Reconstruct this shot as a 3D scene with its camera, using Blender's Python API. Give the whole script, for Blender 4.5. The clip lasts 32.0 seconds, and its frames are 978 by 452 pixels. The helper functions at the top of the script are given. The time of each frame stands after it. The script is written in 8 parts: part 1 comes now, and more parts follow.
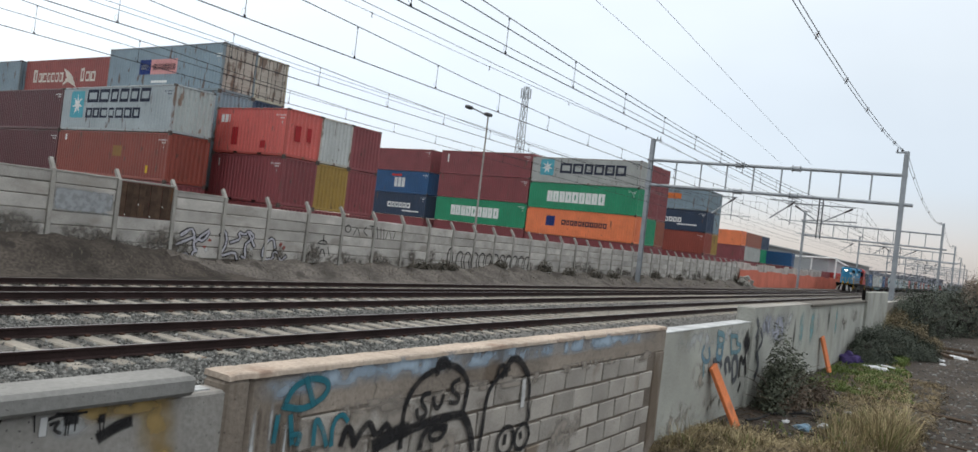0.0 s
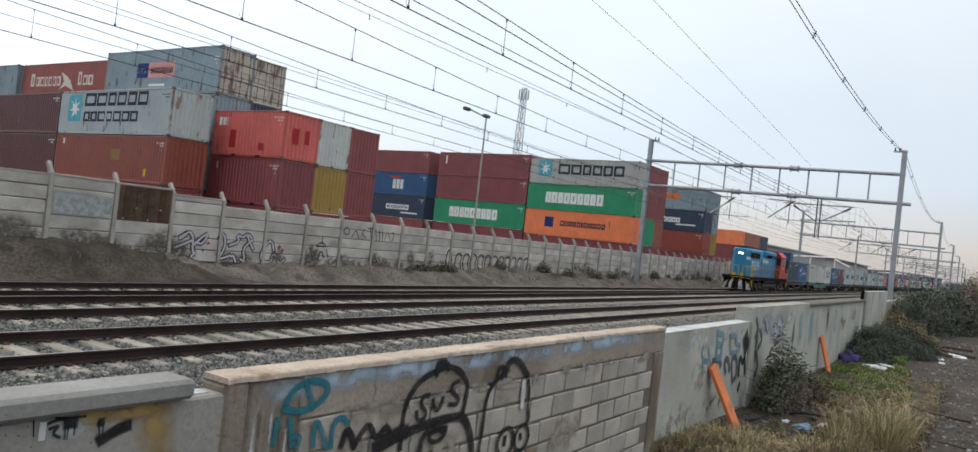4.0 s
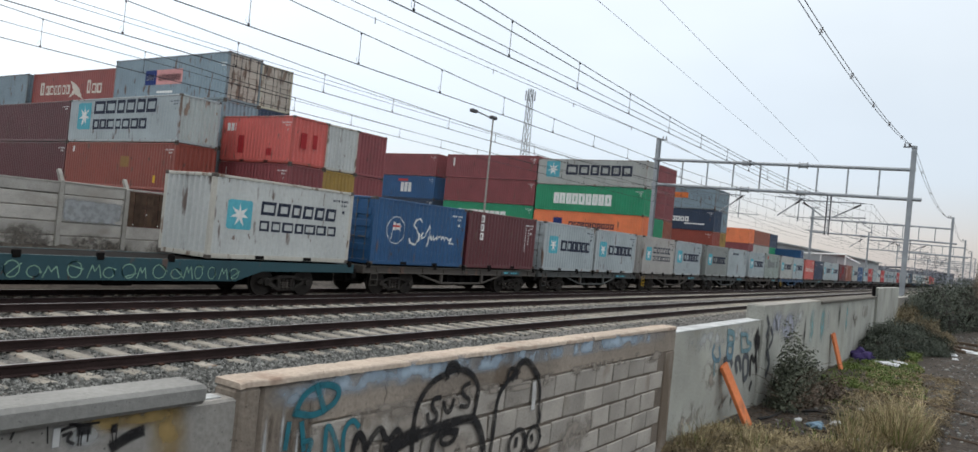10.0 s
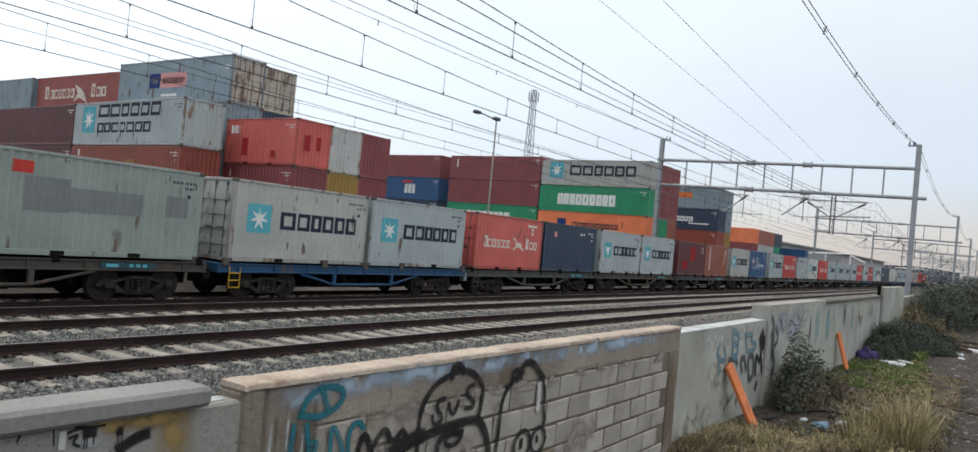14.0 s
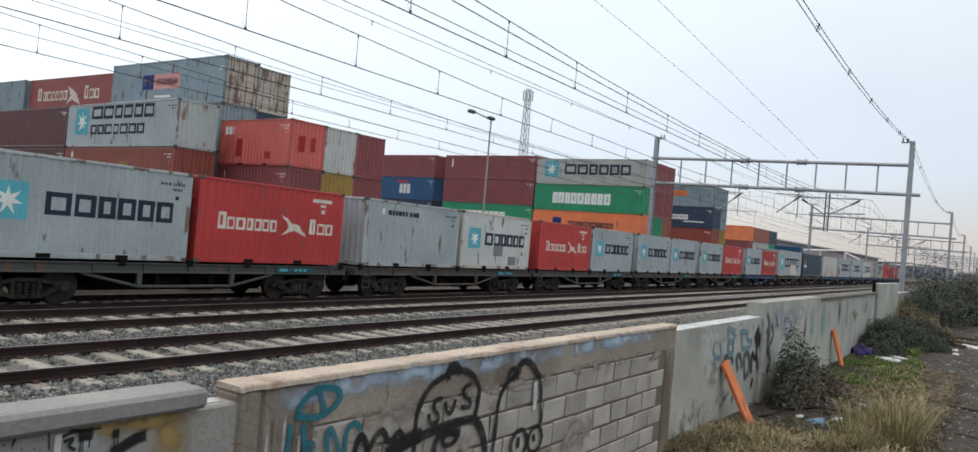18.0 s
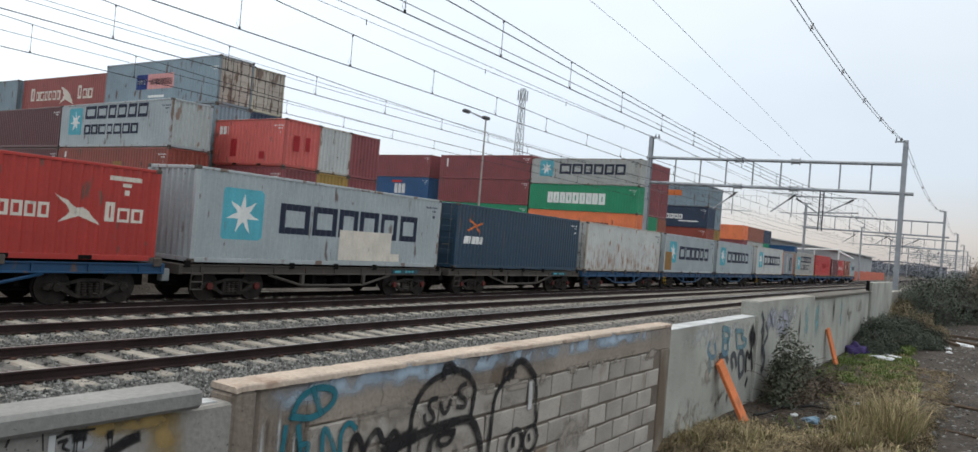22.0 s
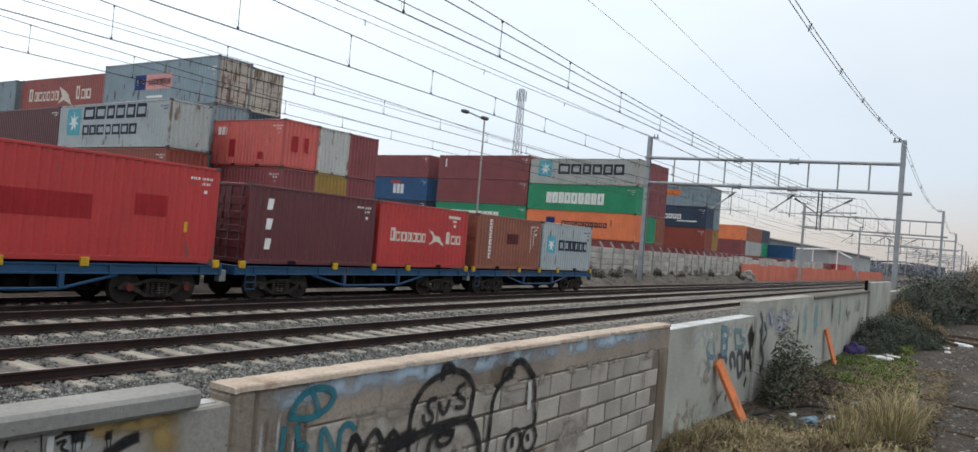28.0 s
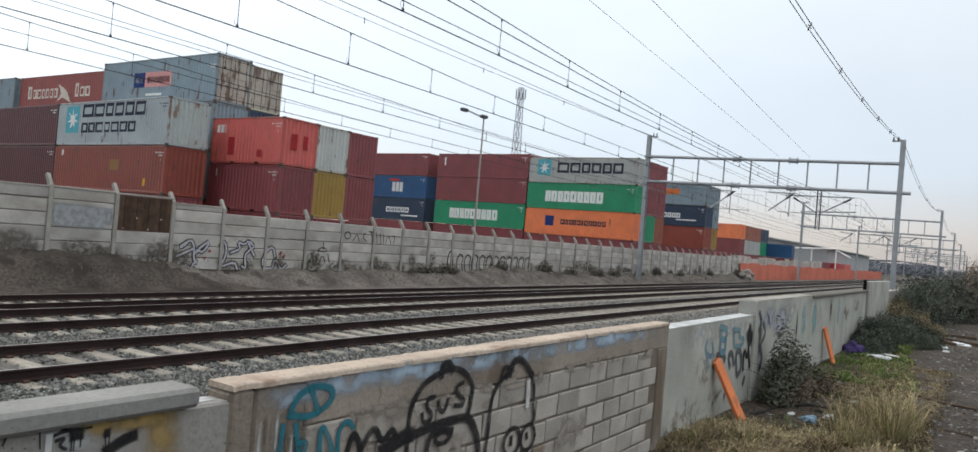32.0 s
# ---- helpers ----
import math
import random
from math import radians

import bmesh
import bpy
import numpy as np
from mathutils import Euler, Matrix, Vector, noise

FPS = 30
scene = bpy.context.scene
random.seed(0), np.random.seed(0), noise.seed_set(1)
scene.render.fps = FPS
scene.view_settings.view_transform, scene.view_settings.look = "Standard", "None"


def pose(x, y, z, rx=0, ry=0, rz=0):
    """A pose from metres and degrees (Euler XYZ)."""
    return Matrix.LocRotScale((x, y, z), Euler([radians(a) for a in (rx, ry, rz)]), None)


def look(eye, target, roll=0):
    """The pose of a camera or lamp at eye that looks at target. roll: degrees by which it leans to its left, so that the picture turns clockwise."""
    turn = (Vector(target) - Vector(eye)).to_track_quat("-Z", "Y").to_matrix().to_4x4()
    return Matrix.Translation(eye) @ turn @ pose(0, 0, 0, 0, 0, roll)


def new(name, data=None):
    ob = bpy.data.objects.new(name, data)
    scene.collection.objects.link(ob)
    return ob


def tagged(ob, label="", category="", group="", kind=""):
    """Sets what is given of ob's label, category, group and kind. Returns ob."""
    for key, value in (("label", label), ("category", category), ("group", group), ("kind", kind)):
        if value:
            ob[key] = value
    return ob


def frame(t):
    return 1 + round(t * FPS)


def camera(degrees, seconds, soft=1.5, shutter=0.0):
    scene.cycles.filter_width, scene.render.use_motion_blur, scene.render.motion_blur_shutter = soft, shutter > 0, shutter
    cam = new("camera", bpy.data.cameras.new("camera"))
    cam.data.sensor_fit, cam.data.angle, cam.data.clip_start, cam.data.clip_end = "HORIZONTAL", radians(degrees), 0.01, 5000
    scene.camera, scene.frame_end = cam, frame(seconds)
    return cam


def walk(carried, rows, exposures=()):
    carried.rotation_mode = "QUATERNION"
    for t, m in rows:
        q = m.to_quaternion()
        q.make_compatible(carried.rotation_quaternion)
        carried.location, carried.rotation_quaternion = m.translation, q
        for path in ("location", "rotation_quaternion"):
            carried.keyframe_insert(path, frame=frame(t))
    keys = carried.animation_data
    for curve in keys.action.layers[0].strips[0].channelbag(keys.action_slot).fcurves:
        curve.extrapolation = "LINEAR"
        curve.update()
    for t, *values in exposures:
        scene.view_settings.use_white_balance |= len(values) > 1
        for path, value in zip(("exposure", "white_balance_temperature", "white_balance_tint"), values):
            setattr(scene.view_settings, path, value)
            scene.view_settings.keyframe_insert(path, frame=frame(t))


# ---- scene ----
FOV = 64.785
EYE = (0.0, 0.0, 2.27)
# seconds and the camera's turn in degrees; it is held in two hands at one spot
PATH = [
    (0, 90.644, -6.740, -57.402), (0.5, 90.624, -6.505, -57.364), (1, 90.625, -6.460, -57.472),
    (1.5, 90.655, -6.330, -57.516), (2, 90.658, -6.364, -57.505), (2.5, 90.736, -6.238, -57.260),
    (3, 90.776, -6.477, -57.472), (3.5, 90.755, -6.421, -57.483), (5.5, 90.799, -6.374, -57.516),
    (6, 90.813, -6.398, -57.489), (6.5, 90.788, -6.362, -57.517), (7, 90.845, -6.372, -57.413),
    (7.5, 90.875, -6.064, -57.402), (8, 90.863, -5.779, -56.924), (8.5, 90.862, -5.535, -56.940),
    (9, 90.830, -5.666, -56.924), (9.5, 90.832, -5.648, -56.999), (10, 90.813, -5.604, -56.859),
    (10.5, 90.830, -5.504, -56.723), (11, 90.844, -5.481, -56.685), (11.5, 90.861, -5.439, -56.133),
    (12, 90.828, -5.489, -56.457), (12.5, 90.839, -5.405, -56.555), (13, 90.848, -5.349, -56.632),
    (13.5, 90.863, -5.357, -56.605), (14, 90.871, -5.314, -56.561), (14.5, 90.860, -5.276, -56.610),
    (16.5, 90.870, -5.156, -56.691), (17, 90.860, -5.142, -56.756), (17.5, 90.869, -5.104, -56.843),
    (18, 90.859, -4.900, -56.902), (18.5, 90.852, -4.828, -57.124), (19, 90.841, -4.872, -57.199),
    (19.5, 90.856, -4.834, -57.183), (20, 90.858, -4.816, -57.199), (20.5, 90.858, -4.816, -57.199),
    (21, 90.869, -4.821, -57.325), (21.5, 90.856, -4.865, -57.308), (22, 90.865, -4.796, -57.275),
    (22.5, 90.863, -4.831, -57.253), (23, 90.867, -4.803, -57.303), (23.5, 90.932, -4.815, -57.265),
    (24, 90.889, -4.760, -57.361), (24.5, 90.891, -4.743, -57.383), (25, 90.884, -4.756, -57.367),
    (25.5, 90.887, -4.748, -57.400), (27.5, 90.896, -4.713, -57.374), (28, 90.890, -4.745, -57.366),
    (28.5, 90.866, -4.746, -57.417), (29, 90.904, -4.701, -57.395), (29.5, 90.894, -4.730, -57.416),
    (30, 90.861, -4.718, -57.412), (30.5, 90.884, -4.738, -57.357), (31, 90.831, -4.721, -57.351),
    (31.5, 90.799, -4.870, -57.330), (32, 90.785, -4.868, -57.437),
]
cam = camera(FOV, 32.0, soft=1.5)
walk(cam, [(t, pose(*EYE, a, b, c)) for t, a, b, c in PATH])

# ---- sky and light: thin overcast at the end of the day ----
world = bpy.data.worlds.new("overcast_sky")
scene.world = world
world.use_nodes = True
wn, wl = world.node_tree.nodes, world.node_tree.links
wn.clear()
w_out = wn.new("ShaderNodeOutputWorld")
w_sky = wn.new("ShaderNodeTexSky")
w_sky.sky_type = "NISHITA"
w_sky.sun_disc = False
w_sky.sun_elevation, w_sky.sun_rotation = radians(38), radians(15)
w_bg1 = wn.new("ShaderNodeBackground")
w_bg1.inputs["Strength"].default_value = 0.05
wl.new(w_sky.outputs["Color"], w_bg1.inputs["Color"])
w_tc = wn.new("ShaderNodeTexCoord")
w_sep = wn.new("ShaderNodeSeparateXYZ")
wl.new(w_tc.outputs["Generated"], w_sep.inputs[0])
w_ramp = wn.new("ShaderNodeValToRGB")
stops = [(0.0, (0.168, 0.156, 0.168)), (0.045, (0.220, 0.201, 0.213)), (0.11, (0.256, 0.272, 0.302)), (0.25, (0.360, 0.377, 0.381)),
         (0.42, (0.446, 0.466, 0.464)), (0.65, (0.59, 0.61, 0.61)), (1.0, (0.86, 0.86, 0.825))]     # halved; a clouded sky is brightest overhead
w_ramp.color_ramp.elements[0].position, w_ramp.color_ramp.elements[0].color = stops[0][0], (*stops[0][1], 1)
w_ramp.color_ramp.elements[1].position, w_ramp.color_ramp.elements[1].color = stops[-1][0], (*stops[-1][1], 1)
for pos_, col_ in stops[1:-1]:
    w_ramp.color_ramp.elements.new(pos_).color = (*col_, 1)
wl.new(w_sep.outputs["Z"], w_ramp.inputs[0])
w_noise = wn.new("ShaderNodeTexNoise")
w_noise.inputs["Scale"].default_value = 1.6
w_noise.inputs["Detail"].default_value = 4
w_noise.inputs["Roughness"].default_value = 0.45
w_map = wn.new("ShaderNodeMapping")
w_map.inputs["Scale"].default_value = (1, 1, 2.2)
w_map.inputs["Location"].default_value = (0.7, 0.1, 0.3)
wl.new(w_tc.outputs["Generated"], w_map.inputs[0])
wl.new(w_map.outputs[0], w_noise.inputs["Vector"])
w_cl = wn.new("ShaderNodeMapRange")
w_cl.inputs["From Min"].default_value, w_cl.inputs["From Max"].default_value = 0.36, 0.66
w_cl.inputs["To Min"].default_value, w_cl.inputs["To Max"].default_value = 1.86, 2.22
wl.new(w_noise.outputs["Fac"], w_cl.inputs["Value"])
w_mix = wn.new("ShaderNodeVectorMath")
w_mix.operation = "SCALE"
wl.new(w_ramp.outputs["Color"], w_mix.inputs[0])
wl.new(w_cl.outputs[0], w_mix.inputs["Scale"])
w_dot = wn.new("ShaderNodeVectorMath")
w_dot.operation = "DOT_PRODUCT"
wl.new(w_tc.outputs["Generated"], w_dot.inputs[0])
w_dot.inputs[1].default_value = Vector((0.20, 0.80, 0.56)).normalized()
w_side = wn.new("ShaderNodeMapRange")
w_side.inputs["From Min"].default_value, w_side.inputs["From Max"].default_value = -0.6, 0.95
w_side.inputs["To Min"].default_value, w_side.inputs["To Max"].default_value = 0.95, 1.02
wl.new(w_dot.outputs["Value"], w_side.inputs["Value"])
w_bg2 = wn.new("ShaderNodeBackground")
wl.new(w_side.outputs[0], w_bg2.inputs["Strength"])
wl.new(w_mix.outputs[0], w_bg2.inputs["Color"])
w_add = wn.new("ShaderNodeAddShader")
wl.new(w_bg1.outputs[0], w_add.inputs[0])
wl.new(w_bg2.outputs[0], w_add.inputs[1])
wl.new(w_add.outputs[0], w_out.inputs["Surface"])

sun = new("sun", bpy.data.lights.new("sun", "SUN"))
sun.data.energy, sun.data.angle, sun.data.color = 0.9, radians(25), (1.0, 0.93, 0.85)
sun.matrix_world = look((25, 85, 70), (10, 15, 0))
scene.view_settings.exposure = 0.0


# ---- materials ----
def material(name, base, rough=0.8, metal=0.0, var=0.25, scale=2.0, fine=45.0, fvar=0.2, bump=0.15,
             stain=None, amount=0.5, sscale=(1.0, 1.0, 1.0), tint=0.0, spec=0.18, pits=0.0, wash=None, soft=0.10, chips=None):
    """Base colour with coarse and fine variation, an optional second colour in stains, and fine relief."""
    m = bpy.data.materials.new(name)
    m.use_nodes = True
    n, l = m.node_tree.nodes, m.node_tree.links
    b = n["Principled BSDF"]
    b.inputs["Roughness"].default_value, b.inputs["Metallic"].default_value = rough, metal
    b.inputs["Specular IOR Level"].default_value = spec
    tc = n.new("ShaderNodeTexCoord")
    info = n.new("ShaderNodeObjectInfo")
    off = n.new("ShaderNodeVectorMath")
    off.operation = "MULTIPLY_ADD"
    l.new(info.outputs["Random"], off.inputs[0])
    off.inputs[1].default_value = (17.0, 9.0, 5.0)
    l.new(tc.outputs["Object"], off.inputs[2])

    def noise_tex(sc, detail=5, stretch=None):
        t = n.new("ShaderNodeTexNoise")
        t.inputs["Scale"].default_value, t.inputs["Detail"].default_value = sc, detail
        if stretch:
            mp = n.new("ShaderNodeMapping")
            mp.inputs["Scale"].default_value = stretch
            l.new(off.outputs[0], mp.inputs[0])
            l.new(mp.outputs[0], t.inputs["Vector"])
        else:
            l.new(off.outputs[0], t.inputs["Vector"])
        return t

    def remap(sock, a, c, lo, hi):
        r = n.new("ShaderNodeMapRange")
        r.inputs["From Min"].default_value, r.inputs["From Max"].default_value = a, c
        r.inputs["To Min"].default_value, r.inputs["To Max"].default_value = lo, hi
        l.new(sock, r.inputs["Value"])
        return r.outputs[0]

    coarse, small = noise_tex(scale), noise_tex(fine, 3)
    mul = n.new("ShaderNodeMath")
    mul.operation = "MULTIPLY"
    l.new(remap(coarse.outputs["Fac"], 0.3, 0.7, 1 - var, 1 + var), mul.inputs[0])
    l.new(remap(small.outputs["Fac"], 0.3, 0.7, 1 - fvar, 1 + fvar), mul.inputs[1])
    val = mul.outputs[0]
    if tint:
        m2 = n.new("ShaderNodeMath")
        m2.operation = "MULTIPLY"
        l.new(val, m2.inputs[0])
        l.new(remap(info.outputs["Random"], 0, 1, 1 - tint, 1 + tint), m2.inputs[1])
        val = m2.outputs[0]
    sc = n.new("ShaderNodeVectorMath")
    sc.operation = "SCALE"
    sc.inputs[0].default_value = base
    l.new(val, sc.inputs["Scale"])
    col = sc.outputs[0]
    if stain:
        st = noise_tex(1.0, 7, sscale)
        mx = n.new("ShaderNodeMix")
        mx.data_type = "RGBA"
        l.new(remap(st.outputs["Fac"], 0.715 - 0.25 * amount, 0.715 - 0.25 * amount + soft, 0, 0.9), mx.inputs["Factor"])
        l.new(col, mx.inputs["A"])
        mx.inputs["B"].default_value = (*stain, 1)
        col = mx.outputs["Result"]
    if chips:
        ch = noise_tex(1.0, 5, (4.5, 4.5, 1.8))
        cx = n.new("ShaderNodeMix")
        cx.data_type = "RGBA"
        l.new(remap(ch.outputs["Fac"], 0.68, 0.71, 0, 0.85), cx.inputs["Factor"])
        l.new(col, cx.inputs["A"])
        cx.inputs["B"].default_value = (*chips, 1)
        col = cx.outputs["Result"]
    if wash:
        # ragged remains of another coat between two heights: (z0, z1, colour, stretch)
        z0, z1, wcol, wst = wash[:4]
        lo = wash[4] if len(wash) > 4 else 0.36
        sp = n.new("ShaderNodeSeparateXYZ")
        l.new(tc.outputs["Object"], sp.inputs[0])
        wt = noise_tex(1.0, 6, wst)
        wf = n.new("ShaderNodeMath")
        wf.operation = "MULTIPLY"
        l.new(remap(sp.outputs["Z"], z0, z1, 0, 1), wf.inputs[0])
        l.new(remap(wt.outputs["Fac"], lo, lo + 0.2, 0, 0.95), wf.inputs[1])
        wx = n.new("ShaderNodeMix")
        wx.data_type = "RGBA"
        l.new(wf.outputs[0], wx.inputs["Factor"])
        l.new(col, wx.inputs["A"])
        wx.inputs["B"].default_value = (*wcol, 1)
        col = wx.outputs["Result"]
    if pits:
        pt = noise_tex(55.0, 1)
        px = n.new("ShaderNodeVectorMath")
        px.operation = "SCALE"
        l.new(col, px.inputs[0])
        l.new(remap(pt.outputs["Fac"], 0.70, 0.78, 1.0, 1.0 - pits), px.inputs["Scale"])
        col = px.outputs[0]
    l.new(col, b.inputs["Base Color"])
    if bump:
        bp = n.new("ShaderNodeBump")
        bp.inputs["Strength"].default_value, bp.inputs["Distance"].default_value = bump, 0.02
        l.new(small.outputs["Fac"], bp.inputs["Height"])
        l.new(bp.outputs[0], b.inputs["Normal"])
    return m


def paint(name, base, rust=0.25, rough=0.42, fade=0.12, stain=(0.10, 0.06, 0.045), run=(2.6, 2.6, 0.7), low=None):
    """Container and wagon paint: faded, with rust and dirt that runs down."""
    return material(name, base, rough, 0, fade, 0.7, 9.0, 0.06, 0.05,
                    stain=stain, amount=rust, sscale=run, wash=low, tint=0.07, spec=0.5, soft=0.06, chips=tuple(0.45 * q for q in stain) if max(base) < 0.3 else tuple(1.3 * q for q in stain))


RUST = (0.16, 0.075, 0.04)
M_ = {
    "maroon": paint("maroon_paint", (0.212, 0.049, 0.054)), "red": paint("red_paint", (0.41, 0.030, 0.030), 0.15),
    "deep_maroon": paint("deep_maroon_paint", (0.082, 0.0165, 0.022)), "dark_maroon": paint("dark_maroon_paint", (0.098, 0.021, 0.026)), "dingy_grey": paint("dingy_grey_paint", (0.205, 0.217, 0.207), 0.35), "stained_grey": paint("stained_grey_paint", (0.34, 0.325, 0.305), 0.4),
    "tomato": paint("tomato_red_paint", (0.36, 0.030, 0.022), 0.2), "coral": paint("faded_red_paint", (0.55, 0.115, 0.097), 0.25), "rust_orange": paint("rust_orange_paint", (0.235, 0.049, 0.032)),
    "brown": paint("brown_paint", (0.24, 0.075, 0.045)), "blue": paint("blue_paint", (0.013, 0.073, 0.185), 0.2),
    "deep_blue": paint("deep_blue_paint", (0.013, 0.040, 0.072), 0.2, 0.4), "navy": paint("navy_paint", (0.019, 0.038, 0.076), 0.2), "grey": paint("light_grey_paint", (0.335, 0.38, 0.395), 0.3),
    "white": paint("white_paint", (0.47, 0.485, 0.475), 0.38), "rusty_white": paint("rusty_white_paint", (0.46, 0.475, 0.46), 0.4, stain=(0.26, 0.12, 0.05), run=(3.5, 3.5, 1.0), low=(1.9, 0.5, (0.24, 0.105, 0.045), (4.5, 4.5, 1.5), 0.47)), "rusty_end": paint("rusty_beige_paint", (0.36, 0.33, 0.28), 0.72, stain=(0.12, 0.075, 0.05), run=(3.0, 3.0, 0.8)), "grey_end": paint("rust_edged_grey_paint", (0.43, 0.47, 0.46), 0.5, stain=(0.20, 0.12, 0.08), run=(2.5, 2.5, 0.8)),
    "warm_grey": paint("warm_grey_paint", (0.37, 0.38, 0.36), 0.25), "green_grey": paint("green_grey_paint", (0.255, 0.295, 0.27), 0.35),
    "dull_red": paint("dull_red_paint", (0.26, 0.055, 0.045), 0.3), "green": paint("green_paint", (0.014, 0.245, 0.118), 0.12), "orange": paint("orange_paint", (0.72, 0.195, 0.075), 0.12),
    "slate": paint("slate_blue_paint", (0.19, 0.255, 0.295), 0.5), "yellow": paint("yellow_paint", (0.31, 0.195, 0.04), 0.35),
    "beige": paint("beige_paint", (0.42, 0.40, 0.31), 0.35), "unit_grey": paint("unit_grey_paint", (0.17, 0.20, 0.23), 0.1),
    "wagon_blue": paint("wagon_blue_paint", (0.006, 0.052, 0.125), 0.35, 0.6), "wagon_teal": paint("wagon_teal_paint", (0.015, 0.06, 0.075), 0.35, 0.6),
    "wagon_brown": paint("wagon_brown_paint", (0.058, 0.049, 0.041), 0.4, 0.75), "wagon_grey": paint("wagon_grey_paint", (0.056, 0.059, 0.057), 0.4, 0.75),
}
for k_, c_ in (("white", (0.44, 0.42, 0.37)), ("rusty_white", (0.38, 0.34, 0.29)), ("warm_grey", (0.32, 0.31, 0.29)), ("grey", (0.33, 0.36, 0.37)), ("coral", (0.38, 0.07, 0.055)), ("slate", (0.15, 0.19, 0.21))):
    M_[k_ + "_frame"] = paint(k_ + "_frame_paint", c_, 0.55, stain=(0.13, 0.075, 0.045), run=(2.5, 2.5, 1.0))
DOOR_HW = material("galvanised_rod", (0.12, 0.118, 0.115), 0.6, 0.3, 0.2, 3, 30, 0.15, 0.05)
CASTING = material("corner_casting_steel", (0.10, 0.085, 0.075), 0.7, 0.2, 0.3, 6, 40, 0.2, 0.1)
LOGO = {k: material("logo_" + k, c, 0.55, 0, 0.1, 1.5, 20, 0.08, 0.03, stain=(0.2, 0.17, 0.15), amount=0.12, sscale=(3, 3, 1.2)) for k, c in
        {"ink": (0.022, 0.028, 0.05), "white": (0.72, 0.72, 0.70), "sky": (0.10, 0.38, 0.46), "cream": (0.62, 0.57, 0.50),
         "red": (0.50, 0.05, 0.04), "patch_brown": (0.085, 0.022, 0.022), "patch_red": (0.30, 0.02, 0.024), "grey": (0.19, 0.205, 0.205), "pink": (0.62, 0.30, 0.29),
         "dark_blue": (0.02, 0.04, 0.16), "orange": (0.62, 0.17, 0.05), "yellow": (0.62, 0.40, 0.04), "ochre": (0.27, 0.155, 0.06)}.items()}
STEEL_DARK = material("grimy_black_steel", (0.010, 0.009, 0.0088), 0.85, 0.0, 0.35, 3, 30, 0.25, 0.1, spec=0.05)
BOGIE_DUST = material("dusty_bogie_steel", (0.034, 0.030, 0.027), 0.85, 0.0, 0.4, 3, 24, 0.3, 0.15, stain=(0.02, 0.017, 0.015), amount=0.7, sscale=(4, 4, 4), spec=0.08)
WHEEL = material("worn_wheel_steel", (0.028, 0.023, 0.020), 0.6, 0.2, 0.3, 4, 30, 0.2, 0.1)
YELLOW = material("yellow_safety_paint", (0.50, 0.30, 0.02), 0.5, 0, 0.2, 4, 30, 0.15, 0.05, stain=RUST, amount=0.3, sscale=(5, 5, 5))
# Bed kept darker than its loose stones: shade in the gaps, as colour.
BALLAST = material("grey_crushed_stone", (0.115, 0.108, 0.10), 0.95, 0, 0.3, 1.2, 22, 0.5, 0.6, stain=(0.10, 0.075, 0.055), amount=0.35, sscale=(0.8, 0.8, 0.8))
BALLAST_DARK = material("dark_ballast", (0.052, 0.046, 0.042), 0.95, 0, 0.3, 1.2, 22, 0.5, 0.6, stain=(0.03, 0.026, 0.024), amount=0.6, sscale=(0.8, 0.8, 0.8))
SLEEPER = material("weathered_concrete_sleeper", (0.262, 0.240, 0.205), 0.9, 0, 0.2, 4, 50, 0.15, 0.2, stain=(0.16, 0.11, 0.08), amount=0.45, sscale=(2, 2, 2), tint=0.15)
RAIL = material("rusty_rail_steel", (0.032, 0.020, 0.019), 0.75, 0.2, 0.3, 2, 40, 0.25, 0.15)
RAIL_HEAD = material("polished_rail_head", (0.30, 0.28, 0.28), 0.32, 0.9, 0.15, 2, 30, 0.1, 0.02)
CLIP = material("rusty_rail_clip", (0.075, 0.04, 0.03), 0.8, 0.2, 0.3, 5, 30, 0.2, 0.1)
DIRT = material("trodden_dark_earth", (0.047, 0.038, 0.031), 0.97, 0, 0.4, 0.6, 16, 0.5, 0.9, stain=(0.076, 0.061, 0.048), amount=0.5, sscale=(0.35, 0.35, 0.35))
BANK = material("light_earth_bank", (0.12, 0.105, 0.093), 0.97, 0, 0.4, 0.7, 9, 0.4, 0.9, stain=(0.058, 0.05, 0.044), amount=0.6, sscale=(1.1, 1.1, 1.6))
BANK_DARK = material("dark_earth_bank", (0.062, 0.052, 0.044), 0.97, 0, 0.45, 0.8, 10, 0.4, 0.9, stain=(0.036, 0.031, 0.027), amount=0.7, sscale=(1.1, 1.1, 1.6))
CONC = material("weathered_grey_concrete", (0.29, 0.275, 0.25), 0.92, 0, 0.18, 1.3, 40, 0.12, 0.25, stain=(0.23, 0.175, 0.115), amount=0.5, sscale=(1.4, 1.4, 0.7), tint=0.06, pits=0.55)
CONC_DARK = material("dark_weathered_concrete", (0.12, 0.11, 0.095), 0.93, 0, 0.25, 1.5, 40, 0.15, 0.25)
CONC_BLUE = material("whitewashed_concrete", (0.238, 0.234, 0.222), 0.9, 0, 0.22, 1.6, 40, 0.1, 0.2, stain=(0.19, 0.195, 0.205), amount=0.5, sscale=(1.0, 1.0, 0.6), pits=0.4)
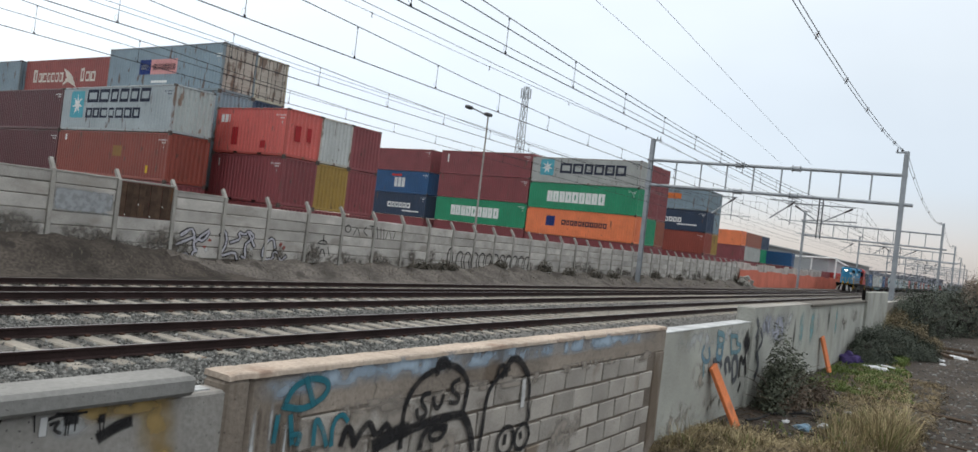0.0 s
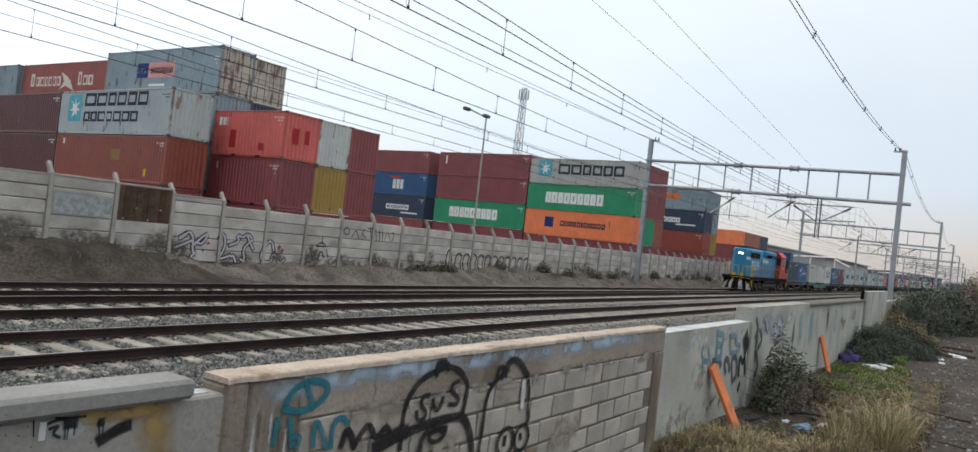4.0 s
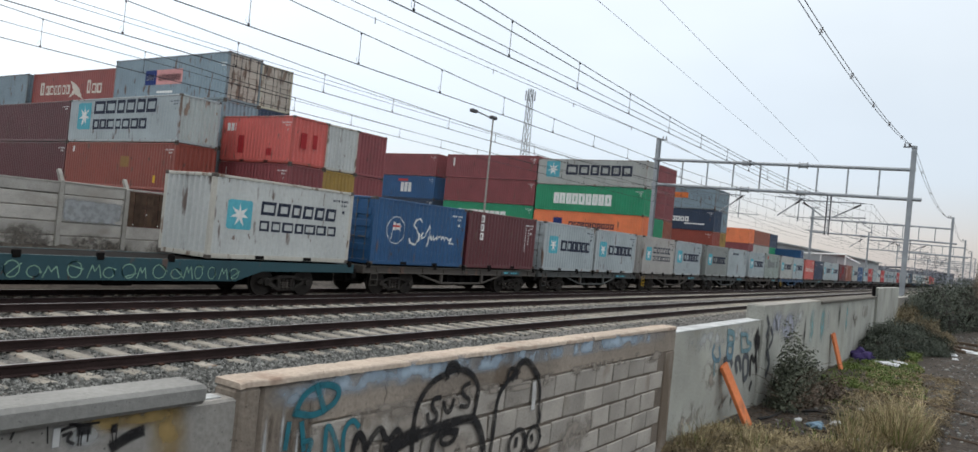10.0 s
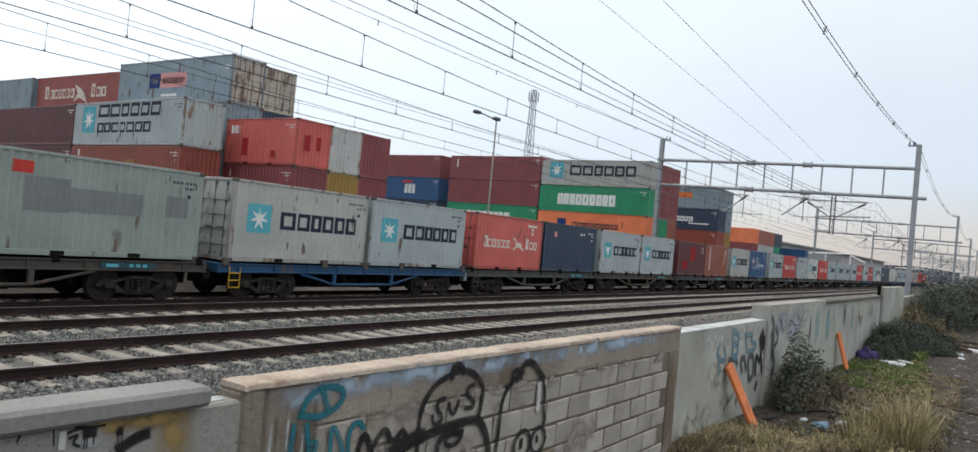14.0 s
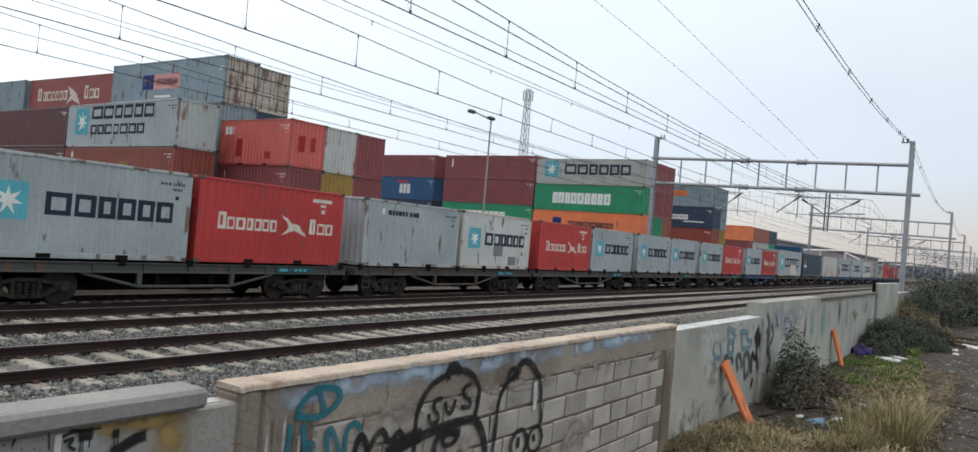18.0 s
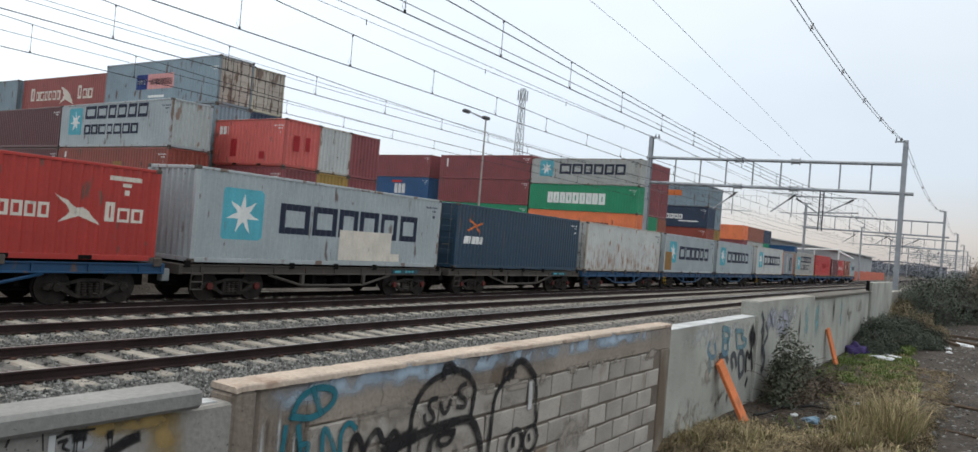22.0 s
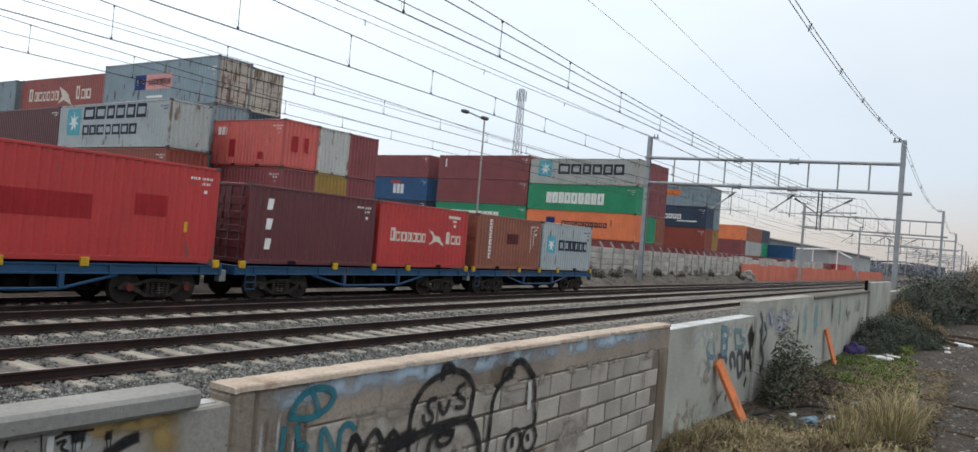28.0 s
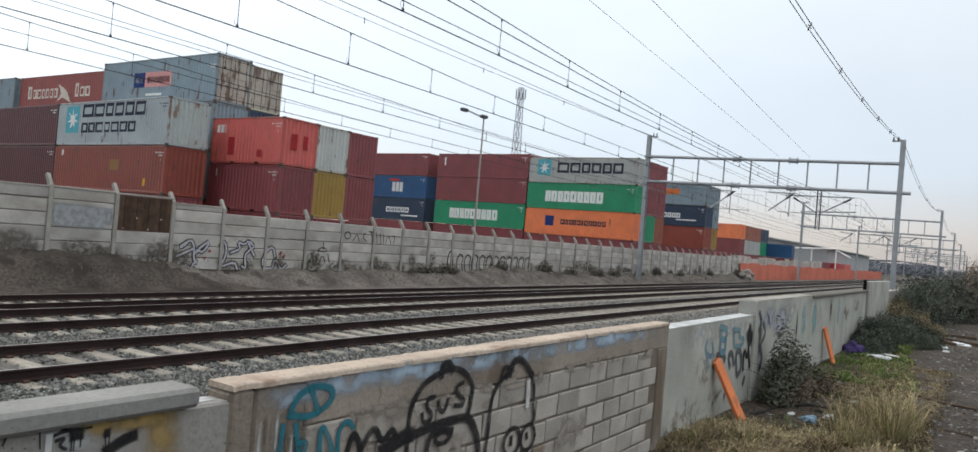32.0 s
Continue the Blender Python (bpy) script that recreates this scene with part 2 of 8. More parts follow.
CONC_NEAR = material("blotched_grey_concrete", (0.272, 0.258, 0.238), 0.92, 0, 0.18, 1.1, 40, 0.12, 0.25, stain=(0.17, 0.145, 0.12), amount=0.45, sscale=(1.2, 1.2, 0.8), pits=0.65)
CONC_PALE = material("pale_streaked_concrete", (0.36, 0.36, 0.325), 0.92, 0, 0.22, 0.9, 40, 0.12, 0.2, stain=(0.20, 0.185, 0.15), amount=0.6, sscale=(1.5, 1.5, 0.6), pits=0.4, soft=0.3)
CONC_BEAM = material("stained_concrete_beam", (0.262, 0.222, 0.185), 0.92, 0, 0.25, 1.5, 40, 0.15, 0.3, stain=(0.13, 0.10, 0.075), amount=0.6, sscale=(1.6, 1.6, 0.7), pits=0.5)
CONC_PIER = material("streaked_concrete_pier", (0.20, 0.168, 0.138), 0.92, 0, 0.25, 1.5, 40, 0.15, 0.3, stain=(0.10, 0.077, 0.058), amount=0.7, sscale=(7, 7, 0.7), pits=0.5)
CONC_TOP = material("pale_sandy_coping_concrete", (0.42, 0.345, 0.28), 0.93, 0, 0.2, 2.5, 40, 0.15, 0.3, stain=(0.24, 0.165, 0.125), amount=0.5, sscale=(3, 3, 3))
BLOCK = material("grey_concrete_block", (0.355, 0.325, 0.29), 0.95, 0, 0.2, 2.2, 60, 0.10, 0.3, stain=(0.20, 0.155, 0.115), amount=0.45, sscale=(2.2, 2.2, 1.4), tint=0.13, pits=0.4)
MORTAR = material("recessed_mortar", (0.155, 0.128, 0.105), 0.95, 0, 0.2, 3, 60, 0.2, 0.3)
PANEL = material("precast_panel_concrete", (0.40, 0.378, 0.35), 0.93, 0, 0.25, 0.9, 30, 0.12, 0.2, stain=(0.19, 0.165, 0.14), amount=0.7, sscale=(0.7, 0.7, 1.6), tint=0.16, pits=0.4, soft=0.3)
POST = material("precast_post_concrete", (0.30, 0.285, 0.26), 0.93, 0, 0.2, 1.5, 30, 0.12, 0.2, tint=0.08)
GALV = material("galvanised_steel", (0.34, 0.36, 0.38), 0.55, 0.55, 0.12, 1.5, 20, 0.08, 0.05)
WIRE = material("dark_copper_wire", (0.035, 0.035, 0.04), 0.6, 0.5, 0.1, 2, 20, 0.1, 0.0)
INSUL = material("brown_insulator", (0.06, 0.05, 0.05), 0.35, 0, 0.1, 4, 20, 0.1, 0.0)
PLANK = material("orange_painted_board", (0.62, 0.19, 0.075), 0.7, 0, 0.12, 2, 30, 0.1, 0.1, stain=(0.3, 0.12, 0.07), amount=0.25, sscale=(2, 2, 2))
SPRAY = {k: material("spray_" + k, c, 0.8, 0, 0.25, 4, 40, 0.2, 0.0) for k, c in
         {"black": (0.022, 0.021, 0.022), "teal": (0.03, 0.165, 0.205), "white": (0.55, 0.55, 0.55), "blue": (0.13, 0.24, 0.36), "red": (0.30, 0.05, 0.04), "wash": (0.42, 0.43, 0.43), "yellow": (0.36, 0.26, 0.10), "lime": (0.22, 0.36, 0.27), "silver": (0.36, 0.36, 0.39), "ochre": (0.36, 0.26, 0.12)}.items()}


def leaf_material(name, a, b2):
    m = bpy.data.materials.new(name)
    m.use_nodes = True
    n, l = m.node_tree.nodes, m.node_tree.links
    bs = n["Principled BSDF"]
    bs.inputs["Roughness"].default_value = 0.75
    bs.inputs["Specular IOR Level"].default_value = 0.2
    geo = n.new("ShaderNodeNewGeometry")
    rp = n.new("ShaderNodeValToRGB")
    rp.color_ramp.elements[0].color, rp.color_ramp.elements[1].color = (*a, 1), (*b2, 1)
    l.new(geo.outputs["Random Per Island"], rp.inputs[0])
    l.new(rp.outputs[0], bs.inputs["Base Color"])
    return m


LEAF = leaf_material("dull_green_leaves", (0.032, 0.036, 0.026), (0.12, 0.13, 0.092))
LEAF_FAR = leaf_material("dark_bramble_leaves", (0.032, 0.039, 0.032), (0.088, 0.10, 0.074))
GRASS_G = leaf_material("green_grass_blades", (0.065, 0.098, 0.026), (0.17, 0.215, 0.062))
GRASS_B = leaf_material("matted_brown_grass", (0.065, 0.05, 0.03), (0.24, 0.185, 0.105))
GRASS_D = leaf_material("dry_grass_blades", (0.10, 0.075, 0.036), (0.44, 0.36, 0.21))
TWIG = material("dry_brown_twigs", (0.085, 0.062, 0.045), 0.9, 0, 0.3, 6, 40, 0.2, 0.1)


# ---- mesh helpers ----
class Geo:
    """Collects vertices and faces of one mesh."""

    def __init__(self):
        self.v, self.f = [], []

    def add(self, verts, faces):
        k = len(self.v)
        self.v.extend(verts)
        self.f.extend([tuple(i + k for i in q) for q in faces])
        return self

    def box(self, a, b, m=None):
        (x0, y0, z0), (x1, y1, z1) = a, b
        vs = [(x0, y0, z0), (x1, y0, z0), (x1, y1, z0), (x0, y1, z0), (x0, y0, z1), (x1, y0, z1), (x1, y1, z1), (x0, y1, z1)]
        if m is not None:
            vs = [tuple(m @ Vector(p)) for p in vs]
        return self.add(vs, [(0, 3, 2, 1), (4, 5, 6, 7), (0, 1, 5, 4), (1, 2, 6, 5), (2, 3, 7, 6), (3, 0, 4, 7)])

    def cbox(self, a, b, c=0.01, m=None, jit=0.0):
        """A box with chamfered edges."""
        o = [(a[i] + b[i]) / 2 for i in range(3)]
        h = [abs(b[i] - a[i]) / 2 for i in range(3)]
        idx, vs, fs = {}, [], []
        for sx in (-1, 1):
            for sy in (-1, 1):
                for sz in (-1, 1):
                    s = (sx, sy, sz)
                    j = [random.uniform(-jit, jit) for _ in range(3)]
                    for ax in range(3):
                        p = [o[i] + s[i] * (h[i] - (0 if i == ax else c)) + j[i] for i in range(3)]
                        idx[(s, ax)] = len(vs)
                        vs.append(tuple(p) if m is None else tuple(m @ Vector(p)))
        for ax in range(3):
            u, w = [(1, 2), (2, 0), (0, 1)][ax]
            for sg in (-1, 1):
                ring = []
                for du, dw in ((-1, -1), (1, -1), (1, 1), (-1, 1)):
                    s = [0, 0, 0]
                    s[ax], s[u], s[w] = sg, du, dw
                    ring.append(idx[(tuple(s), ax)])
                fs.append(tuple(ring) if sg > 0 else tuple(reversed(ring)))
        for ax in range(3):
            u, w = [(1, 2), (2, 0), (0, 1)][ax]
            for du in (-1, 1):
                for dw in (-1, 1):
                    s1, s2 = [0, 0, 0], [0, 0, 0]
                    s1[ax], s1[u], s1[w] = -1, du, dw
                    s2[ax], s2[u], s2[w] = 1, du, dw
                    q = [idx[(tuple(s1), u)], idx[(tuple(s2), u)], idx[(tuple(s2), w)], idx[(tuple(s1), w)]]
                    fs.append(tuple(q) if du * dw < 0 else tuple(reversed(q)))
        for sx in (-1, 1):
            for sy in (-1, 1):
                for sz in (-1, 1):
                    s = (sx, sy, sz)
                    q = [idx[(s, 0)], idx[(s, 1)], idx[(s, 2)]]
                    fs.append(tuple(q) if sx * sy * sz > 0 else tuple(reversed(q)))
        return self.add(vs, fs)

    def rod(self, p, q, r, n=8, r2=None, caps=True):
        p, q = Vector(p), Vector(q)
        d = (q - p).normalized()
        u = d.orthogonal().normalized()
        w = d.cross(u)
        r2 = r if r2 is None else r2
        vs = []
        for c, rr in ((p, r), (q, r2)):
            for i in range(n):
                a = 2 * math.pi * i / n
                vs.append(tuple(c + (u * math.cos(a) + w * math.sin(a)) * rr))
        fs = [(i, (i + 1) % n, n + (i + 1) % n, n + i) for i in range(n)]
        if caps:
            fs += [tuple(reversed(range(n))), tuple(range(n, 2 * n))]
        return self.add(vs, fs)

    def tube(self, pts, r, n=6):
        """A bent pipe through the points, one closed skin."""
        pts = [Vector(p) for p in pts]
        base, m = len(self.v), len(pts)
        up = None
        for k, p in enumerate(pts):
            d = (pts[min(k + 1, m - 1)] - pts[max(k - 1, 0)]).normalized()
            up = d.orthogonal().normalized() if up is None else (up - d * up.dot(d)).normalized()
            side = d.cross(up)
            for i in range(n):
                a = 2 * math.pi * i / n
                self.v.append(tuple(p + (up * math.cos(a) + side * math.sin(a)) * r))
        for k in range(m - 1):
            for i in range(n):
                j = (i + 1) % n
                self.f.append((base + k * n + i, base + k * n + j, base + (k + 1) * n + j, base + (k + 1) * n + i))
        self.f.append(tuple(base + i for i in reversed(range(n))))
        self.f.append(tuple(base + (m - 1) * n + i for i in range(n)))
        return self

    def prism(self, poly, a, b, axis=0):
        """A polygon (pairs in the two other axes) drawn out along an axis from a to b."""
        n = len(poly)
        vs = []
        for c in (a, b):
            for u, w in poly:
                vs.append([(c, u, w), (u, c, w), (u, w, c)][axis])
        fs = [(i, (i + 1) % n, n + (i + 1) % n, n + i) for i in range(n)]
        fs += [tuple(reversed(range(n))), tuple(range(n, 2 * n))]
        return self.add(vs, fs)

    def quad(self, *p):
        return self.add(list(p), [tuple(range(len(p)))])

    def mesh(self, name, mat=None, smooth=False):
        me = bpy.data.meshes.new(name)
        me.from_pydata(self.v, [], self.f)
        if mat:
            me.materials.append(mat)
        if smooth:
            me.polygons.foreach_set("use_smooth", [True] * len(me.polygons))
        me.update()
        return me


def fix(me):
    """Turns all faces outwards."""
    b = bmesh.new()
    b.from_mesh(me)
    bmesh.ops.recalc_face_normals(b, faces=b.faces)
    b.to_mesh(me)
    b.free()
    return me


def part(name, geo, mat, parent=None, label="", m=None, smooth=False, turn=True):
    me = geo if isinstance(geo, bpy.types.Mesh) else geo.mesh(name, None, smooth)
    if turn and not isinstance(geo, bpy.types.Mesh):
        fix(me)
    if not me.materials:
        me.materials.append(mat)
    ob = new(name, me)
    if mat and me.materials[0] != mat:
        ob.material_slots[0].link = "OBJECT"
        ob.material_slots[0].material = mat
    if parent:
        ob.parent = parent
    if m is not None:
        ob.matrix_basis = m
    return tagged(ob, label) if label else ob


def thing(name, label, category, m=None, group="", kind=""):
    ob = new(name)
    ob.empty_display_size = 0.2
    if m is not None:
        ob.matrix_basis = m
    return tagged(ob, label, category, group, kind)


# ---- plan (x along the line, y across it, z up; z = 0 on the near rails) ----
Y_NEAR, Y_MID, Y_TRAIN = 11.455, 15.42, 20.82   # track centres
Z_TRAIN = -0.365                                 # rail top of the track with the train
Y_WALL = 3.0                                     # face of the low wall
Y_YARD = 26.5                                    # face of the yard wall


# ---- ground ----
def sh(v, a, b):
    t = min(1, max(0, (v - a) / (b - a)))
    return t * t * (3 - 2 * t)


def bank_top(x):
    return 0.60 - 0.62 * sh(x, 13.5, 20.5) + (0.06 + 0.42 * max(0.0, noise.noise((x * 0.33, 3.3, 0.0))) + 0.25 * max(0.0, noise.noise((x * 0.9, 8.3, 0.0)))) * sh(x, 29, 34) - 0.06 * sh(x, 30, 100)


def ground_z(x, y):
    n1 = noise.noise((x * 0.35, y * 0.35, 0.0)) * 0.05 + noise.noise((x * 1.7, y * 1.7, 3.0)) * 0.02
    if y < 3.2:
        return n1 * (1 if x < 60 else 0.5) + 0.10 * sh(x, 9, 6) * sh(y, 1.0, 2.9)
    z = -0.75 * sh(y, 3.2, 8.0)
    if y > 23.2:
        z = -0.75 + 0.1 * sh(y, 23.2, 24.3)
        lump = 0.22 * noise.noise((x * 0.9, y * 0.6, 7.0)) + 0.10 * noise.noise((x * 2.6, y * 2.2, 1.0))
        if x < 108:
            z += (bank_top(x) + 0.65 + lump * 1.25) * sh(y, 24.4 + 0.5 * noise.noise((x * 0.5, 0, 2)), 26.4)
    if y > 26.62:
        z = 0.40 - 0.49 * sh(x, 27.2, 28.0) * sh(x, 36.6, 35.8) * sh(y, 38.1, 37.6)
    return z


def axis_steps(parts):
    out = []
    for a, b, s in parts:
        k = max(1, int(round((b - a) / s)))
        out += [a + (b - a) * i / k for i in range(k)]
    return out + [parts[-1][1]]


gx = axis_steps([(-2600, -300, 230), (-300, -20, 20), (-20, 6, 1.0), (6, 40, 0.35), (40, 110, 1.0), (110, 300, 10), (300, 3000, 180)])
gy = axis_steps([(-2600, -200, 300), (-200, -10, 19), (-10, -1.5, 0.8), (-1.5, 3.3, 0.22), (3.3, 23.2, 2.0), (23.2, 24.2, 0.3), (24.2, 26.6, 0.2), (26.6, 27, 0.4), (27, 200, 20), (200, 2800, 260)])
g = Geo()
g.v = [(x, y, ground_z(x, y)) for y in gy for x in gx]
nx = len(gx)
g.f = [(j * nx + i, j * nx + i + 1, (j + 1) * nx + i + 1, (j + 1) * nx + i) for j in range(len(gy) - 1) for i in range(nx - 1)]
ground = part("ground", g, DIRT, smooth=True, turn=False)
ground.data.materials.append(BANK)
ground.data.materials.append(BANK_DARK)


def soil(co):
    if not 23 < co.y < 27:
        return 0
    # dark bank material below about x = 20, the lighter one beyond
    return 2 if co.x + 4.5 * noise.noise((co.x * 0.35, co.y * 0.8, 11.0)) + 1.5 * noise.noise((co.x * 1.6, co.y * 2.5, 5.0)) < 20.5 else 1


ground.data.polygons.foreach_set("material_index", [soil(ground.data.vertices[p.vertices[0]].co) for p in ground.data.polygons])
tagged(ground, "dark trodden earth with dry patches and pebbles", "ground", kind="structure")


# ---- tracks: ballast, sleepers, rails ----
def ballast_bed(name, y0, y1, top, foot, mat):
    xs = axis_steps([(-80, 0, 4), (0, 45, 0.35), (45, 120, 2), (120, 900, 30)])
    ys = [y0 - (top - foot) * 1.4, y0] + [y0 + (y1 - y0) * i / 24 for i in range(1, 24)] + [y1, y1 + (top - foot) * 1.4]
    b = Geo()
    for j, y in enumerate(ys):
        edge = j in (0, len(ys) - 1)
        for x in xs:
            b.v.append((x, y, (foot - 0.05) if edge else top + 0.025 * noise.noise((x * 2.2, y * 2.2, 5)) + 0.02 * noise.noise((x * 6, y * 6, 9))))
    k = len(xs)
    b.f = [(j * k + i, j * k + i + 1, (j + 1) * k + i + 1, (j + 1) * k + i) for j in range(len(ys) - 1) for i in range(k - 1)]
    ob = part(name, b, mat, smooth=True, turn=False)
    return tagged(ob, "grey crushed-stone ballast bed under the tracks", "ballast", kind="structure")


bed_near = ballast_bed("ballast_bed", 8.8, 17.6, -0.205, -0.75, BALLAST)
bed_train = ballast_bed("ballast_bed", 18.9, 22.7, -0.57, -0.8, BALLAST_DARK)


def stones(name, count, x0, x1, y0, y1, z, parent, seed, mat):
    rnd = random.Random(seed)
    b = Geo()
    base = [(1, 0, 0), (-1, 0, 0), (0, 1, 0), (0, -1, 0), (0, 0, 1), (0, 0, -1)]
    fc = [(0, 2, 4), (2, 1, 4), (1, 3, 4), (3, 0, 4), (2, 0, 5), (1, 2, 5), (3, 1, 5), (0, 3, 5)]
    for _ in range(count):
        x = x0 + (x1 - x0) * rnd.random() ** 1.6
        y = y0 + (y1 - y0) * rnd.random()
        s = rnd.uniform(0.018, 0.042)
        e = Euler((rnd.uniform(0, 6.3), rnd.uniform(0, 6.3), rnd.uniform(0, 6.3))).to_matrix()
        zz = z + rnd.uniform(-0.012, 0.022)
        vs = []
        for p in base:
            q = e @ Vector((p[0] * s * rnd.uniform(0.7, 1.3), p[1] * s * rnd.uniform(0.7, 1.3), p[2] * s * rnd.uniform(0.6, 1.1)))
            vs.append((x + q[0], y + q[1], zz + q[2]))
        b.add(vs, fc)
    me = b.mesh(name, None)
    ob = part(name, me, mat, parent, turn=False)
    return tagged(ob, "loose grey ballast stones", kind="stuff")


def stone_material(name, k):
    m = bpy.data.materials.new(name)
    m.use_nodes = True
    n, l = m.node_tree.nodes, m.node_tree.links
    geo, rp = n.new("ShaderNodeNewGeometry"), n.new("ShaderNodeValToRGB")
    rp.color_ramp.elements[0].color, rp.color_ramp.elements[1].color = (0.035 * k, 0.036 * k, 0.033 * k, 1), (0.28 * k, 0.28 * k, 0.262 * k, 1)
    rp.color_ramp.elements.new(0.6).color = (0.142 * k, 0.142 * k, 0.133 * k, 1)
    l.new(geo.outputs["Random Per Island"], rp.inputs[0])
    l.new(rp.outputs[0], n["Principled BSDF"].inputs["Base Color"])
    n["Principled BSDF"].inputs["Roughness"].default_value = 0.9
    return m


STONE = stone_material("mixed_grey_stones", 0.95)
# darker stones for the bed of the train's track
STONE_DARK = stone_material("dark_mixed_stones", 0.45)
stones("ballast_stones", 30000, 2.0, 40, 8.8, 17.6, -0.212, bed_near, 3, STONE)
stones("ballast_stones", 16000, 2.0, 16, 8.75, 10.6, -0.208, bed_near, 6, STONE)
stones("ballast_stones", 9000, 4.0, 22, 12.4, 14.6, -0.208, bed_near, 7, STONE)
stones("ballast_stones", 5000, 5.0, 40, 18.9, 22.5, -0.565, bed_train, 4, STONE_DARK)

SLEEPER_MESH = fix(Geo().cbox((-0.13, -1.37, -0.21), (0.13, 1.37, 0), 0.025).mesh("sleeper"))
CLIP_G = Geo()
for sy in (-1, 1):
    for off in (-0.10, 0.10):
        CLIP_G.cbox((-0.045, sy * 0.873 + off - 0.035, -0.005), (0.045, sy * 0.873 + off + 0.035, 0.035), 0.012)
CLIP_MESH = fix(CLIP_G.mesh("rail_clip"))
RAIL_POLY = [(-0.075, 0), (0.075, 0), (0.075, 0.012), (0.012, 0.03), (0.010, 0.115), (0.036, 0.128), (0.036, 0.152), (0.028, 0.157),
             (-0.028, 0.157), (-0.036, 0.152), (-0.036, 0.128), (-0.010, 0.115), (-0.012, 0.03), (-0.075, 0.012)]


def track(yc, z, x_fine, label):
    t = thing("railway_track", label, "railway track", pose(0, yc, z), kind="structure")
    for sy in (-1, 1):
        rail = Geo().prism([(u + sy * 0.873, w - 0.157) for u, w in RAIL_POLY], -90, 900)
        r = part("rail", rail, RAIL, t, "brown rusty steel rail")
        part("rail_head", Geo().box((-90, sy * 0.873 - 0.022, 0.0), (900, sy * 0.873 + 0.022, 0.002)), RAIL_HEAD, r, "worn bright running surface")
    a, b = x_fine
    k = 0
    far, farclip = Geo(), Geo()
    x = -20.0
    while x < 170:
        jx, jr = random.uniform(-0.02, 0.02), random.uniform(-0.8, 0.8)
        if a <= x <= b:
            s = part("sleeper", SLEEPER_MESH, SLEEPER, t, m=pose(x + jx, 0, -0.172, 0, 0, jr))
            if x < 26:
                part("rail_clip", CLIP_MESH, CLIP, s)
        else:
            far.box((x - 0.13, -1.37, -0.38), (x + 0.13, 1.37, -0.172))
        x += 0.62
    part("far_sleepers", far, SLEEPER, t, "rows of concrete sleepers", turn=False)
    return t


track(Y_NEAR, 0.0, (-1, 62), "track with brown rails on concrete sleepers beside the low wall")
track(Y_MID, 0.0, (1, 62), "middle track with brown rails on concrete sleepers")
track(Y_TRAIN, Z_TRAIN, (4, 62), "sunken far track with worn rails carrying the goods train")


# ---- containers ----
CW, PITCH, DEPTH = 2.438, 0.278, 0.036
CB = [(0.0, 0.0), (0.072, 0.0), (0.140, DEPTH), (0.210, DEPTH)]     # one wave of the corrugation: along, inward


def waves(x0, x1):
    """Breakpoints (along, inward) of the corrugated sheet between two edges."""
    k = max(1, int(round((x1 - x0) / PITCH)))
    s = (x1 - x0) / (k * PITCH)
    out = [(x0 + (i * PITCH + a) * s, d) for i in range(k) for a, d in CB]
    return out + [(x1, 0.0)]


def inward(x, x0, x1):
    k = max(1, int(round((x1 - x0) / PITCH)))
    s = (x1 - x0) / (k * PITCH)
    u = ((x - x0) / s) % PITCH
    if u < 0.072:
        return 0.0
    if u < 0.140:
        return DEPTH * (u - 0.072) / 0.068
    if u < 0.210:
        return DEPTH
    return DEPTH * (PITCH - u) / 0.068


def sheet(pts, z0, z1, place):
    g = Geo()
    for a, d in pts:
        g.v += [place(a, d, z0), place(a, d, z1)]
    g.f = [(2 * i, 2 * i + 2, 2 * i + 3, 2 * i + 1) for i in range(len(pts) - 1)]
    return g


BOX = {}


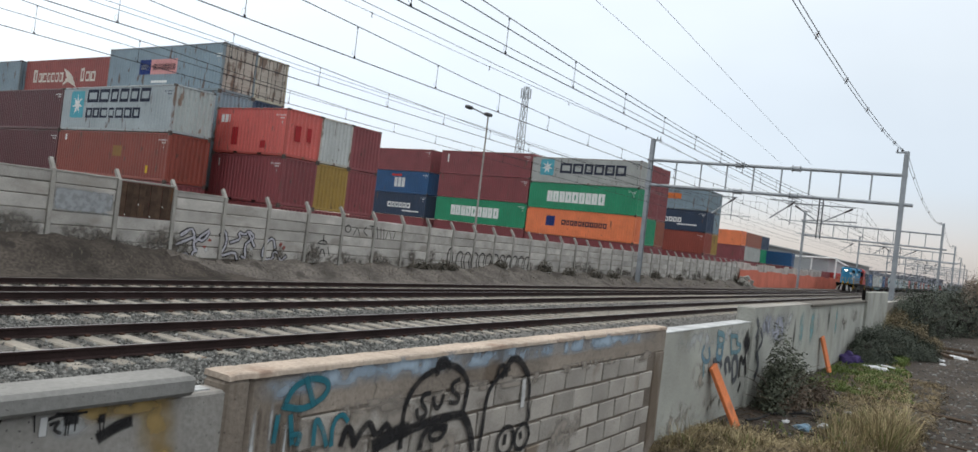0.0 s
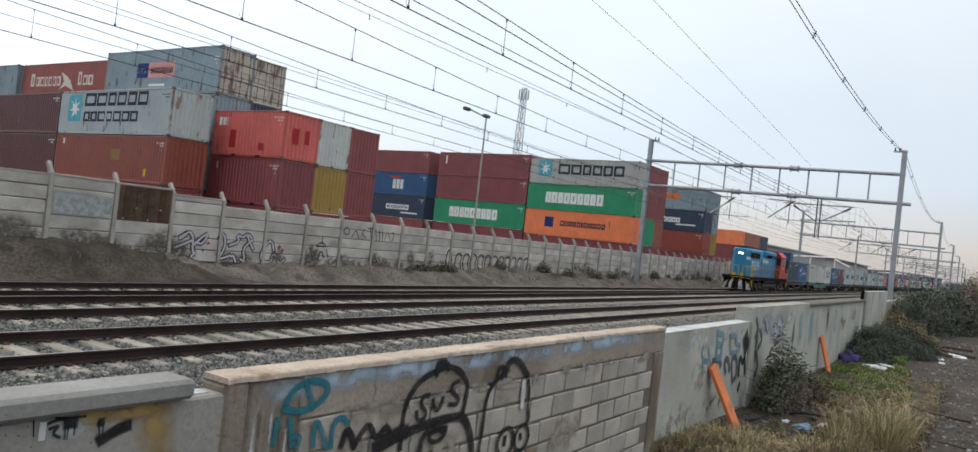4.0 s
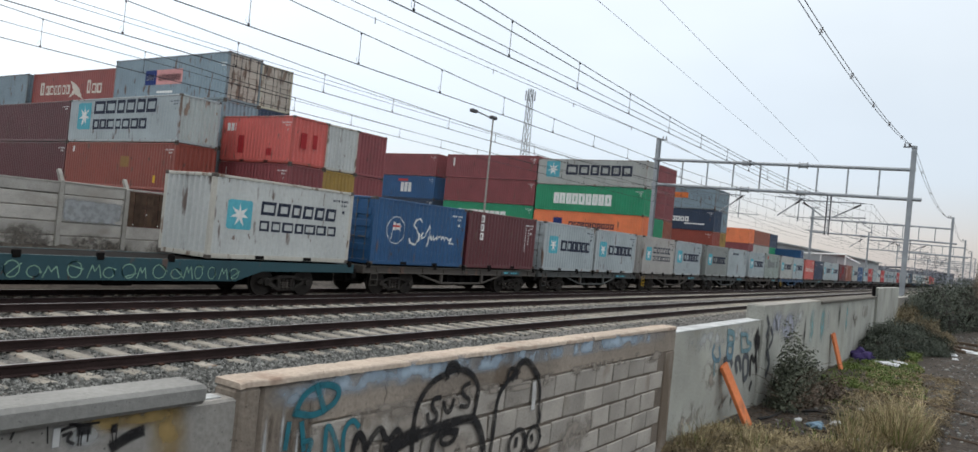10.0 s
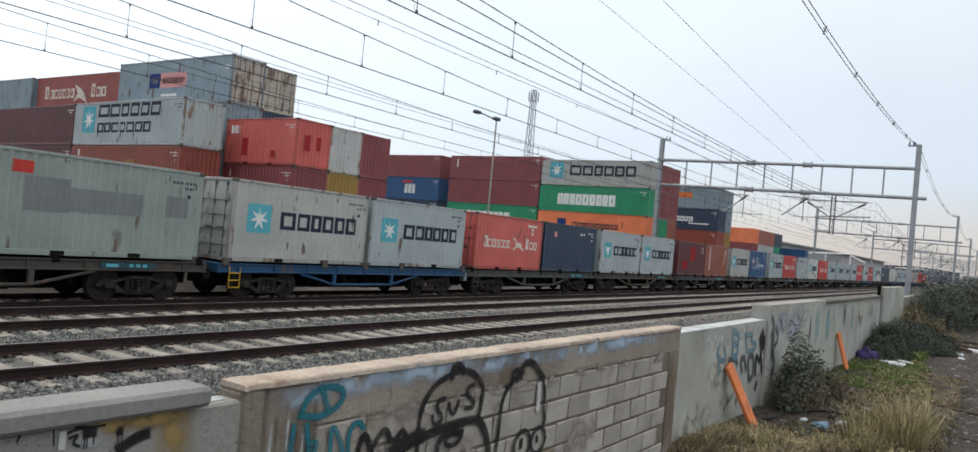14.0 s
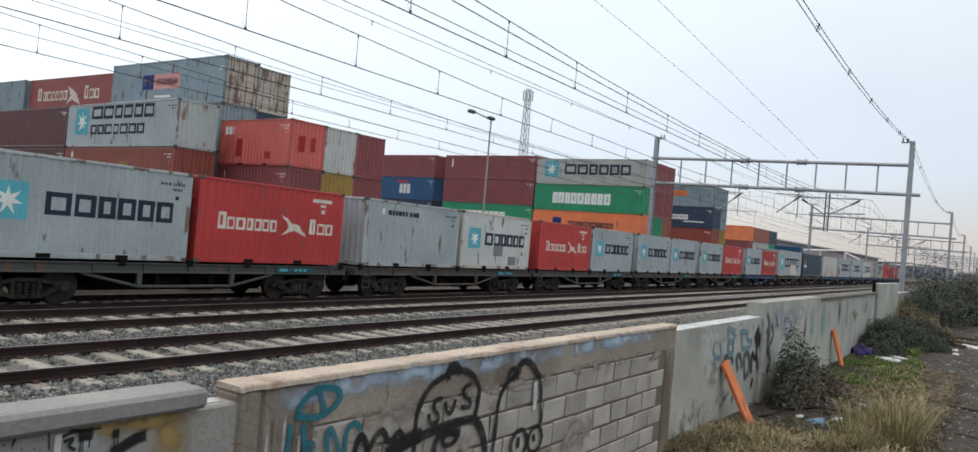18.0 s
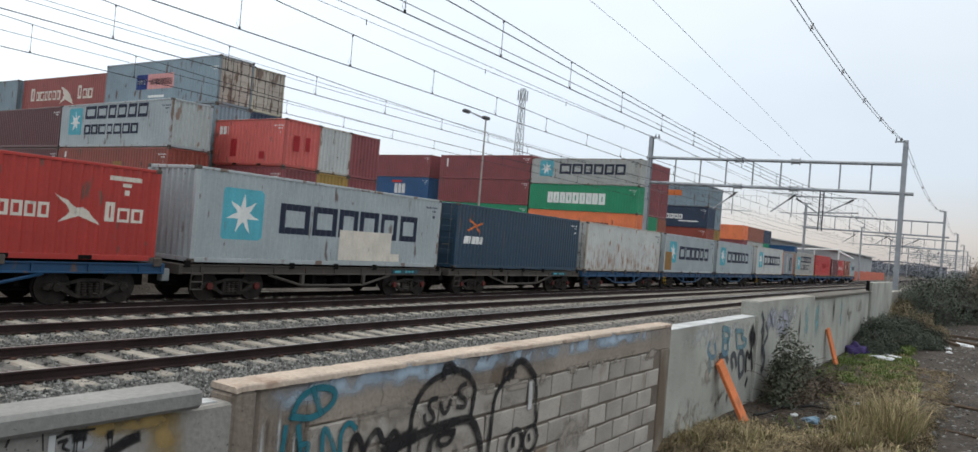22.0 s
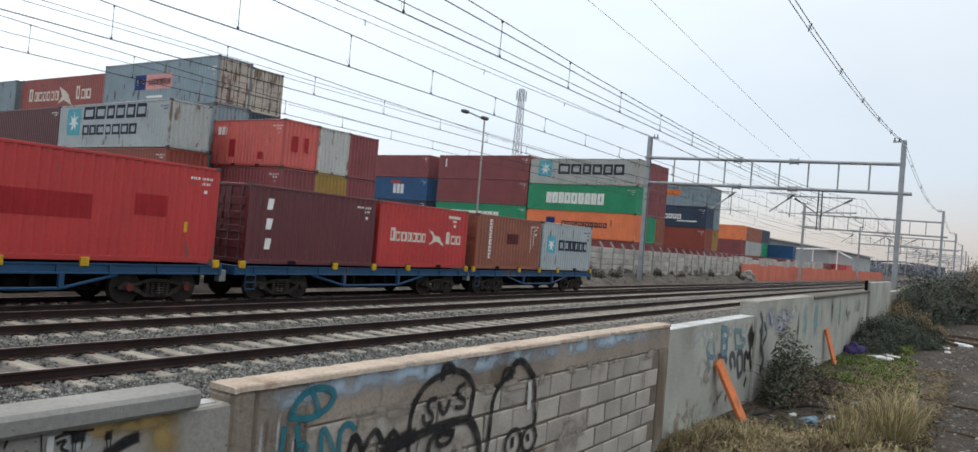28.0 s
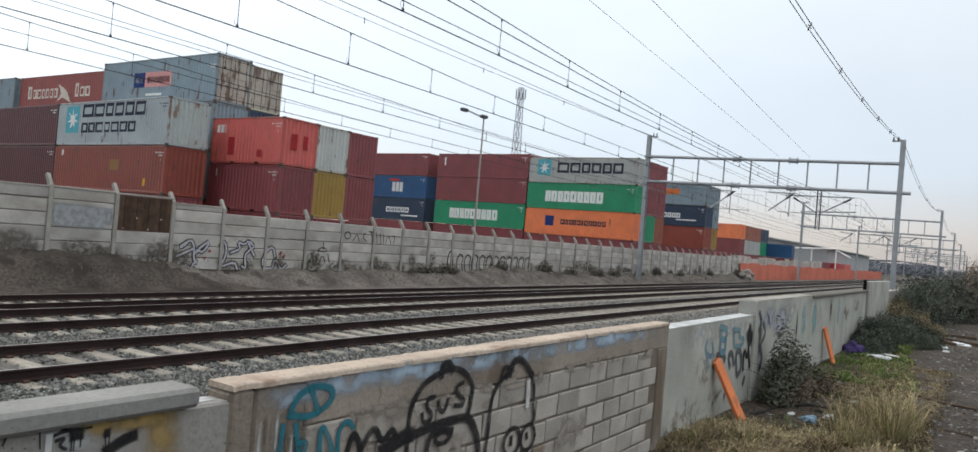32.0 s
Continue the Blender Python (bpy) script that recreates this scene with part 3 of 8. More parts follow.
def box_meshes(L, H):
    key = (L, H)
    if key in BOX:
        return BOX[key]
    d = {}
    sx = waves(0.14, L - 0.14)
    d["side_a"] = sheet(sx, 0.15, H - 0.10, lambda a, q, z: (a, 0.012 + q, z)).mesh("side_panel")
    d["side_b"] = sheet(sx, 0.15, H - 0.10, lambda a, q, z: (L - a, CW - 0.012 - q, z)).mesh("side_panel")
    d["end"] = sheet([(a, q * 1.9) for a, q in waves(0.13, CW - 0.13)], 0.15, H - 0.10, lambda a, q, z: (-0.012 - q, a, z)).mesh("end_panel")
    rf = Geo()
    ry = [(0.06, 0)] + [(0.3 + 0.2 * i, 0.02 * (i % 2)) for i in range(10)] + [(CW - 0.06, 0)]
    for a, q in ry:
        rf.v += [(0.06, a, H - 0.03 - q), (L - 0.06, a, H - 0.03 - q)]
    rf.f = [(2 * i, 2 * i + 1, 2 * i + 3, 2 * i + 2) for i in range(len(ry) - 1)]
    rf.box((0.05, 0.05, 0.13), (L - 0.05, CW - 0.05, 0.155))
    d["roof"] = rf.mesh("roof")
    fr = Geo()
    for x in (0.0, L):
        for y in (0.0, CW):
            dx, dy = (0.14 if x == 0 else -0.14), (0.13 if y == 0 else -0.13)
            fr.cbox((min(x, x + dx), min(y, y + dy), 0.115), (max(x, x + dx), max(y, y + dy), H - 0.115), 0.012)
    for y in (0.004, CW - 0.09 - 0.004):
        fr.cbox((0.14, y, 0.02), (L - 0.14, y + 0.09, 0.16), 0.008)
        fr.cbox((0.14, y, H - 0.105), (L - 0.14, y + 0.09, H - 0.02), 0.01)
    for x in (0.006, L - 0.106):
        fr.cbox((x, 0.13, 0.02), (x + 0.1, CW - 0.13, 0.16), 0.008)
        fr.cbox((x, 0.13, H - 0.115), (x + 0.1, CW - 0.13, H - 0.015), 0.01)
    d["frame"] = fix(fr.mesh("frame"))
    dr = Geo()
    dr.cbox((0.035, 0.135, 0.165), (0.075, CW / 2 - 0.006, H - 0.12), 0.01)
    for k in range(1, 5):
        zc = 0.16 + (H - 0.28) * k / 5
        dr.cbox((0.006, 0.18, zc - 0.13), (0.036, CW / 2 - 0.05, zc + 0.13), 0.012)
    d["door_l"] = fix(dr.mesh("door"))
    dr2 = Geo()
    dr2.v = [(x, CW - y, z) for x, y, z in dr.v]
    dr2.f = [tuple(reversed(q)) for q in dr.f]
    d["door_r"] = fix(dr2.mesh("door"))
    for nm, ys in (("rods_l", (0.36, 0.92)), ("rods_r", (CW - 0.36, CW - 0.92))):
        rd = Geo()
        for y in ys:
            rd.rod((0.012, y, 0.10), (0.012, y, H - 0.07), 0.017, 6)
            for z in (0.2, 0.75, H - 0.75, H - 0.2):
                rd.cbox((0.0, y - 0.05, z - 0.03), (0.03, y + 0.05, z + 0.03), 0.006)
            rd.cbox((-0.012, y - 0.02, 1.0), (0.004, y + 0.36, 1.05), 0.006)
        d[nm] = fix(rd.mesh("locking_gear"))
    # Pockets are solid dark blocks; the shade of the openings is their colour.
    pk = Geo()
    if L < 7:
        pk.box((-0.18, -0.002, 0.03), (0.18, 0.05, 0.145))
        d["pocket"] = pk.mesh("forklift_pocket")
    c = Geo()
    c.cbox((0, 0, 0), (0.178, 0.162, 0.118), 0.012)
    d["casting"] = fix(c.mesh("corner_casting"))
    BOX[key] = d
    return d


def container(L, H, color, label, m, door0=True, name="shipping_container", group="containers", end_color=None):
    """Near lower corner at the origin, length along x, near long side on y = 0."""
    c = thing(name, label, "container", m, group)
    d = box_meshes(L, H)
    mt = M_[color]
    part("frame", d["frame"], M_.get(color + "_frame", mt), c, "rust-streaked frame" if color + "_frame" in M_ else "")
    part("side_panel", d["side_a"], mt, c)
    part("side_panel", d["side_b"], mt, c)
    part("roof", d["roof"], mt, c)
    me_ = M_[end_color] if end_color else mt
    back = pose(L, CW, 0, 0, 0, 180)
    keep = Matrix.Identity(4)
    for nm, dm in (("door_l", "rods_l"), ("door_r", "rods_r")):
        q = part("door", d[nm], me_ if door0 else mt, c, m=keep if door0 else back)
        part("locking_gear", d[dm], DOOR_HW, q, "galvanised locking rods")
    part("end_panel", d["end"], mt if door0 else me_, c, m=Matrix.Translation((L, 0, 0)) if door0 else pose(0, CW, 0, 0, 0, 180))
    for x in (0, L - 0.178):
        for y in (0, CW - 0.162):
            for z in (0, H - 0.118):
                e = 0.004
                part("corner_casting", d["casting"], CASTING, c, m=Matrix.Translation((x + (e if x else -e), y + (e if y else -e), z)))
    if "pocket" in d:
        for x in (L / 2 - 1.03, L / 2 + 1.03):
            part("forklift_pocket", d["pocket"], STEEL_DARK, c, m=Matrix.Translation((x, 0, 0)))
            part("forklift_pocket", d["pocket"], STEEL_DARK, c, m=pose(x, CW, 0, 0, 0, 180))
    return c


def crossings(poly, s):
    zs = []
    n = len(poly)
    for i in range(n):
        (a, b), (c, e) = poly[i], poly[(i + 1) % n]
        if (a <= s < c) or (c <= s < a):
            zs.append(b + (e - b) * (s - a) / (c - a))
    return sorted(zs)


def decal(c, L, side, polys, mat, name="lettering", label="", lift=0.004):
    """Painted shapes that follow the corrugated sheet; polygons in (along from the left, up)."""
    if name == "lettering" and "script" not in label and len(polys) > 1:
        for q in polys:
            decal(c, L, side, q if isinstance(q[0][0], (list, tuple)) else [q], mat, "letter", label, lift)
        return None
    g = Geo()
    cuts = [a for a, _ in waves(0.14, L - 0.14)]
    for poly in polys:
        lo, hi = min(p[0] for p in poly), max(p[0] for p in poly)
        ss = sorted({round(v, 4) for v in [p[0] for p in poly] + [v for v in cuts if lo < v < hi]})
        for a, b in zip(ss, ss[1:]):
            if b - a < 1e-3:
                continue
            ca, cb = crossings(poly, a + 1e-4), crossings(poly, b - 1e-4)
            if len(ca) != len(cb):
                ca = cb = crossings(poly, (a + b) / 2)
            for i in range(0, len(ca) - 1, 2):
                vs = []
                for s, z in ((a, ca[i]), (b, cb[i]), (b, cb[i + 1]), (a, ca[i + 1])):
                    y = 0.012 + inward(s, 0.14, L - 0.14) - lift
                    vs.append((s, y, z) if side == 0 else (L - s, CW - y, z))
                g.quad(*vs)
    ob = part(name, g, mat, c, label, turn=False)
    return tagged(ob, kind="stuff") if name == "code_panel" else ob


def rect(s0, z0, s1, z1):
    return [(s0, z0), (s1, z0), (s1, z1), (s0, z1)]


def bars(s, z, widths, h, gap=0.06, lean=0.0, rim=0.0):
    """A row of plain letter-sized blocks; with a rim each is a hollow frame of bars that thick."""
    out = []
    for w_ in widths:
        if rim:
            t = rim * h
            cuts = ((0, 0, t, h), (w_ - t, 0, w_, h), (t, 0, w_ - t, t), (t, h - t, w_ - t, h))
        else:
            cuts = ((0, 0, w_, h),)
        out.append([[(s + x0 + lean * z0 / h, z + z0), (s + x1 + lean * z0 / h, z + z0), (s + x1 + lean * z1 / h, z + z1), (s + x0 + lean * z1 / h, z + z1)] for x0, z0, x1, z1 in cuts])
        s += w_ + gap
    return out if rim else [q[0] for q in out]


def ring(cx, cz, r, n=24, a0=0.0, sx=1.0):
    return [(cx + sx * r * math.cos(a0 + 2 * math.pi * i / n), cz + r * math.sin(a0 + 2 * math.pi * i / n)) for i in range(n)]


def ribbon(pts, w_):
    """Quads along a polyline."""
    out = []
    for (a, b), (c, d) in zip(pts, pts[1:]):
        ln = math.hypot(c - a, d - b) or 1
        ux, uz = (c - a) / ln, (d - b) / ln
        px, pz = -uz * w_ / 2, ux * w_ / 2
        ex, ez = ux * w_ * 0.3, uz * w_ * 0.3
        out.append([(a + px - ex, b + pz - ez), (a - px - ex, b - pz - ez), (c - px + ex, d - pz + ez), (c + px + ex, d + pz + ez)])
    return out


def star(cx, cz, r):
    return [(cx + (r if i % 2 == 0 else r * 0.36) * math.sin(math.pi * i / 7), cz + (r if i % 2 == 0 else r * 0.36) * math.cos(math.pi * i / 7)) for i in range(14)]


def codes(c, L, H, side, mat):
    z = H - 0.42
    decal(c, L, side, bars(L - 1.0, z, (0.05,) * 4, 0.075, 0.035) + bars(L - 0.62, z, (0.05,) * 5, 0.075, 0.035) + bars(L - 0.62, z - 0.15, (0.05,) * 4, 0.075, 0.035) + bars(L - 0.5, z - 0.4, (0.09,), 0.10), mat, "code_panel", "small painted code marks")


def art_star(c, L, side=0, two=False, ink="ink", big=None):
    k = (1.0 if L < 7 else 1.74)
    s0 = 0.62 if L < 7 else 1.02
    zc = 1.40 if L < 7 else 1.55
    q = 0.46 * k
    sq = [(s0 + x * q * 2, zc - q + z * q * 2) for x, z in ((0.06, 0), (0.94, 0), (1, 0.06), (1, 0.94), (0.94, 1), (0.06, 1), (0, 0.94), (0, 0.06))]
    decal(c, L, side, [sq], LOGO["sky"], "logo_square", "light blue logo square")
    decal(c, L, side, [star(s0 + q, zc, q * 0.82)], LOGO["white"], "logo_star", "white seven-pointed star", 0.007)
    wd = [v * k * (1.0 if L < 7 else 1.2) for v in (0.64, 0.56, 0.46, 0.50, 0.48, 0.52)]
    if two:
        decal(c, L, side, bars(s0 + 2 * q + 0.35, zc + 0.06 * k, [v * 0.95 for v in wd], 0.44 * k, 0.07 * k, 0.03, 0.24)
              + bars(s0 + 2 * q + 0.35, zc - 0.46 * k, [v * k for v in (0.4, 0.4, 0.48, 0.36, 0.48, 0.44, 0.42)], 0.34 * k, 0.075 * k, 0.0, 0.22), LOGO[ink], "lettering", "dark lettering drawn as bars")
    else:
        decal(c, L, side, bars(s0 + 2 * q + 0.42 * k, zc - 0.30 * k, wd, 0.58 * k, 0.08 * k, 0.0, 0.22), LOGO[ink], "lettering", "dark lettering drawn as bars")


def art_line(c, L, side=0):
    decal(c, L, side, [rect(0.95, 2.02, 1.12, 2.24)], LOGO["white"], "logo_square")
    decal(c, L, side, bars(1.28, 2.02, (0.22, 0.19, 0.16, 0.17, 0.16, 0.18), 0.18, 0.03) + bars(2.6, 2.02, (0.13, 0.06, 0.17, 0.14), 0.18, 0.03), LOGO["ink"], "lettering", "small dark lettering drawn as bars")


def art_bird(c, L, side=0, mat="cream"):
    decal(c, L, side, bars(0.74, 1.05, (0.29,), 0.52, 0.06, 0.0, 0.2) + bars(1.09, 1.05, (0.29, 0.34, 0.25, 0.27, 0.27, 0.27), 0.38, 0.055, 0.0, 0.2)
          + bars(4.5, 1.05, (0.27,), 0.52, 0.06, 0.0, 0.2) + bars(4.84, 1.05, (0.36, 0.34), 0.38, 0.06, 0.0, 0.2), LOGO[mat], "lettering", "pale lettering drawn as bars")
    bird = [(2.86, 1.62), (3.18, 1.48), (3.34, 1.34), (3.5, 1.36), (3.62, 1.28), (3.9, 0.98), (3.42, 1.16), (2.98, 1.0), (3.22, 1.24), (3.12, 1.4)]
    decal(c, L, side, [[(3.14 + (x - 2.86) * 1.2, 1.28 + (z - 1.28) * 1.15) for x, z in bird]], LOGO[mat], "logo_bird", "pale bird-shaped logo")
    decal(c, L, side, [rect(4.55, 2.16, 5.5, 2.28), rect(4.95, 2.0, 5.2, 2.1), rect(5.02, 1.78, 5.14, 1.92)], LOGO["cream"], "code_panel")


def art_script(c, L, side=0):
    pts = ring(1.38, 1.38, 0.53, 28)
    decal(c, L, side, ribbon(pts + pts[:1], 0.03), LOGO["white"], "logo_ring", "thin white ring")
    decal(c, L, side, [[(1.12, 1.03), (1.17, 1.03), (1.2, 1.71), (1.37, 1.64), (1.55, 1.66), (1.72, 1.55), (1.64, 1.46), (1.7, 1.35), (1.48, 1.41), (1.19, 1.36)]], LOGO["white"], "logo_flag", "white flag shape")
    decal(c, L, side, [rect(1.18, 1.5, 1.62, 1.57), rect(1.32, 1.42, 1.39, 1.66)], LOGO["red"], "logo_cross", "", 0.007)
    s_curve = [(3.0, 1.78), (2.85, 1.92), (2.6, 1.86), (2.5, 1.66), (2.66, 1.48), (2.86, 1.3), (2.86, 1.05), (2.62, 0.86), (2.32, 0.92), (2.26, 1.08)]
    tail = [(2.95, 1.2), (3.12, 1.38), (3.02, 1.12), (3.3, 1.24), (3.5, 1.7), (3.58, 1.6), (3.42, 0.82), (3.5, 1.06), (3.66, 1.28), (3.7, 1.1), (3.84, 1.3), (3.9, 1.1), (4.1, 1.3), (4.06, 1.12), (4.3, 1.3), (4.4, 1.12), (4.5, 1.28), (4.62, 1.1), (4.74, 1.28), (4.9, 1.12), (5.1, 1.24), (5.0, 1.02), (5.3, 1.0)]
    decal(c, L, side, ribbon(s_curve, 0.07) + ribbon(tail, 0.052), LOGO["white"], "lettering", "white script drawn as a wavy line")


def art_column(c, L, side=0, x=1.15, n=6, h=0.26, mat="white"):
    decal(c, L, side, [bars(x, 2.1 - i * h * 1.22, (h * 0.8,), h, 0.0, 0.0, 0.24)[0] for i in range(n)], LOGO[mat], "lettering", "white upright lettering drawn as bars")
    decal(c, L, side, [rect(L - 1.0, 0.9 + i * 0.13, L - 0.96, 0.9 + i * 0.13 + (0.09 if i % 3 else 0.05)) for i in range(10)] + [rect(L - 0.72, 1.25 + i * 0.14, L - 0.67, 1.33 + i * 0.14) for i in range(6)], LOGO[mat], "code_panel")


def art_patches(c, L, rects, mat, side=0, label="patch of other paint"):
    for r in rects:
        decal(c, L, side, [rect(*r)], LOGO[mat], "paint_patch", label, 0.0095)


# ---- the goods train: place of each box at 18 s, then it rolls towards -x ----
SPEED, T_REF = 18.61, 18.0
Y_BOX = Y_TRAIN - CW / 2
DECK = 1.167                  # container floor above the rail
MOVING = []                   # (thing, place at T_REF)
L20, L40 = 6.058, 12.192

# start of each wagon's load along the line, its boxes, the wagon's colour
GREY_L, STAR_L = "light grey twenty-foot container with a star logo and dark lettering", "weathered grey container with a blue star square"
CONSIST = [
    (-160.55, [("deep_blue", "plain"), ("blue", "script")], "wagon_brown"),
    (-146.75, [("warm_grey", "line"), None, ("white", "two")], "wagon_teal"),
    (-126.9, [("blue", "script"), ("dark_maroon", "column")], "wagon_brown"),
    (-113.55, [("grey", "star"), ("grey", "star")], "wagon_grey"),
    (-99.8, [("stained_grey", "two"), ("grey", "star")], "wagon_brown"),
    (-86.0, [("dingy_grey", "star"), ("grey", "line")], "wagon_grey"),
    (-72.55, [("grey", "star"), ("green_grey", "patched")], "wagon_brown"),
    (-59.1, [("warm_grey", "star"), ("grey", "star")], "wagon_blue"),
    (-45.85, [("coral", "bird"), ("navy", "plain")], "wagon_grey"),
    (-32.7, [("grey", "star"), ("grey", "star")], "wagon_brown"),
    (-19.3, [("dark_maroon", "dark"), ("brown", "column")], "wagon_grey"),
    (-5.85, [("warm_grey", "star"), ("blue", "script")], "wagon_brown"),
    (8.0, [("grey", "star"), ("red", "bird")], "wagon_grey"),
    (21.55, [("grey", "line"), ("white", "starp")], "wagon_brown"),
    (34.9, [("red", "bird"), ("grey", "star")], "wagon_grey"),
    (48.25, [("grey", "star"), ("grey", "star")], "wagon_brown"),
    (61.5, [("grey", "star"), ("red", "bird")], "wagon_brown"),
    (75.3, [("grey", "star"), ("tomato", "bird")], "wagon_blue"),
    (88.8, [("grey", "star40p")], "wagon_brown"),
    (102.25, [("deep_blue", "cross40")], "wagon_brown"),
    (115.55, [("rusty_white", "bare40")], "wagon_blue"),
    (128.75, [("grey", "star40o")], "wagon_blue"),
    (141.95, [("grey", "star40")], "wagon_blue"),
    (155.95, [("white", "star40"), ("unit_grey", "unit")], "wagon_blue"),
    (175.75, [("stained_grey", "two40")], "wagon_blue"),
    (189.15, [("red", "dark40")], "wagon_blue"),
    (202.5, [("dark_maroon", "marks"), ("red", "bird")], "wagon_blue"),
    (215.65, [("brown", "columnp"), ("grey", "star")], "wagon_blue"),
]
WORDS = {"deep_blue": "deep blue", "navy": "dark navy", "blue": "bright blue", "grey": "light grey", "white": "dirty white", "maroon": "maroon", "warm_grey": "warm grey", "dark_maroon": "dark maroon", "dingy_grey": "dingy grey", "stained_grey": "stained grey",
         "green_grey": "greenish grey", "tomato": "tomato-red", "coral": "faded red", "dull_red": "dull red", "rust_orange": "rust-red", "brown": "orange-brown", "red": "bright red",
         "rusty_white": "rust-streaked white", "unit_grey": "slate grey", "orange": "orange", "green": "green", "slate": "slate blue", "yellow": "mustard yellow", "beige": "beige"}
ARTS = {"plain": "with small code marks", "script": "with a white script and flag ring", "line": "with small dark lettering", "two": "with a star square and two lines of lettering",
        "column": "with upright white lettering", "star": "with a star square and dark lettering", "patched": "with grey painted-over patches", "bird": "with pale lettering and a bird logo",
        "dark": "with darker painted-over patches", "star40p": "with a star logo and a white repair patch", "cross40": "with an orange crossed logo", "bare40": "bare of markings and streaked with rust",
        "columnp": "with upright white lettering and a dark patch", "starp": "with a star square and grey repair patches", "star40o": "with a star logo and an ochre patch", "star40": "with a big star square and lettering", "unit": "power unit with louvres and orange corner posts", "two40": "with a star square and two lines of lettering",
        "dark40": "with darker painted-over patches", "marks": "with slanted white marks"}


def dress(c, L, H, art, color, side=0):
    pale = color in ("grey", "white", "warm_grey", "green_grey", "rusty_white", "dingy_grey", "stained_grey")
    if art not in ("bird", "unit"):
        codes(c, L, H, side, LOGO["ink"] if pale else LOGO["white"])
    if art in ("star", "starp", "star40", "star40p", "star40o"):
        art_star(c, L, side)
    elif art in ("two", "two40"):
        art_star(c, L, side, True)
    elif art == "line":
        art_line(c, L, side)
    elif art == "bird":
        art_bird(c, L, side)
    elif art == "script":
        art_script(c, L, side)
    elif art in ("column", "columnp"):
        art_column(c, L, side, *((1.0, 3, 0.33) if color == "dark_maroon" else ()))
    if art == "patched":
        art_patches(c, L, [(1.1, 1.1, 2.2, 1.95), (2.2, 1.15, 4.2, 1.75), (4.9, 1.2, 5.6, 1.8)], "grey", side)
        art_patches(c, L, [(0.75, 2.0, 1.25, 2.3)], "red", side, "small red square")
    elif art == "dark":
        art_patches(c, L, [(2.6, 1.15, 3.9, 2.2), (1.0, 0.5, 2.2, 1.1)], "patch_red", side)
    elif art == "dark40":
        art_patches(c, L, [(5.2, 1.1, 8.3, 1.75), (9.5, 1.3, 10.5, 1.9), (0.9, 1.5, 1.5, 2.2)], "patch_red", side)
        art_patches(c, L, [(0.35, 1.25, 0.6, 1.4), (11.1, 0.9, 11.2, 1.2)], "yellow", side, "small yellow labels")
    elif art == "columnp":
        art_patches(c, L, [(2.75, 1.25, 3.8, 1.75)], "patch_brown", side)
    elif art == "starp":
        art_patches(c, L, [(2.75, 0.62, 3.55, 1.12), (4.05, 0.2, 4.8, 0.62)], "grey", side, "grey repair patch")
        art_patches(c, L, [(5.3, 0.7, 5.42, 0.86)], "ochre", side, "small ochre label")
    elif art == "star40p":
        art_patches(c, L, [(6.2, 0.2, 9.1, 1.3), (9.1, 0.2, 9.65, 0.5)], "cream", side, "cream repair patch")
    elif art == "star40o":
        art_patches(c, L, [(0.3, 0.2, 1.65, 1.55)], "ochre", side, "ochre repair patch")
    elif art == "cross40":
        decal(c, L, side, ribbon([(1.0, 2.2), (1.5, 2.0), (1.95, 1.62)], 0.09) + ribbon([(0.95, 1.72), (1.5, 1.92), (2.05, 2.08)], 0.09), LOGO["orange"], "logo_cross", "orange crossed brush strokes")
        decal(c, L, side, bars(0.65, 1.12, (0.36, 0.12, 0.32, 0.26, 0.26), 0.34, 0.06, 0.04), LOGO["white"], "lettering", "white lettering drawn as bars")
    elif art == "marks":
        decal(c, L, side, [[(0.75, z), (0.98, z), (1.06, z + 0.36), (0.83, z + 0.36)] for z in (0.5, 1.15, 1.8)], LOGO["white"], "lettering", "slanted white marks")
    elif art == "plain":
        decal(c, L, side, bars(4.1, 2.05, (0.14, 0.14, 0.14), 0.13, 0.06), LOGO["white"], "lettering")
        art_patches(c, L, [(1.05, 1.85, 1.4, 2.12)], "pink", side, "small pink label")


def unit_box(m):
    c = thing("power_unit", "slate grey container-sized power unit with louvres and orange corner posts", "power unit", m)
    b = Geo().cbox((0.05, 0.05, 0.1), (L20 - 0.05, CW - 0.05, 2.55), 0.03)
    part("body", b, M_["unit_grey"], c)
    for x in (0, L20 - 0.16):
        for y in (0, CW - 0.16):
            part("corner_post", Geo().cbox((x, y, 0), (x + 0.16, y + 0.16, 2.59), 0.015), LOGO["orange"], c, "orange corner post")
    part("door", Geo().cbox((1.9, 0.02, 0.3), (2.6, 0.06, 2.2), 0.01), M_["warm_grey"], c, "pale grey door")
    part("louvre_frame", Geo().cbox((3.7, 0.03, 0.55), (4.9, 0.06, 2.05), 0.01), STEEL_DARK, c)
    for i in range(11):
        part("louvre_slat", Geo().box((3.75, 0.0, 0.62 + i * 0.125), (4.85, 0.035, 0.69 + i * 0.125)), M_["unit_grey"], c)
    return c


# ---- wagons ----
BOG = {}


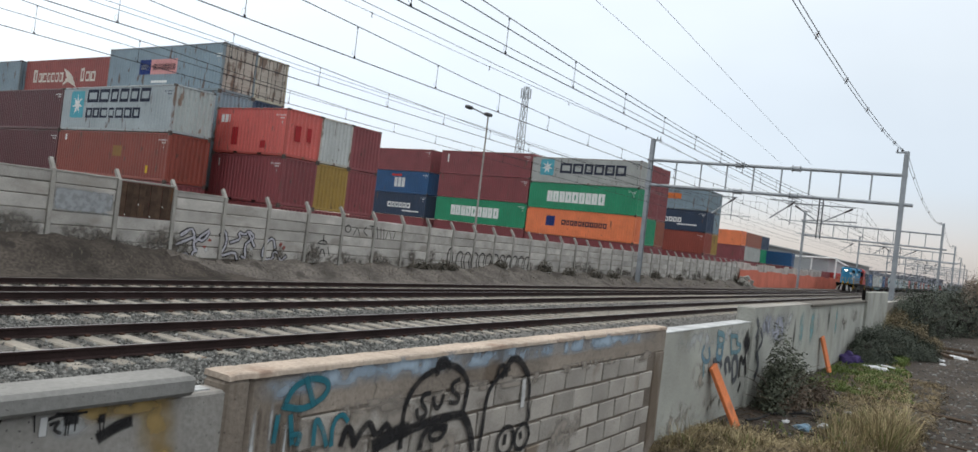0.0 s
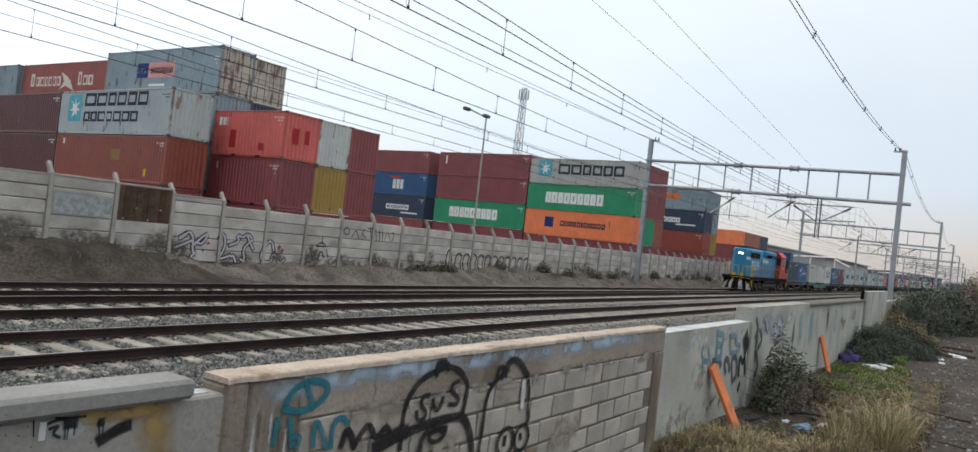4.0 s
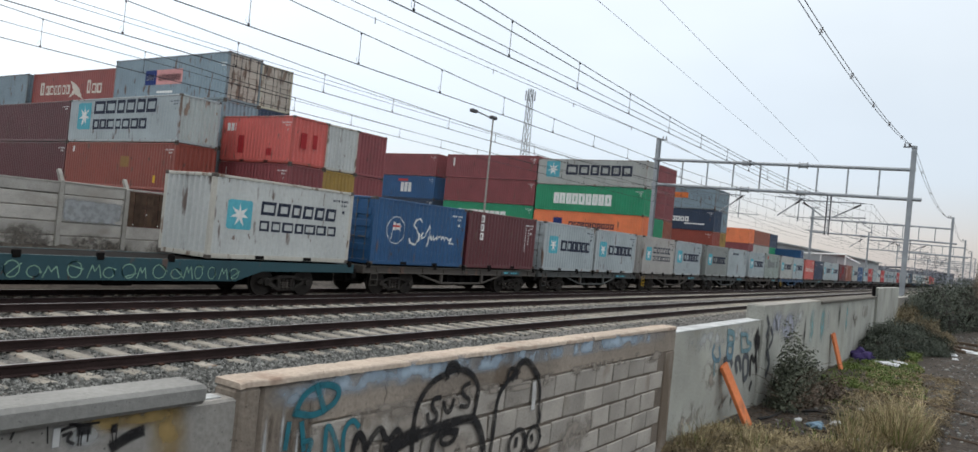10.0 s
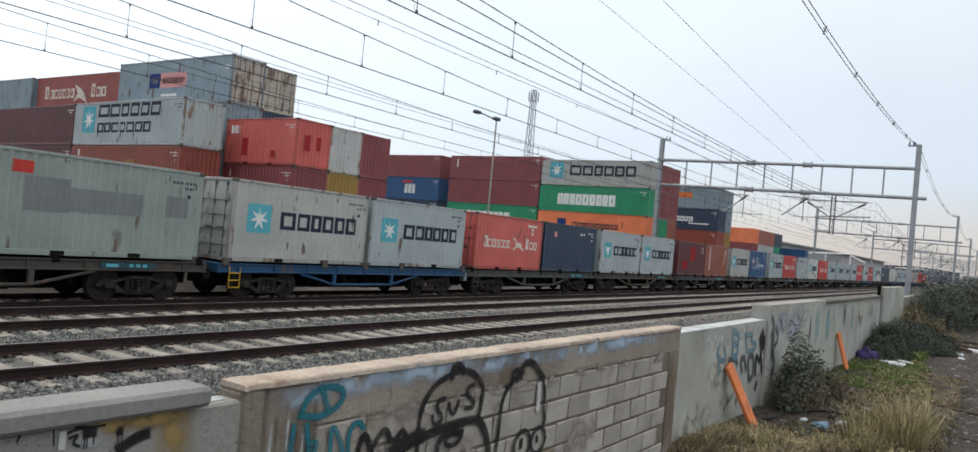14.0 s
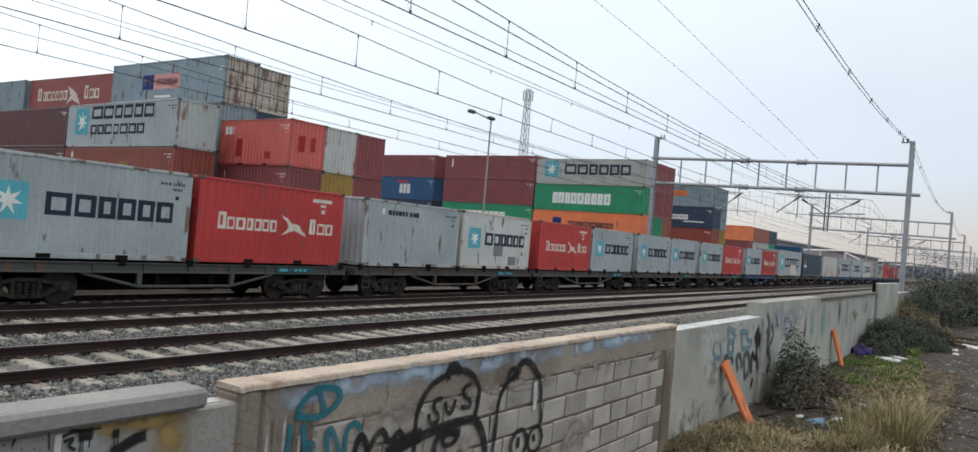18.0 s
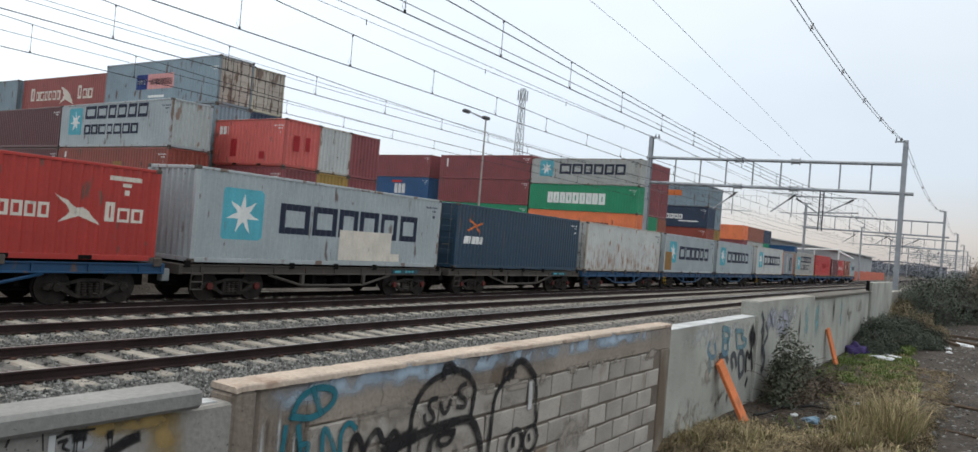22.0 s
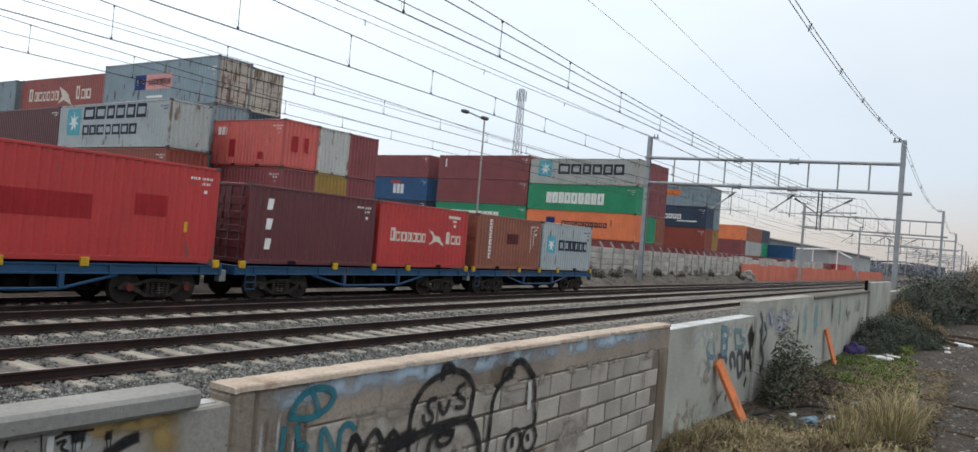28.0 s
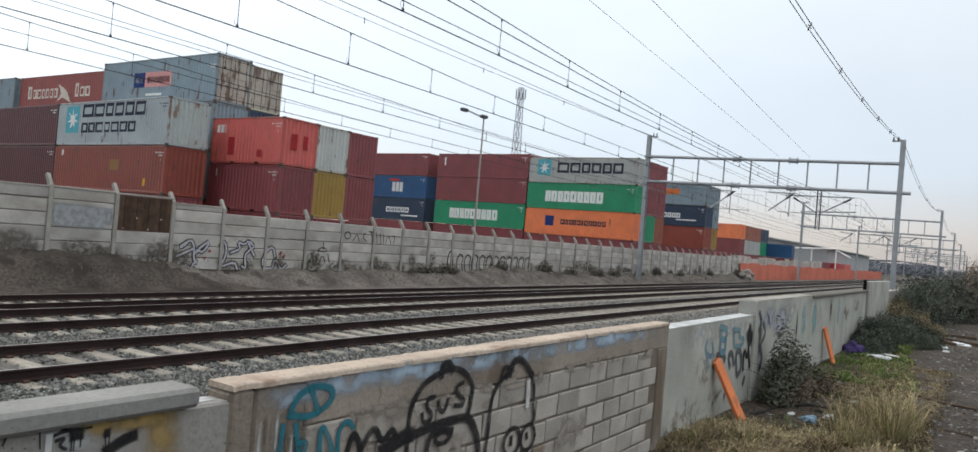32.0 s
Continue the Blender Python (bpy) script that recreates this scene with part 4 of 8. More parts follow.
def bogie_meshes():
    if BOG:
        return BOG
    sf = Geo()
    for k in (-1, 1):
        sf.prism([(k * a_, z) for a_, z in ((0.0, 0.66), (0.30, 0.66), (0.66, 0.56), (1.06, 0.56), (1.2, 0.44), (1.2, 0.40), (1.08, 0.36), (1.02, 0.48), (0.66, 0.48), (0.28, 0.58), (0.0, 0.58))], -0.06, 0.06, 1)
        sf.prism([(k * a_, z) for a_, z in ((0.0, 0.16), (0.36, 0.16), (0.80, 0.36), (0.80, 0.48), (0.70, 0.48), (0.36, 0.26), (0.0, 0.24))], -0.06, 0.06, 1)
        sf.prism([(k * a_, z) for a_, z in ((0.26, 0.20), (0.36, 0.22), (0.36, 0.58), (0.26, 0.60))], -0.055, 0.055, 1)
        sf.cbox((k * 0.9 - 0.15, -0.07, 0.36), (k * 0.9 + 0.15, 0.07, 0.58), 0.02)
    BOG["frame"] = fix(sf.mesh("side_frame"))
    sp = Geo()
    for x in (-0.17, 0.0, 0.17):
        for k in range(5):
            sp.rod((x, 0, 0.24 + k * 0.07), (x, 0, 0.29 + k * 0.07), 0.07, 8)
    BOG["spring"] = fix(sp.mesh("spring_nest"))
    wh = Geo()
    wh.rod((0, -0.065, 0), (0, 0.065, 0), 0.46, 24)
    wh.rod((0, 0.03, 0), (0, 0.08, 0), 0.49, 24)
    wh.rod((0, -0.075, 0), (0, -0.06, 0), 0.36, 20, 0.34)
    wh.rod((0, -0.13, 0), (0, -0.06, 0), 0.10, 10)
    BOG["wheel"] = fix(wh.mesh("wheel"))
    ax = Geo().rod((0, -0.8, 0), (0, 0.8, 0), 0.08, 8)
    BOG["axle"] = fix(ax.mesh("axle"))
    cap = Geo().rod((0, -0.10, 0), (0, 0.05, 0), 0.11, 12)
    BOG["cap"] = fix(cap.mesh("axle_cap"))
    bl = Geo().cbox((-0.18, -1.0, 0.50), (0.18, 1.0, 0.72), 0.03)
    BOG["bolster"] = fix(bl.mesh("bolster"))
    return BOG


RED_CAP = material("dull_red_axle_cap", (0.10, 0.022, 0.019), 0.6, 0, 0.2, 4, 30, 0.2, 0.05)


def bogie(w, x, red=False):
    d = bogie_meshes()
    b = part("bogie", d["bolster"], STEEL_DARK, w, "black two-axle bogie", Matrix.Translation((x, 0, 0)))
    for sy in (-1, 1):
        part("side_frame", d["frame"], BOGIE_DUST, b, m=Matrix.Translation((0, sy * 1.06, 0.02)))
        part("spring_nest", d["spring"], WHEEL, b, m=Matrix.Translation((0, sy * 1.10, 0)))
    for dx in (-0.9, 0.9):
        part("axle", d["axle"], WHEEL, b, m=Matrix.Translation((dx, 0, 0.46)))
        for sy in (-1, 1):
            part("wheel", d["wheel"], WHEEL, b, m=pose(dx, sy * 0.873, 0.46, 0, 0, 0 if sy < 0 else 180))
            part("axle_cap", d["cap"], RED_CAP if red else BOGIE_DUST, b, m=pose(dx, sy * 1.10, 0.46, 0, 0, 0 if sy < 0 else 180))
    return b


def wagon(x0, length, color, m, fish=False, red=False, yellow=False):
    """A flat container wagon; x runs along it, origin on the rail under its middle."""
    w = thing("container_wagon", {"wagon_blue": "blue-painted steel flat wagon with truss rods carrying containers", "wagon_teal": "long teal flat wagon with a deep centre sill and scrawled graffiti"}.get(color, "grimy brown-grey steel flat wagon with truss rods"), "railway wagon", m, "wagons of the train")
    mt = M_[color]
    h = length / 2
    top = DECK - 0.05
    for sy in (-1, 1):
        y = sy * 1.20
        s = Geo()
        if fish:
            pl = [(-h, top), (h, top), (h, top - 0.28), (h - 4.2, top - 0.3), (h - 5.2, top - 0.62), (-h + 5.2, top - 0.62), (-h + 4.2, top - 0.3), (-h, top - 0.28)]
            s.prism(pl, y - 0.05, y + 0.05, 1)
        else:
            s.prism([(y - 0.06, top), (y + 0.06, top), (y + 0.06, top - 0.03), (y + 0.01, top - 0.05), (y + 0.01, top - 0.23), (y + 0.06, top - 0.25), (y + 0.06, top - 0.28), (y - 0.06, top - 0.28), (y - 0.06, top - 0.25), (y - 0.01, top - 0.23), (y - 0.01, top - 0.05), (y - 0.06, top - 0.03)], -h, h)
        if not fish:
            for k in range(9):
                xx = -h + (k + 0.5) * length / 9
                s.box((xx - 0.03, y - 0.055, top - 0.24), (xx + 0.03, y + 0.055, top - 0.04))
        part("side_sill", s, mt, w)
        if not fish:
            t = Geo()
            a, bq = h - 3.3, 1.55
            t.tube([(-a, y, top - 0.3), (-bq, y, 0.46), (bq, y, 0.46), (a, y, top - 0.3)], 0.045, 6)
            part("truss_rod", t, mt, w)
            for xx in (-bq, bq):
                part("queen_post", Geo().cbox((xx - 0.07, y - 0.06, 0.46), (xx + 0.07, y + 0.06, top - 0.28), 0.01), mt, w)
    # Sill deepened, bearers and plate added to close the light gap underneath.
    dk = Geo()
    dk.box((-h, -0.3, 0.42), (h, 0.3, top - 0.02))
    dk.box((-h + 3.0, -0.28, 0.27), (h - 3.0, 0.28, 0.42))
    for xx in (-2.6, -0.9, 0.9, 2.6):
        dk.box((xx - 0.06, -1.1, 0.5), (xx + 0.06, 1.1, top - 0.05))
    dk.box((-h + 0.1, -1.12, top - 0.06), (h - 0.1, 1.12, top - 0.01))
    for k in range(11):
        xx = -h + 0.08 + k * (length - 0.36) / 10
        dk.box((xx, -1.15, top - 0.22), (xx + 0.2, 1.15, top - 0.005))
    part("underframe", dk, STEEL_DARK, w)
    for k, ex in enumerate((-h, h)):
        part("headstock", Geo().cbox((ex - 0.06, -1.24, top - 0.3), (ex + 0.06, 1.24, top + 0.01), 0.015), mt, w)
        sg = -1 if ex < 0 else 1
        cp = Geo().cbox((min(ex, ex + sg * 0.55), -0.14, 0.72), (max(ex, ex + sg * 0.55), 0.14, 0.98), 0.03)
        part("coupler", cp, STEEL_DARK, w)
    if color in ("wagon_grey", "wagon_brown"):
        part("paint_patch", Geo().box((h - 3.2, -1.264, top - 0.225), (h - 1.6, -1.212, top - 0.06)), M_["wagon_teal"], w, "teal painted patch on the sill")
        for k, (a_, l_) in enumerate(((h - 3.05, 0.34), (h - 2.4, 0.12), (h - 2.2, 0.12), (h - 2.0, 0.12))):
            part("stencil_mark", Geo().box((a_, -1.268, top - 0.18), (a_ + l_, -1.262, top - 0.10)), LOGO["sky"], w)
    part("end_box", Geo().cbox((h + 0.02, -1.2, 0.62), (h + 0.26, -0.95, 0.98), 0.02), LOGO["grey"] if color == "wagon_blue" else STEEL_DARK, w)
    if fish:
        rnd = random.Random(77)
        x = -4.9
        while x < 4.6:
            wd, hh = rnd.uniform(0.22, 0.42), rnd.uniform(0.28, 0.44)
            zc = top - 0.56 + hh / 2
            if rnd.random() < 0.6:
                pts = ring(x + wd / 2, zc, hh / 2, 10, rnd.uniform(0, 6), wd / hh)
                pts = pts + pts[:3] + [(x + wd * 1.1, zc - hh * rnd.uniform(-0.4, 0.4))]
            else:
                pts = [(x, zc - hh / 2), (x + wd * 0.3, zc + hh / 2), (x + wd * 0.5, zc), (x + wd * 0.8, zc + hh / 2), (x + wd, zc - hh / 2)]
            q = Geo()
            for r_ in ribbon(pts, 0.028):
                q.quad(*[(a_, -1.2525, z_) for a_, z_ in r_])
            part("scrawl", q, SPRAY["lime"] if x > -3 else LOGO["sky"], w, "pale sprayed scrawl", turn=False)
            x += wd + rnd.uniform(0.04, 0.2)
    lad = Geo()
    for xx in (-h + 0.35, -h + 0.75):
        lad.rod((xx, -1.27, 0.35), (xx, -1.27, top - 0.1), 0.014, 6)
    for z in (0.38, 0.6, 0.82):
        lad.rod((-h + 0.35, -1.27, z), (-h + 0.75, -1.27, z), 0.018, 6)
    part("step_ladder", lad, YELLOW if yellow else mt, w, "yellow step ladder" if yellow else "")
    box = Geo().cbox((0.4, -0.8, 0.3), (1.3, -0.2, 0.72), 0.04)
    # long low pipe added to keep the view under the wagon dark
    box.rod((-h + 3.2, -0.45, 0.36), (h - 3.2, -0.45, 0.36), 0.05, 6)
    box.rod((-1.2, -0.6, 0.55), (0.1, -0.6, 0.55), 0.17, 10)
    part("brake_gear", box, STEEL_DARK, w, "black brake cylinder and reservoir")
    if color == "wagon_blue":
        for xx in (-h + 0.2, -2.1, 0.0, 2.1, h - 0.2):
            part("locking_bracket", Geo().cbox((xx - 0.12, -1.28, top - 0.08), (xx + 0.12, -1.18, top + 0.16), 0.015), YELLOW if x0 > 170 else CASTING, w, "yellow locking bracket" if x0 > 170 else "rusty locking bracket")
    else:
        for xx in (-h + 0.2, -2.1, 0.0, 2.1, h - 0.2):
            part("locking_bracket", Geo().cbox((xx - 0.1, -1.28, top - 0.08), (xx + 0.1, -1.18, top + 0.12), 0.015), STEEL_DARK, w)
    for sg in (-1, 1):
        bogie(w, sg * (h - (2.0 if length < 16 else 3.0)), red)
    return w


for wi, (start, load, wcol) in enumerate(CONSIST):
    x = start
    for item in load:
        if item is None:
            x += 6.3
            continue
        col, art = item
        L = L40 if art.endswith(("40", "40p", "40o")) else L20
        m = Matrix.Translation((x, Y_BOX, Z_TRAIN + DECK))
        if art == "unit":
            c = unit_box(m)
        else:
            size = "forty-foot" if L > 7 else "twenty-foot"
            hh = 2.896 if L > 7 else 2.591
            c = container(L, hh, col, f"{WORDS[col]} container {ARTS[art]}", m, door0=art not in ("two", "line", "unit", "two40", "star40p"), group="containers on the train")
            dress(c, L, hh, art, col)
        MOVING.append((c, m))
        end = x + L
        x = end + 0.25
    length = end - start + 0.55
    mid = (start + end) / 2
    m = Matrix.Translation((mid, Y_TRAIN, Z_TRAIN))
    MOVING.append((wagon(start, length, wcol, m, fish=wcol == "wagon_teal", red=wi in (18, 19, 20, 25), yellow=wi in (1, 4, 7, 21, 23)), m))


# ---- the locomotive, long hood first ----
LOCO_BLUE = paint("locomotive_blue", (0.0115, 0.172, 0.325), 0.2, 0.55, 0.22, stain=(0.03, 0.05, 0.065))
LOCO_RED = paint("locomotive_red", (0.36, 0.017, 0.021), 0.15, 0.5)
LOCO_STEEL = material("grimy_grey_running_gear", (0.038, 0.038, 0.041), 0.8, 0.0, 0.45, 3, 20, 0.3, 0.1, stain=(0.012, 0.012, 0.013), amount=0.7, sscale=(2.5, 2.5, 2.5), spec=0.1)
TANK = material("oily_black_tank", (0.014, 0.014, 0.016), 0.6, 0.0, 0.4, 3, 20, 0.25, 0.05, spec=0.25)
LOCO_RAIL = material("orange_handrail_paint", (0.33, 0.16, 0.025), 0.5, 0, 0.2, 3, 30, 0.1, 0.0)
GRILLE = material("black_intake_mesh", (0.018, 0.018, 0.02), 0.9, 0, 0.3, 6, 60, 0.3, 0.2, spec=0.03)
GLASS = material("dark_window_glass", (0.015, 0.017, 0.02), 0.08, 0, 0.1, 2, 20, 0.05, 0.0, spec=0.6)
ROOF_DARK = material("sooty_roof_grime", (0.045, 0.05, 0.055), 0.8, 0, 0.3, 2, 20, 0.2, 0.1)
PALE_WEAR = material("scraped_pale_steel", (0.34, 0.33, 0.32), 0.6, 0.1, 0.5, 3, 20, 0.3, 0.1, stain=(0.05, 0.046, 0.043), amount=0.7, sscale=(3, 3, 2))


def glow(name, color, strength):
    m = bpy.data.materials.new(name)
    m.use_nodes = True
    b = m.node_tree.nodes["Principled BSDF"]
    b.inputs["Emission Color"].default_value = (*color, 1)
    b.inputs["Emission Strength"].default_value = strength
    return m


HEADLIGHT = glow("lit_headlight", (1.0, 0.92, 0.80), 22)


def text_mesh(body, size, squeeze=1.0, bold=0.0):
    cu = bpy.data.curves.new(body, "FONT")
    cu.body, cu.size, cu.extrude, cu.offset = body, size, 0.002, bold
    ob = new("lettering", cu)
    dg = bpy.context.evaluated_depsgraph_get()
    me = bpy.data.meshes.new_from_object(ob.evaluated_get(dg))
    bpy.data.objects.remove(ob)
    for v in me.vertices:
        v.co.x *= squeeze
    return me


loco_m = Matrix.Translation((-171.58, Y_TRAIN, Z_TRAIN))
loco = thing("locomotive", "blue diesel locomotive with a red cab and orange handrails", "locomotive", loco_m)
part("underframe", Geo().cbox((-7.9, -1.48, 1.18), (9.35, 1.48, 1.50), 0.03), STEEL_DARK, loco, "black underframe")
hood = [(-0.95, 1.5), (0.95, 1.5), (0.95, 4.16), (0.91, 4.27), (0.82, 4.34), (0.62, 4.38), (-0.62, 4.38), (-0.82, 4.34), (-0.91, 4.27), (-0.95, 4.16)]
g = Geo()
n6 = len(hood)
for x, k in ((-7.14, 0.62), (-6.62, 1.0), (5.22, 1.0)):
    for y, z in hood:
        g.v.append((x, y * k, z if k == 1 else min(z, 4.30)))
for s in range(2):
    for i in range(n6):
        g.f.append((s * n6 + i, s * n6 + (i + 1) % n6, (s + 1) * n6 + (i + 1) % n6, (s + 1) * n6 + i))
g.f += [tuple(range(n6)), tuple(range(2 * n6, 3 * n6))]
hood_p = part("long_hood", g, LOCO_BLUE, loco, "blue long hood")
for a, b in ((-6.75, -4.92), (-4.80, -2.85)):
    q = part("air_grille", Geo().cbox((a, -0.972, 3.42), (b, -0.94, 4.0), 0.01), GRILLE, hood_p, "dark intake grille")
    q2 = part("air_grille", Geo().cbox((a, 0.94, 3.42), (b, 0.972, 4.0), 0.01), GRILLE, hood_p)
for i in range(9):
    x = -6.55 + i * 1.30
    part("hood_door", Geo().cbox((x, -0.962, 1.62), (x + 1.25, -0.945, 2.9 if i > 2 else 2.05), 0.006), LOCO_BLUE, hood_p)
    part("hood_door", Geo().cbox((x, 0.945, 1.62), (x + 1.25, 0.962, 2.9 if i > 2 else 2.05), 0.006), LOCO_BLUE, hood_p)
part("radiator", Geo().prism([(-0.96, 3.62), (-1.28, 4.02), (-1.28, 4.24), (-1.22, 4.32), (-0.7, 4.42), (0.7, 4.42), (1.22, 4.32), (1.28, 4.24), (1.28, 4.02), (0.96, 3.62)], -1.3, 3.7), LOCO_BLUE, loco, "flared blue radiator section")
for sy in (-1, 1):
    part("radiator_grille", Geo().quad((-0.5, sy * 1.0, 3.655), (2.0, sy * 1.0, 3.655), (2.0, sy * 1.26, 3.985), (-0.5, sy * 1.26, 3.985)), GRILLE, loco, "dark radiator grille", m=Matrix.Translation((0, sy * 0.012, -0.008)), turn=False)
    part("upper_panel", Geo().prism([(sy * 0.955, 3.66), (sy * 0.985, 3.66), (sy * 0.985, 4.17), (sy * 0.93, 4.30), (sy * 0.66, 4.42), (sy * 0.64, 4.38), (sy * 0.955, 4.14)], 3.72, 5.2), ROOF_DARK, loco, "dark grimy panel")
part("roof_deck", Geo().prism([(-0.6, 4.38), (0.6, 4.38), (0.5, 4.47), (-0.5, 4.47)], -6.6, 5.15), ROOF_DARK, loco, "sooty roof top")
for x in (-5.9, -3.6, 0.4, 2.4):
    part("roof_fan", Geo().rod((x, 0, 4.44), (x, 0, 4.62), 0.55, 16), ROOF_DARK, loco, "round roof fan")
part("exhaust_stack", Geo().cbox((3.9, -0.3, 4.4), (4.7, 0.3, 4.6), 0.03), ROOF_DARK, loco)
cab = part("cab", Geo().prism([(-1.5, 1.5), (1.5, 1.5), (1.5, 3.98), (0.95, 4.45), (-0.95, 4.45), (-1.5, 3.98)], 5.24, 7.62), LOCO_RED, loco, "red driver's cab")
for sy in (-1, 1):
    part("window_frame", Geo().cbox((6.1, sy * 1.505 - 0.012, 3.02), (7.2, sy * 1.505 + 0.012, 3.86), 0.01), LOCO_RED, cab)
    for a in (6.16, 6.67):
        part("window_pane", Geo().cbox((a, sy * 1.515 - 0.01, 3.08), (a + 0.46, sy * 1.515 + 0.01, 3.80), 0.005), GLASS, cab, "dark side window")
    part("front_pane", Geo().cbox((5.215, sy * 1.2 - 0.22, 3.0), (5.245, sy * 1.2 + 0.22, 3.85), 0.005), GLASS, cab, "dark end window")
    part("rear_pane", Geo().cbox((7.615, sy * 0.62 - 0.4, 3.25), (7.64, sy * 0.62 + 0.4, 3.85), 0.005), GLASS, cab)
    part("side_skirt", Geo().cbox((4.95, sy * 1.47 - 0.025, 1.5), (9.25, sy * 1.47 + 0.025, 2.18), 0.02), LOCO_RED, loco, "red walkway side panel")
part("cab_roof", Geo().prism([(-1.56, 3.94), (-0.98, 4.47), (0.98, 4.47), (1.56, 3.94), (1.56, 4.0), (1.0, 4.53), (-1.0, 4.53), (-1.56, 4.0)], 5.1, 7.75), LOGO["red"], loco, "faded red cab roof")
part("short_hood", Geo().cbox((7.62, -0.95, 1.5), (9.2, 0.95, 3.28), 0.12), LOCO_RED, loco, "red short hood")
tank = [(1.30 * math.copysign(abs(math.cos(a)) ** 0.6, math.cos(a)), 0.58 + 0.36 * math.copysign(abs(math.sin(a)) ** 0.7, math.sin(a))) for a in [math.pi * (k + 0.5) / 10 for k in range(20)]]
part("fuel_tank", Geo().prism(tank, -1.9, 4.2), TANK, loco, "rounded black fuel tank")
for x in (-0.6, 1.0, 2.7):
    part("tank_strap", Geo().prism([(y * 1.012, 0.58 + (z - 0.58) * 1.02) for y, z in tank], x, x + 0.07), LOCO_STEEL, loco)
for sy in (-1, 1):
    part("air_reservoir", Geo().rod((-1.6, sy * 1.22, 1.05), (3.3, sy * 1.22, 1.05), 0.15, 12), TANK, loco, "black air reservoir")
# number, mark and lamps
for ch, x, q in (("D", -6.12, 0.62), ("2", -5.46, 0.66), ("3", -4.86, 0.66), ("5", -4.14, 0.66), ("9", -3.54, 0.66)):
    part("numeral", text_mesh(ch, 1.29, q * 0.82, 0.02), LOGO["white"], loco, "white running numeral", pose(x, -0.985, 2.24, 90))
part("running_number", text_mesh("D2359", 0.36, 0.8), LOGO["cream"], loco, "small pale running number", pose(6.1, -1.535, 2.58, 90))
part("number_board", Geo().cbox((-0.30, -0.015, -0.13), (0.30, 0.015, 0.13), 0.012), LOGO["white"], loco, "white number board", pose(-6.90, -0.79, 3.36, 0, 0, -34.7))
part("board_number", text_mesh("D-2359", 0.22, 0.68), LOGO["ink"], loco, "", pose(-6.90, -0.79, 3.36, 0, 0, -34.7) @ pose(-0.26, -0.018, -0.08, 90))
part("logo_ring", Geo().tube([(-1.97 + 0.28 * math.cos(a) * 0.8, -0.985, 3.2 + 0.32 * math.sin(a)) for a in [i * math.pi / 8 for i in range(17)]], 0.05, 6), LOGO["sky"], loco, "light blue ring mark")
part("logo_dot", Geo().tube([(-1.97 + 0.2 * math.cos(a), -0.99, 3.12 + 0.26 * math.sin(a)) for a in [math.pi * (1.15 + 0.08 * i) for i in range(10)]], 0.06, 6), LOGO["red"], loco, "red lower arc")
for i, wd in enumerate((0.34, 0.34, 0.36, 0.38, 0.36, 0.38)):
    lt = Geo()
    for a, b, c, d in ((0, 0, 0.09, 0.28), (wd - 0.09, 0, wd, 0.28), (0.09, 0.21, wd - 0.09, 0.28), (0.09, 0, wd - 0.09, 0.07)):
        lt.box((-1.3 + i * 0.42 + a, -0.974, 3.12 + b), (-1.3 + i * 0.42 + c, -0.964, 3.12 + d))
    part("letter", lt, LOGO["white"], loco, "white letter drawn as a plain frame")
part("logo_dot", Geo().box((-1.25, -0.974, 3.5), (-1.0, -0.964, 3.62)), LOGO["cream"], loco, "small cream mark")
part("small_line", Geo().box((-0.5, -0.974, 2.95), (1.15, -0.964, 3.01)), LOGO["sky"], loco)
part("headlight_case", Geo().cbox((-7.20, -0.34, 3.70), (-7.12, 0.34, 3.96), 0.03), PALE_WEAR, loco)
for y in (-0.12, 0.12):
    part("headlight", Geo().rod((-7.24, y, 3.83), (-7.19, y, 3.83), 0.068, 14), HEADLIGHT, loco, "lit headlight")
# body seams, bolts and soot
SEAM = material("dark_body_seam", (0.012, 0.05, 0.085), 0.7, 0, 0.2, 3, 20, 0.1, 0.0)
part("body_seam", Geo().box((-6.6, -0.9665, 2.02), (5.2, -0.962, 2.045)), SEAM, loco)
for x in (-2.3, 0.9, 3.9, 4.9):
    part("body_seam", Geo().box((x, -0.9665, 1.6), (x + 0.025, -0.962, 3.3 if x > 3 else 2.6)), SEAM, loco)
for i in range(14):
    part("hood_latch", Geo().cbox((-6.2 + i * 0.86, -0.975, 2.13 + 0.02 * (i % 3)), (-6.12 + i * 0.86, -0.955, 2.24), 0.01), STEEL_DARK, loco)
for i in (0, 1, 2, 6, 7, 8):
    part("hood_latch", Geo().cbox((-6.0 + i * 1.3, -0.975, 3.27), (-5.93 + i * 1.3, -0.955, 3.35), 0.01), STEEL_DARK, loco)
for k, pts in enumerate(([(6.0, 2.15), (6.2, 1.75), (6.5, 2.1), (6.7, 1.7)], [(7.0, 1.7), (7.1, 2.2), (7.4, 1.8), (7.7, 2.1)], [(8.0, 1.6), (8.4, 2.0), (8.7, 1.7), (9.2, 2.05)])):
    q = Geo()
    for r_ in ribbon(pts, 0.06):
        q.quad(*[(a_, -1.5 - 0.002 - 0.0002 * k, z_) for a_, z_ in r_])
    part("scrawl", q, SPRAY["black"], loco, "black sprayed scrawl", turn=False)
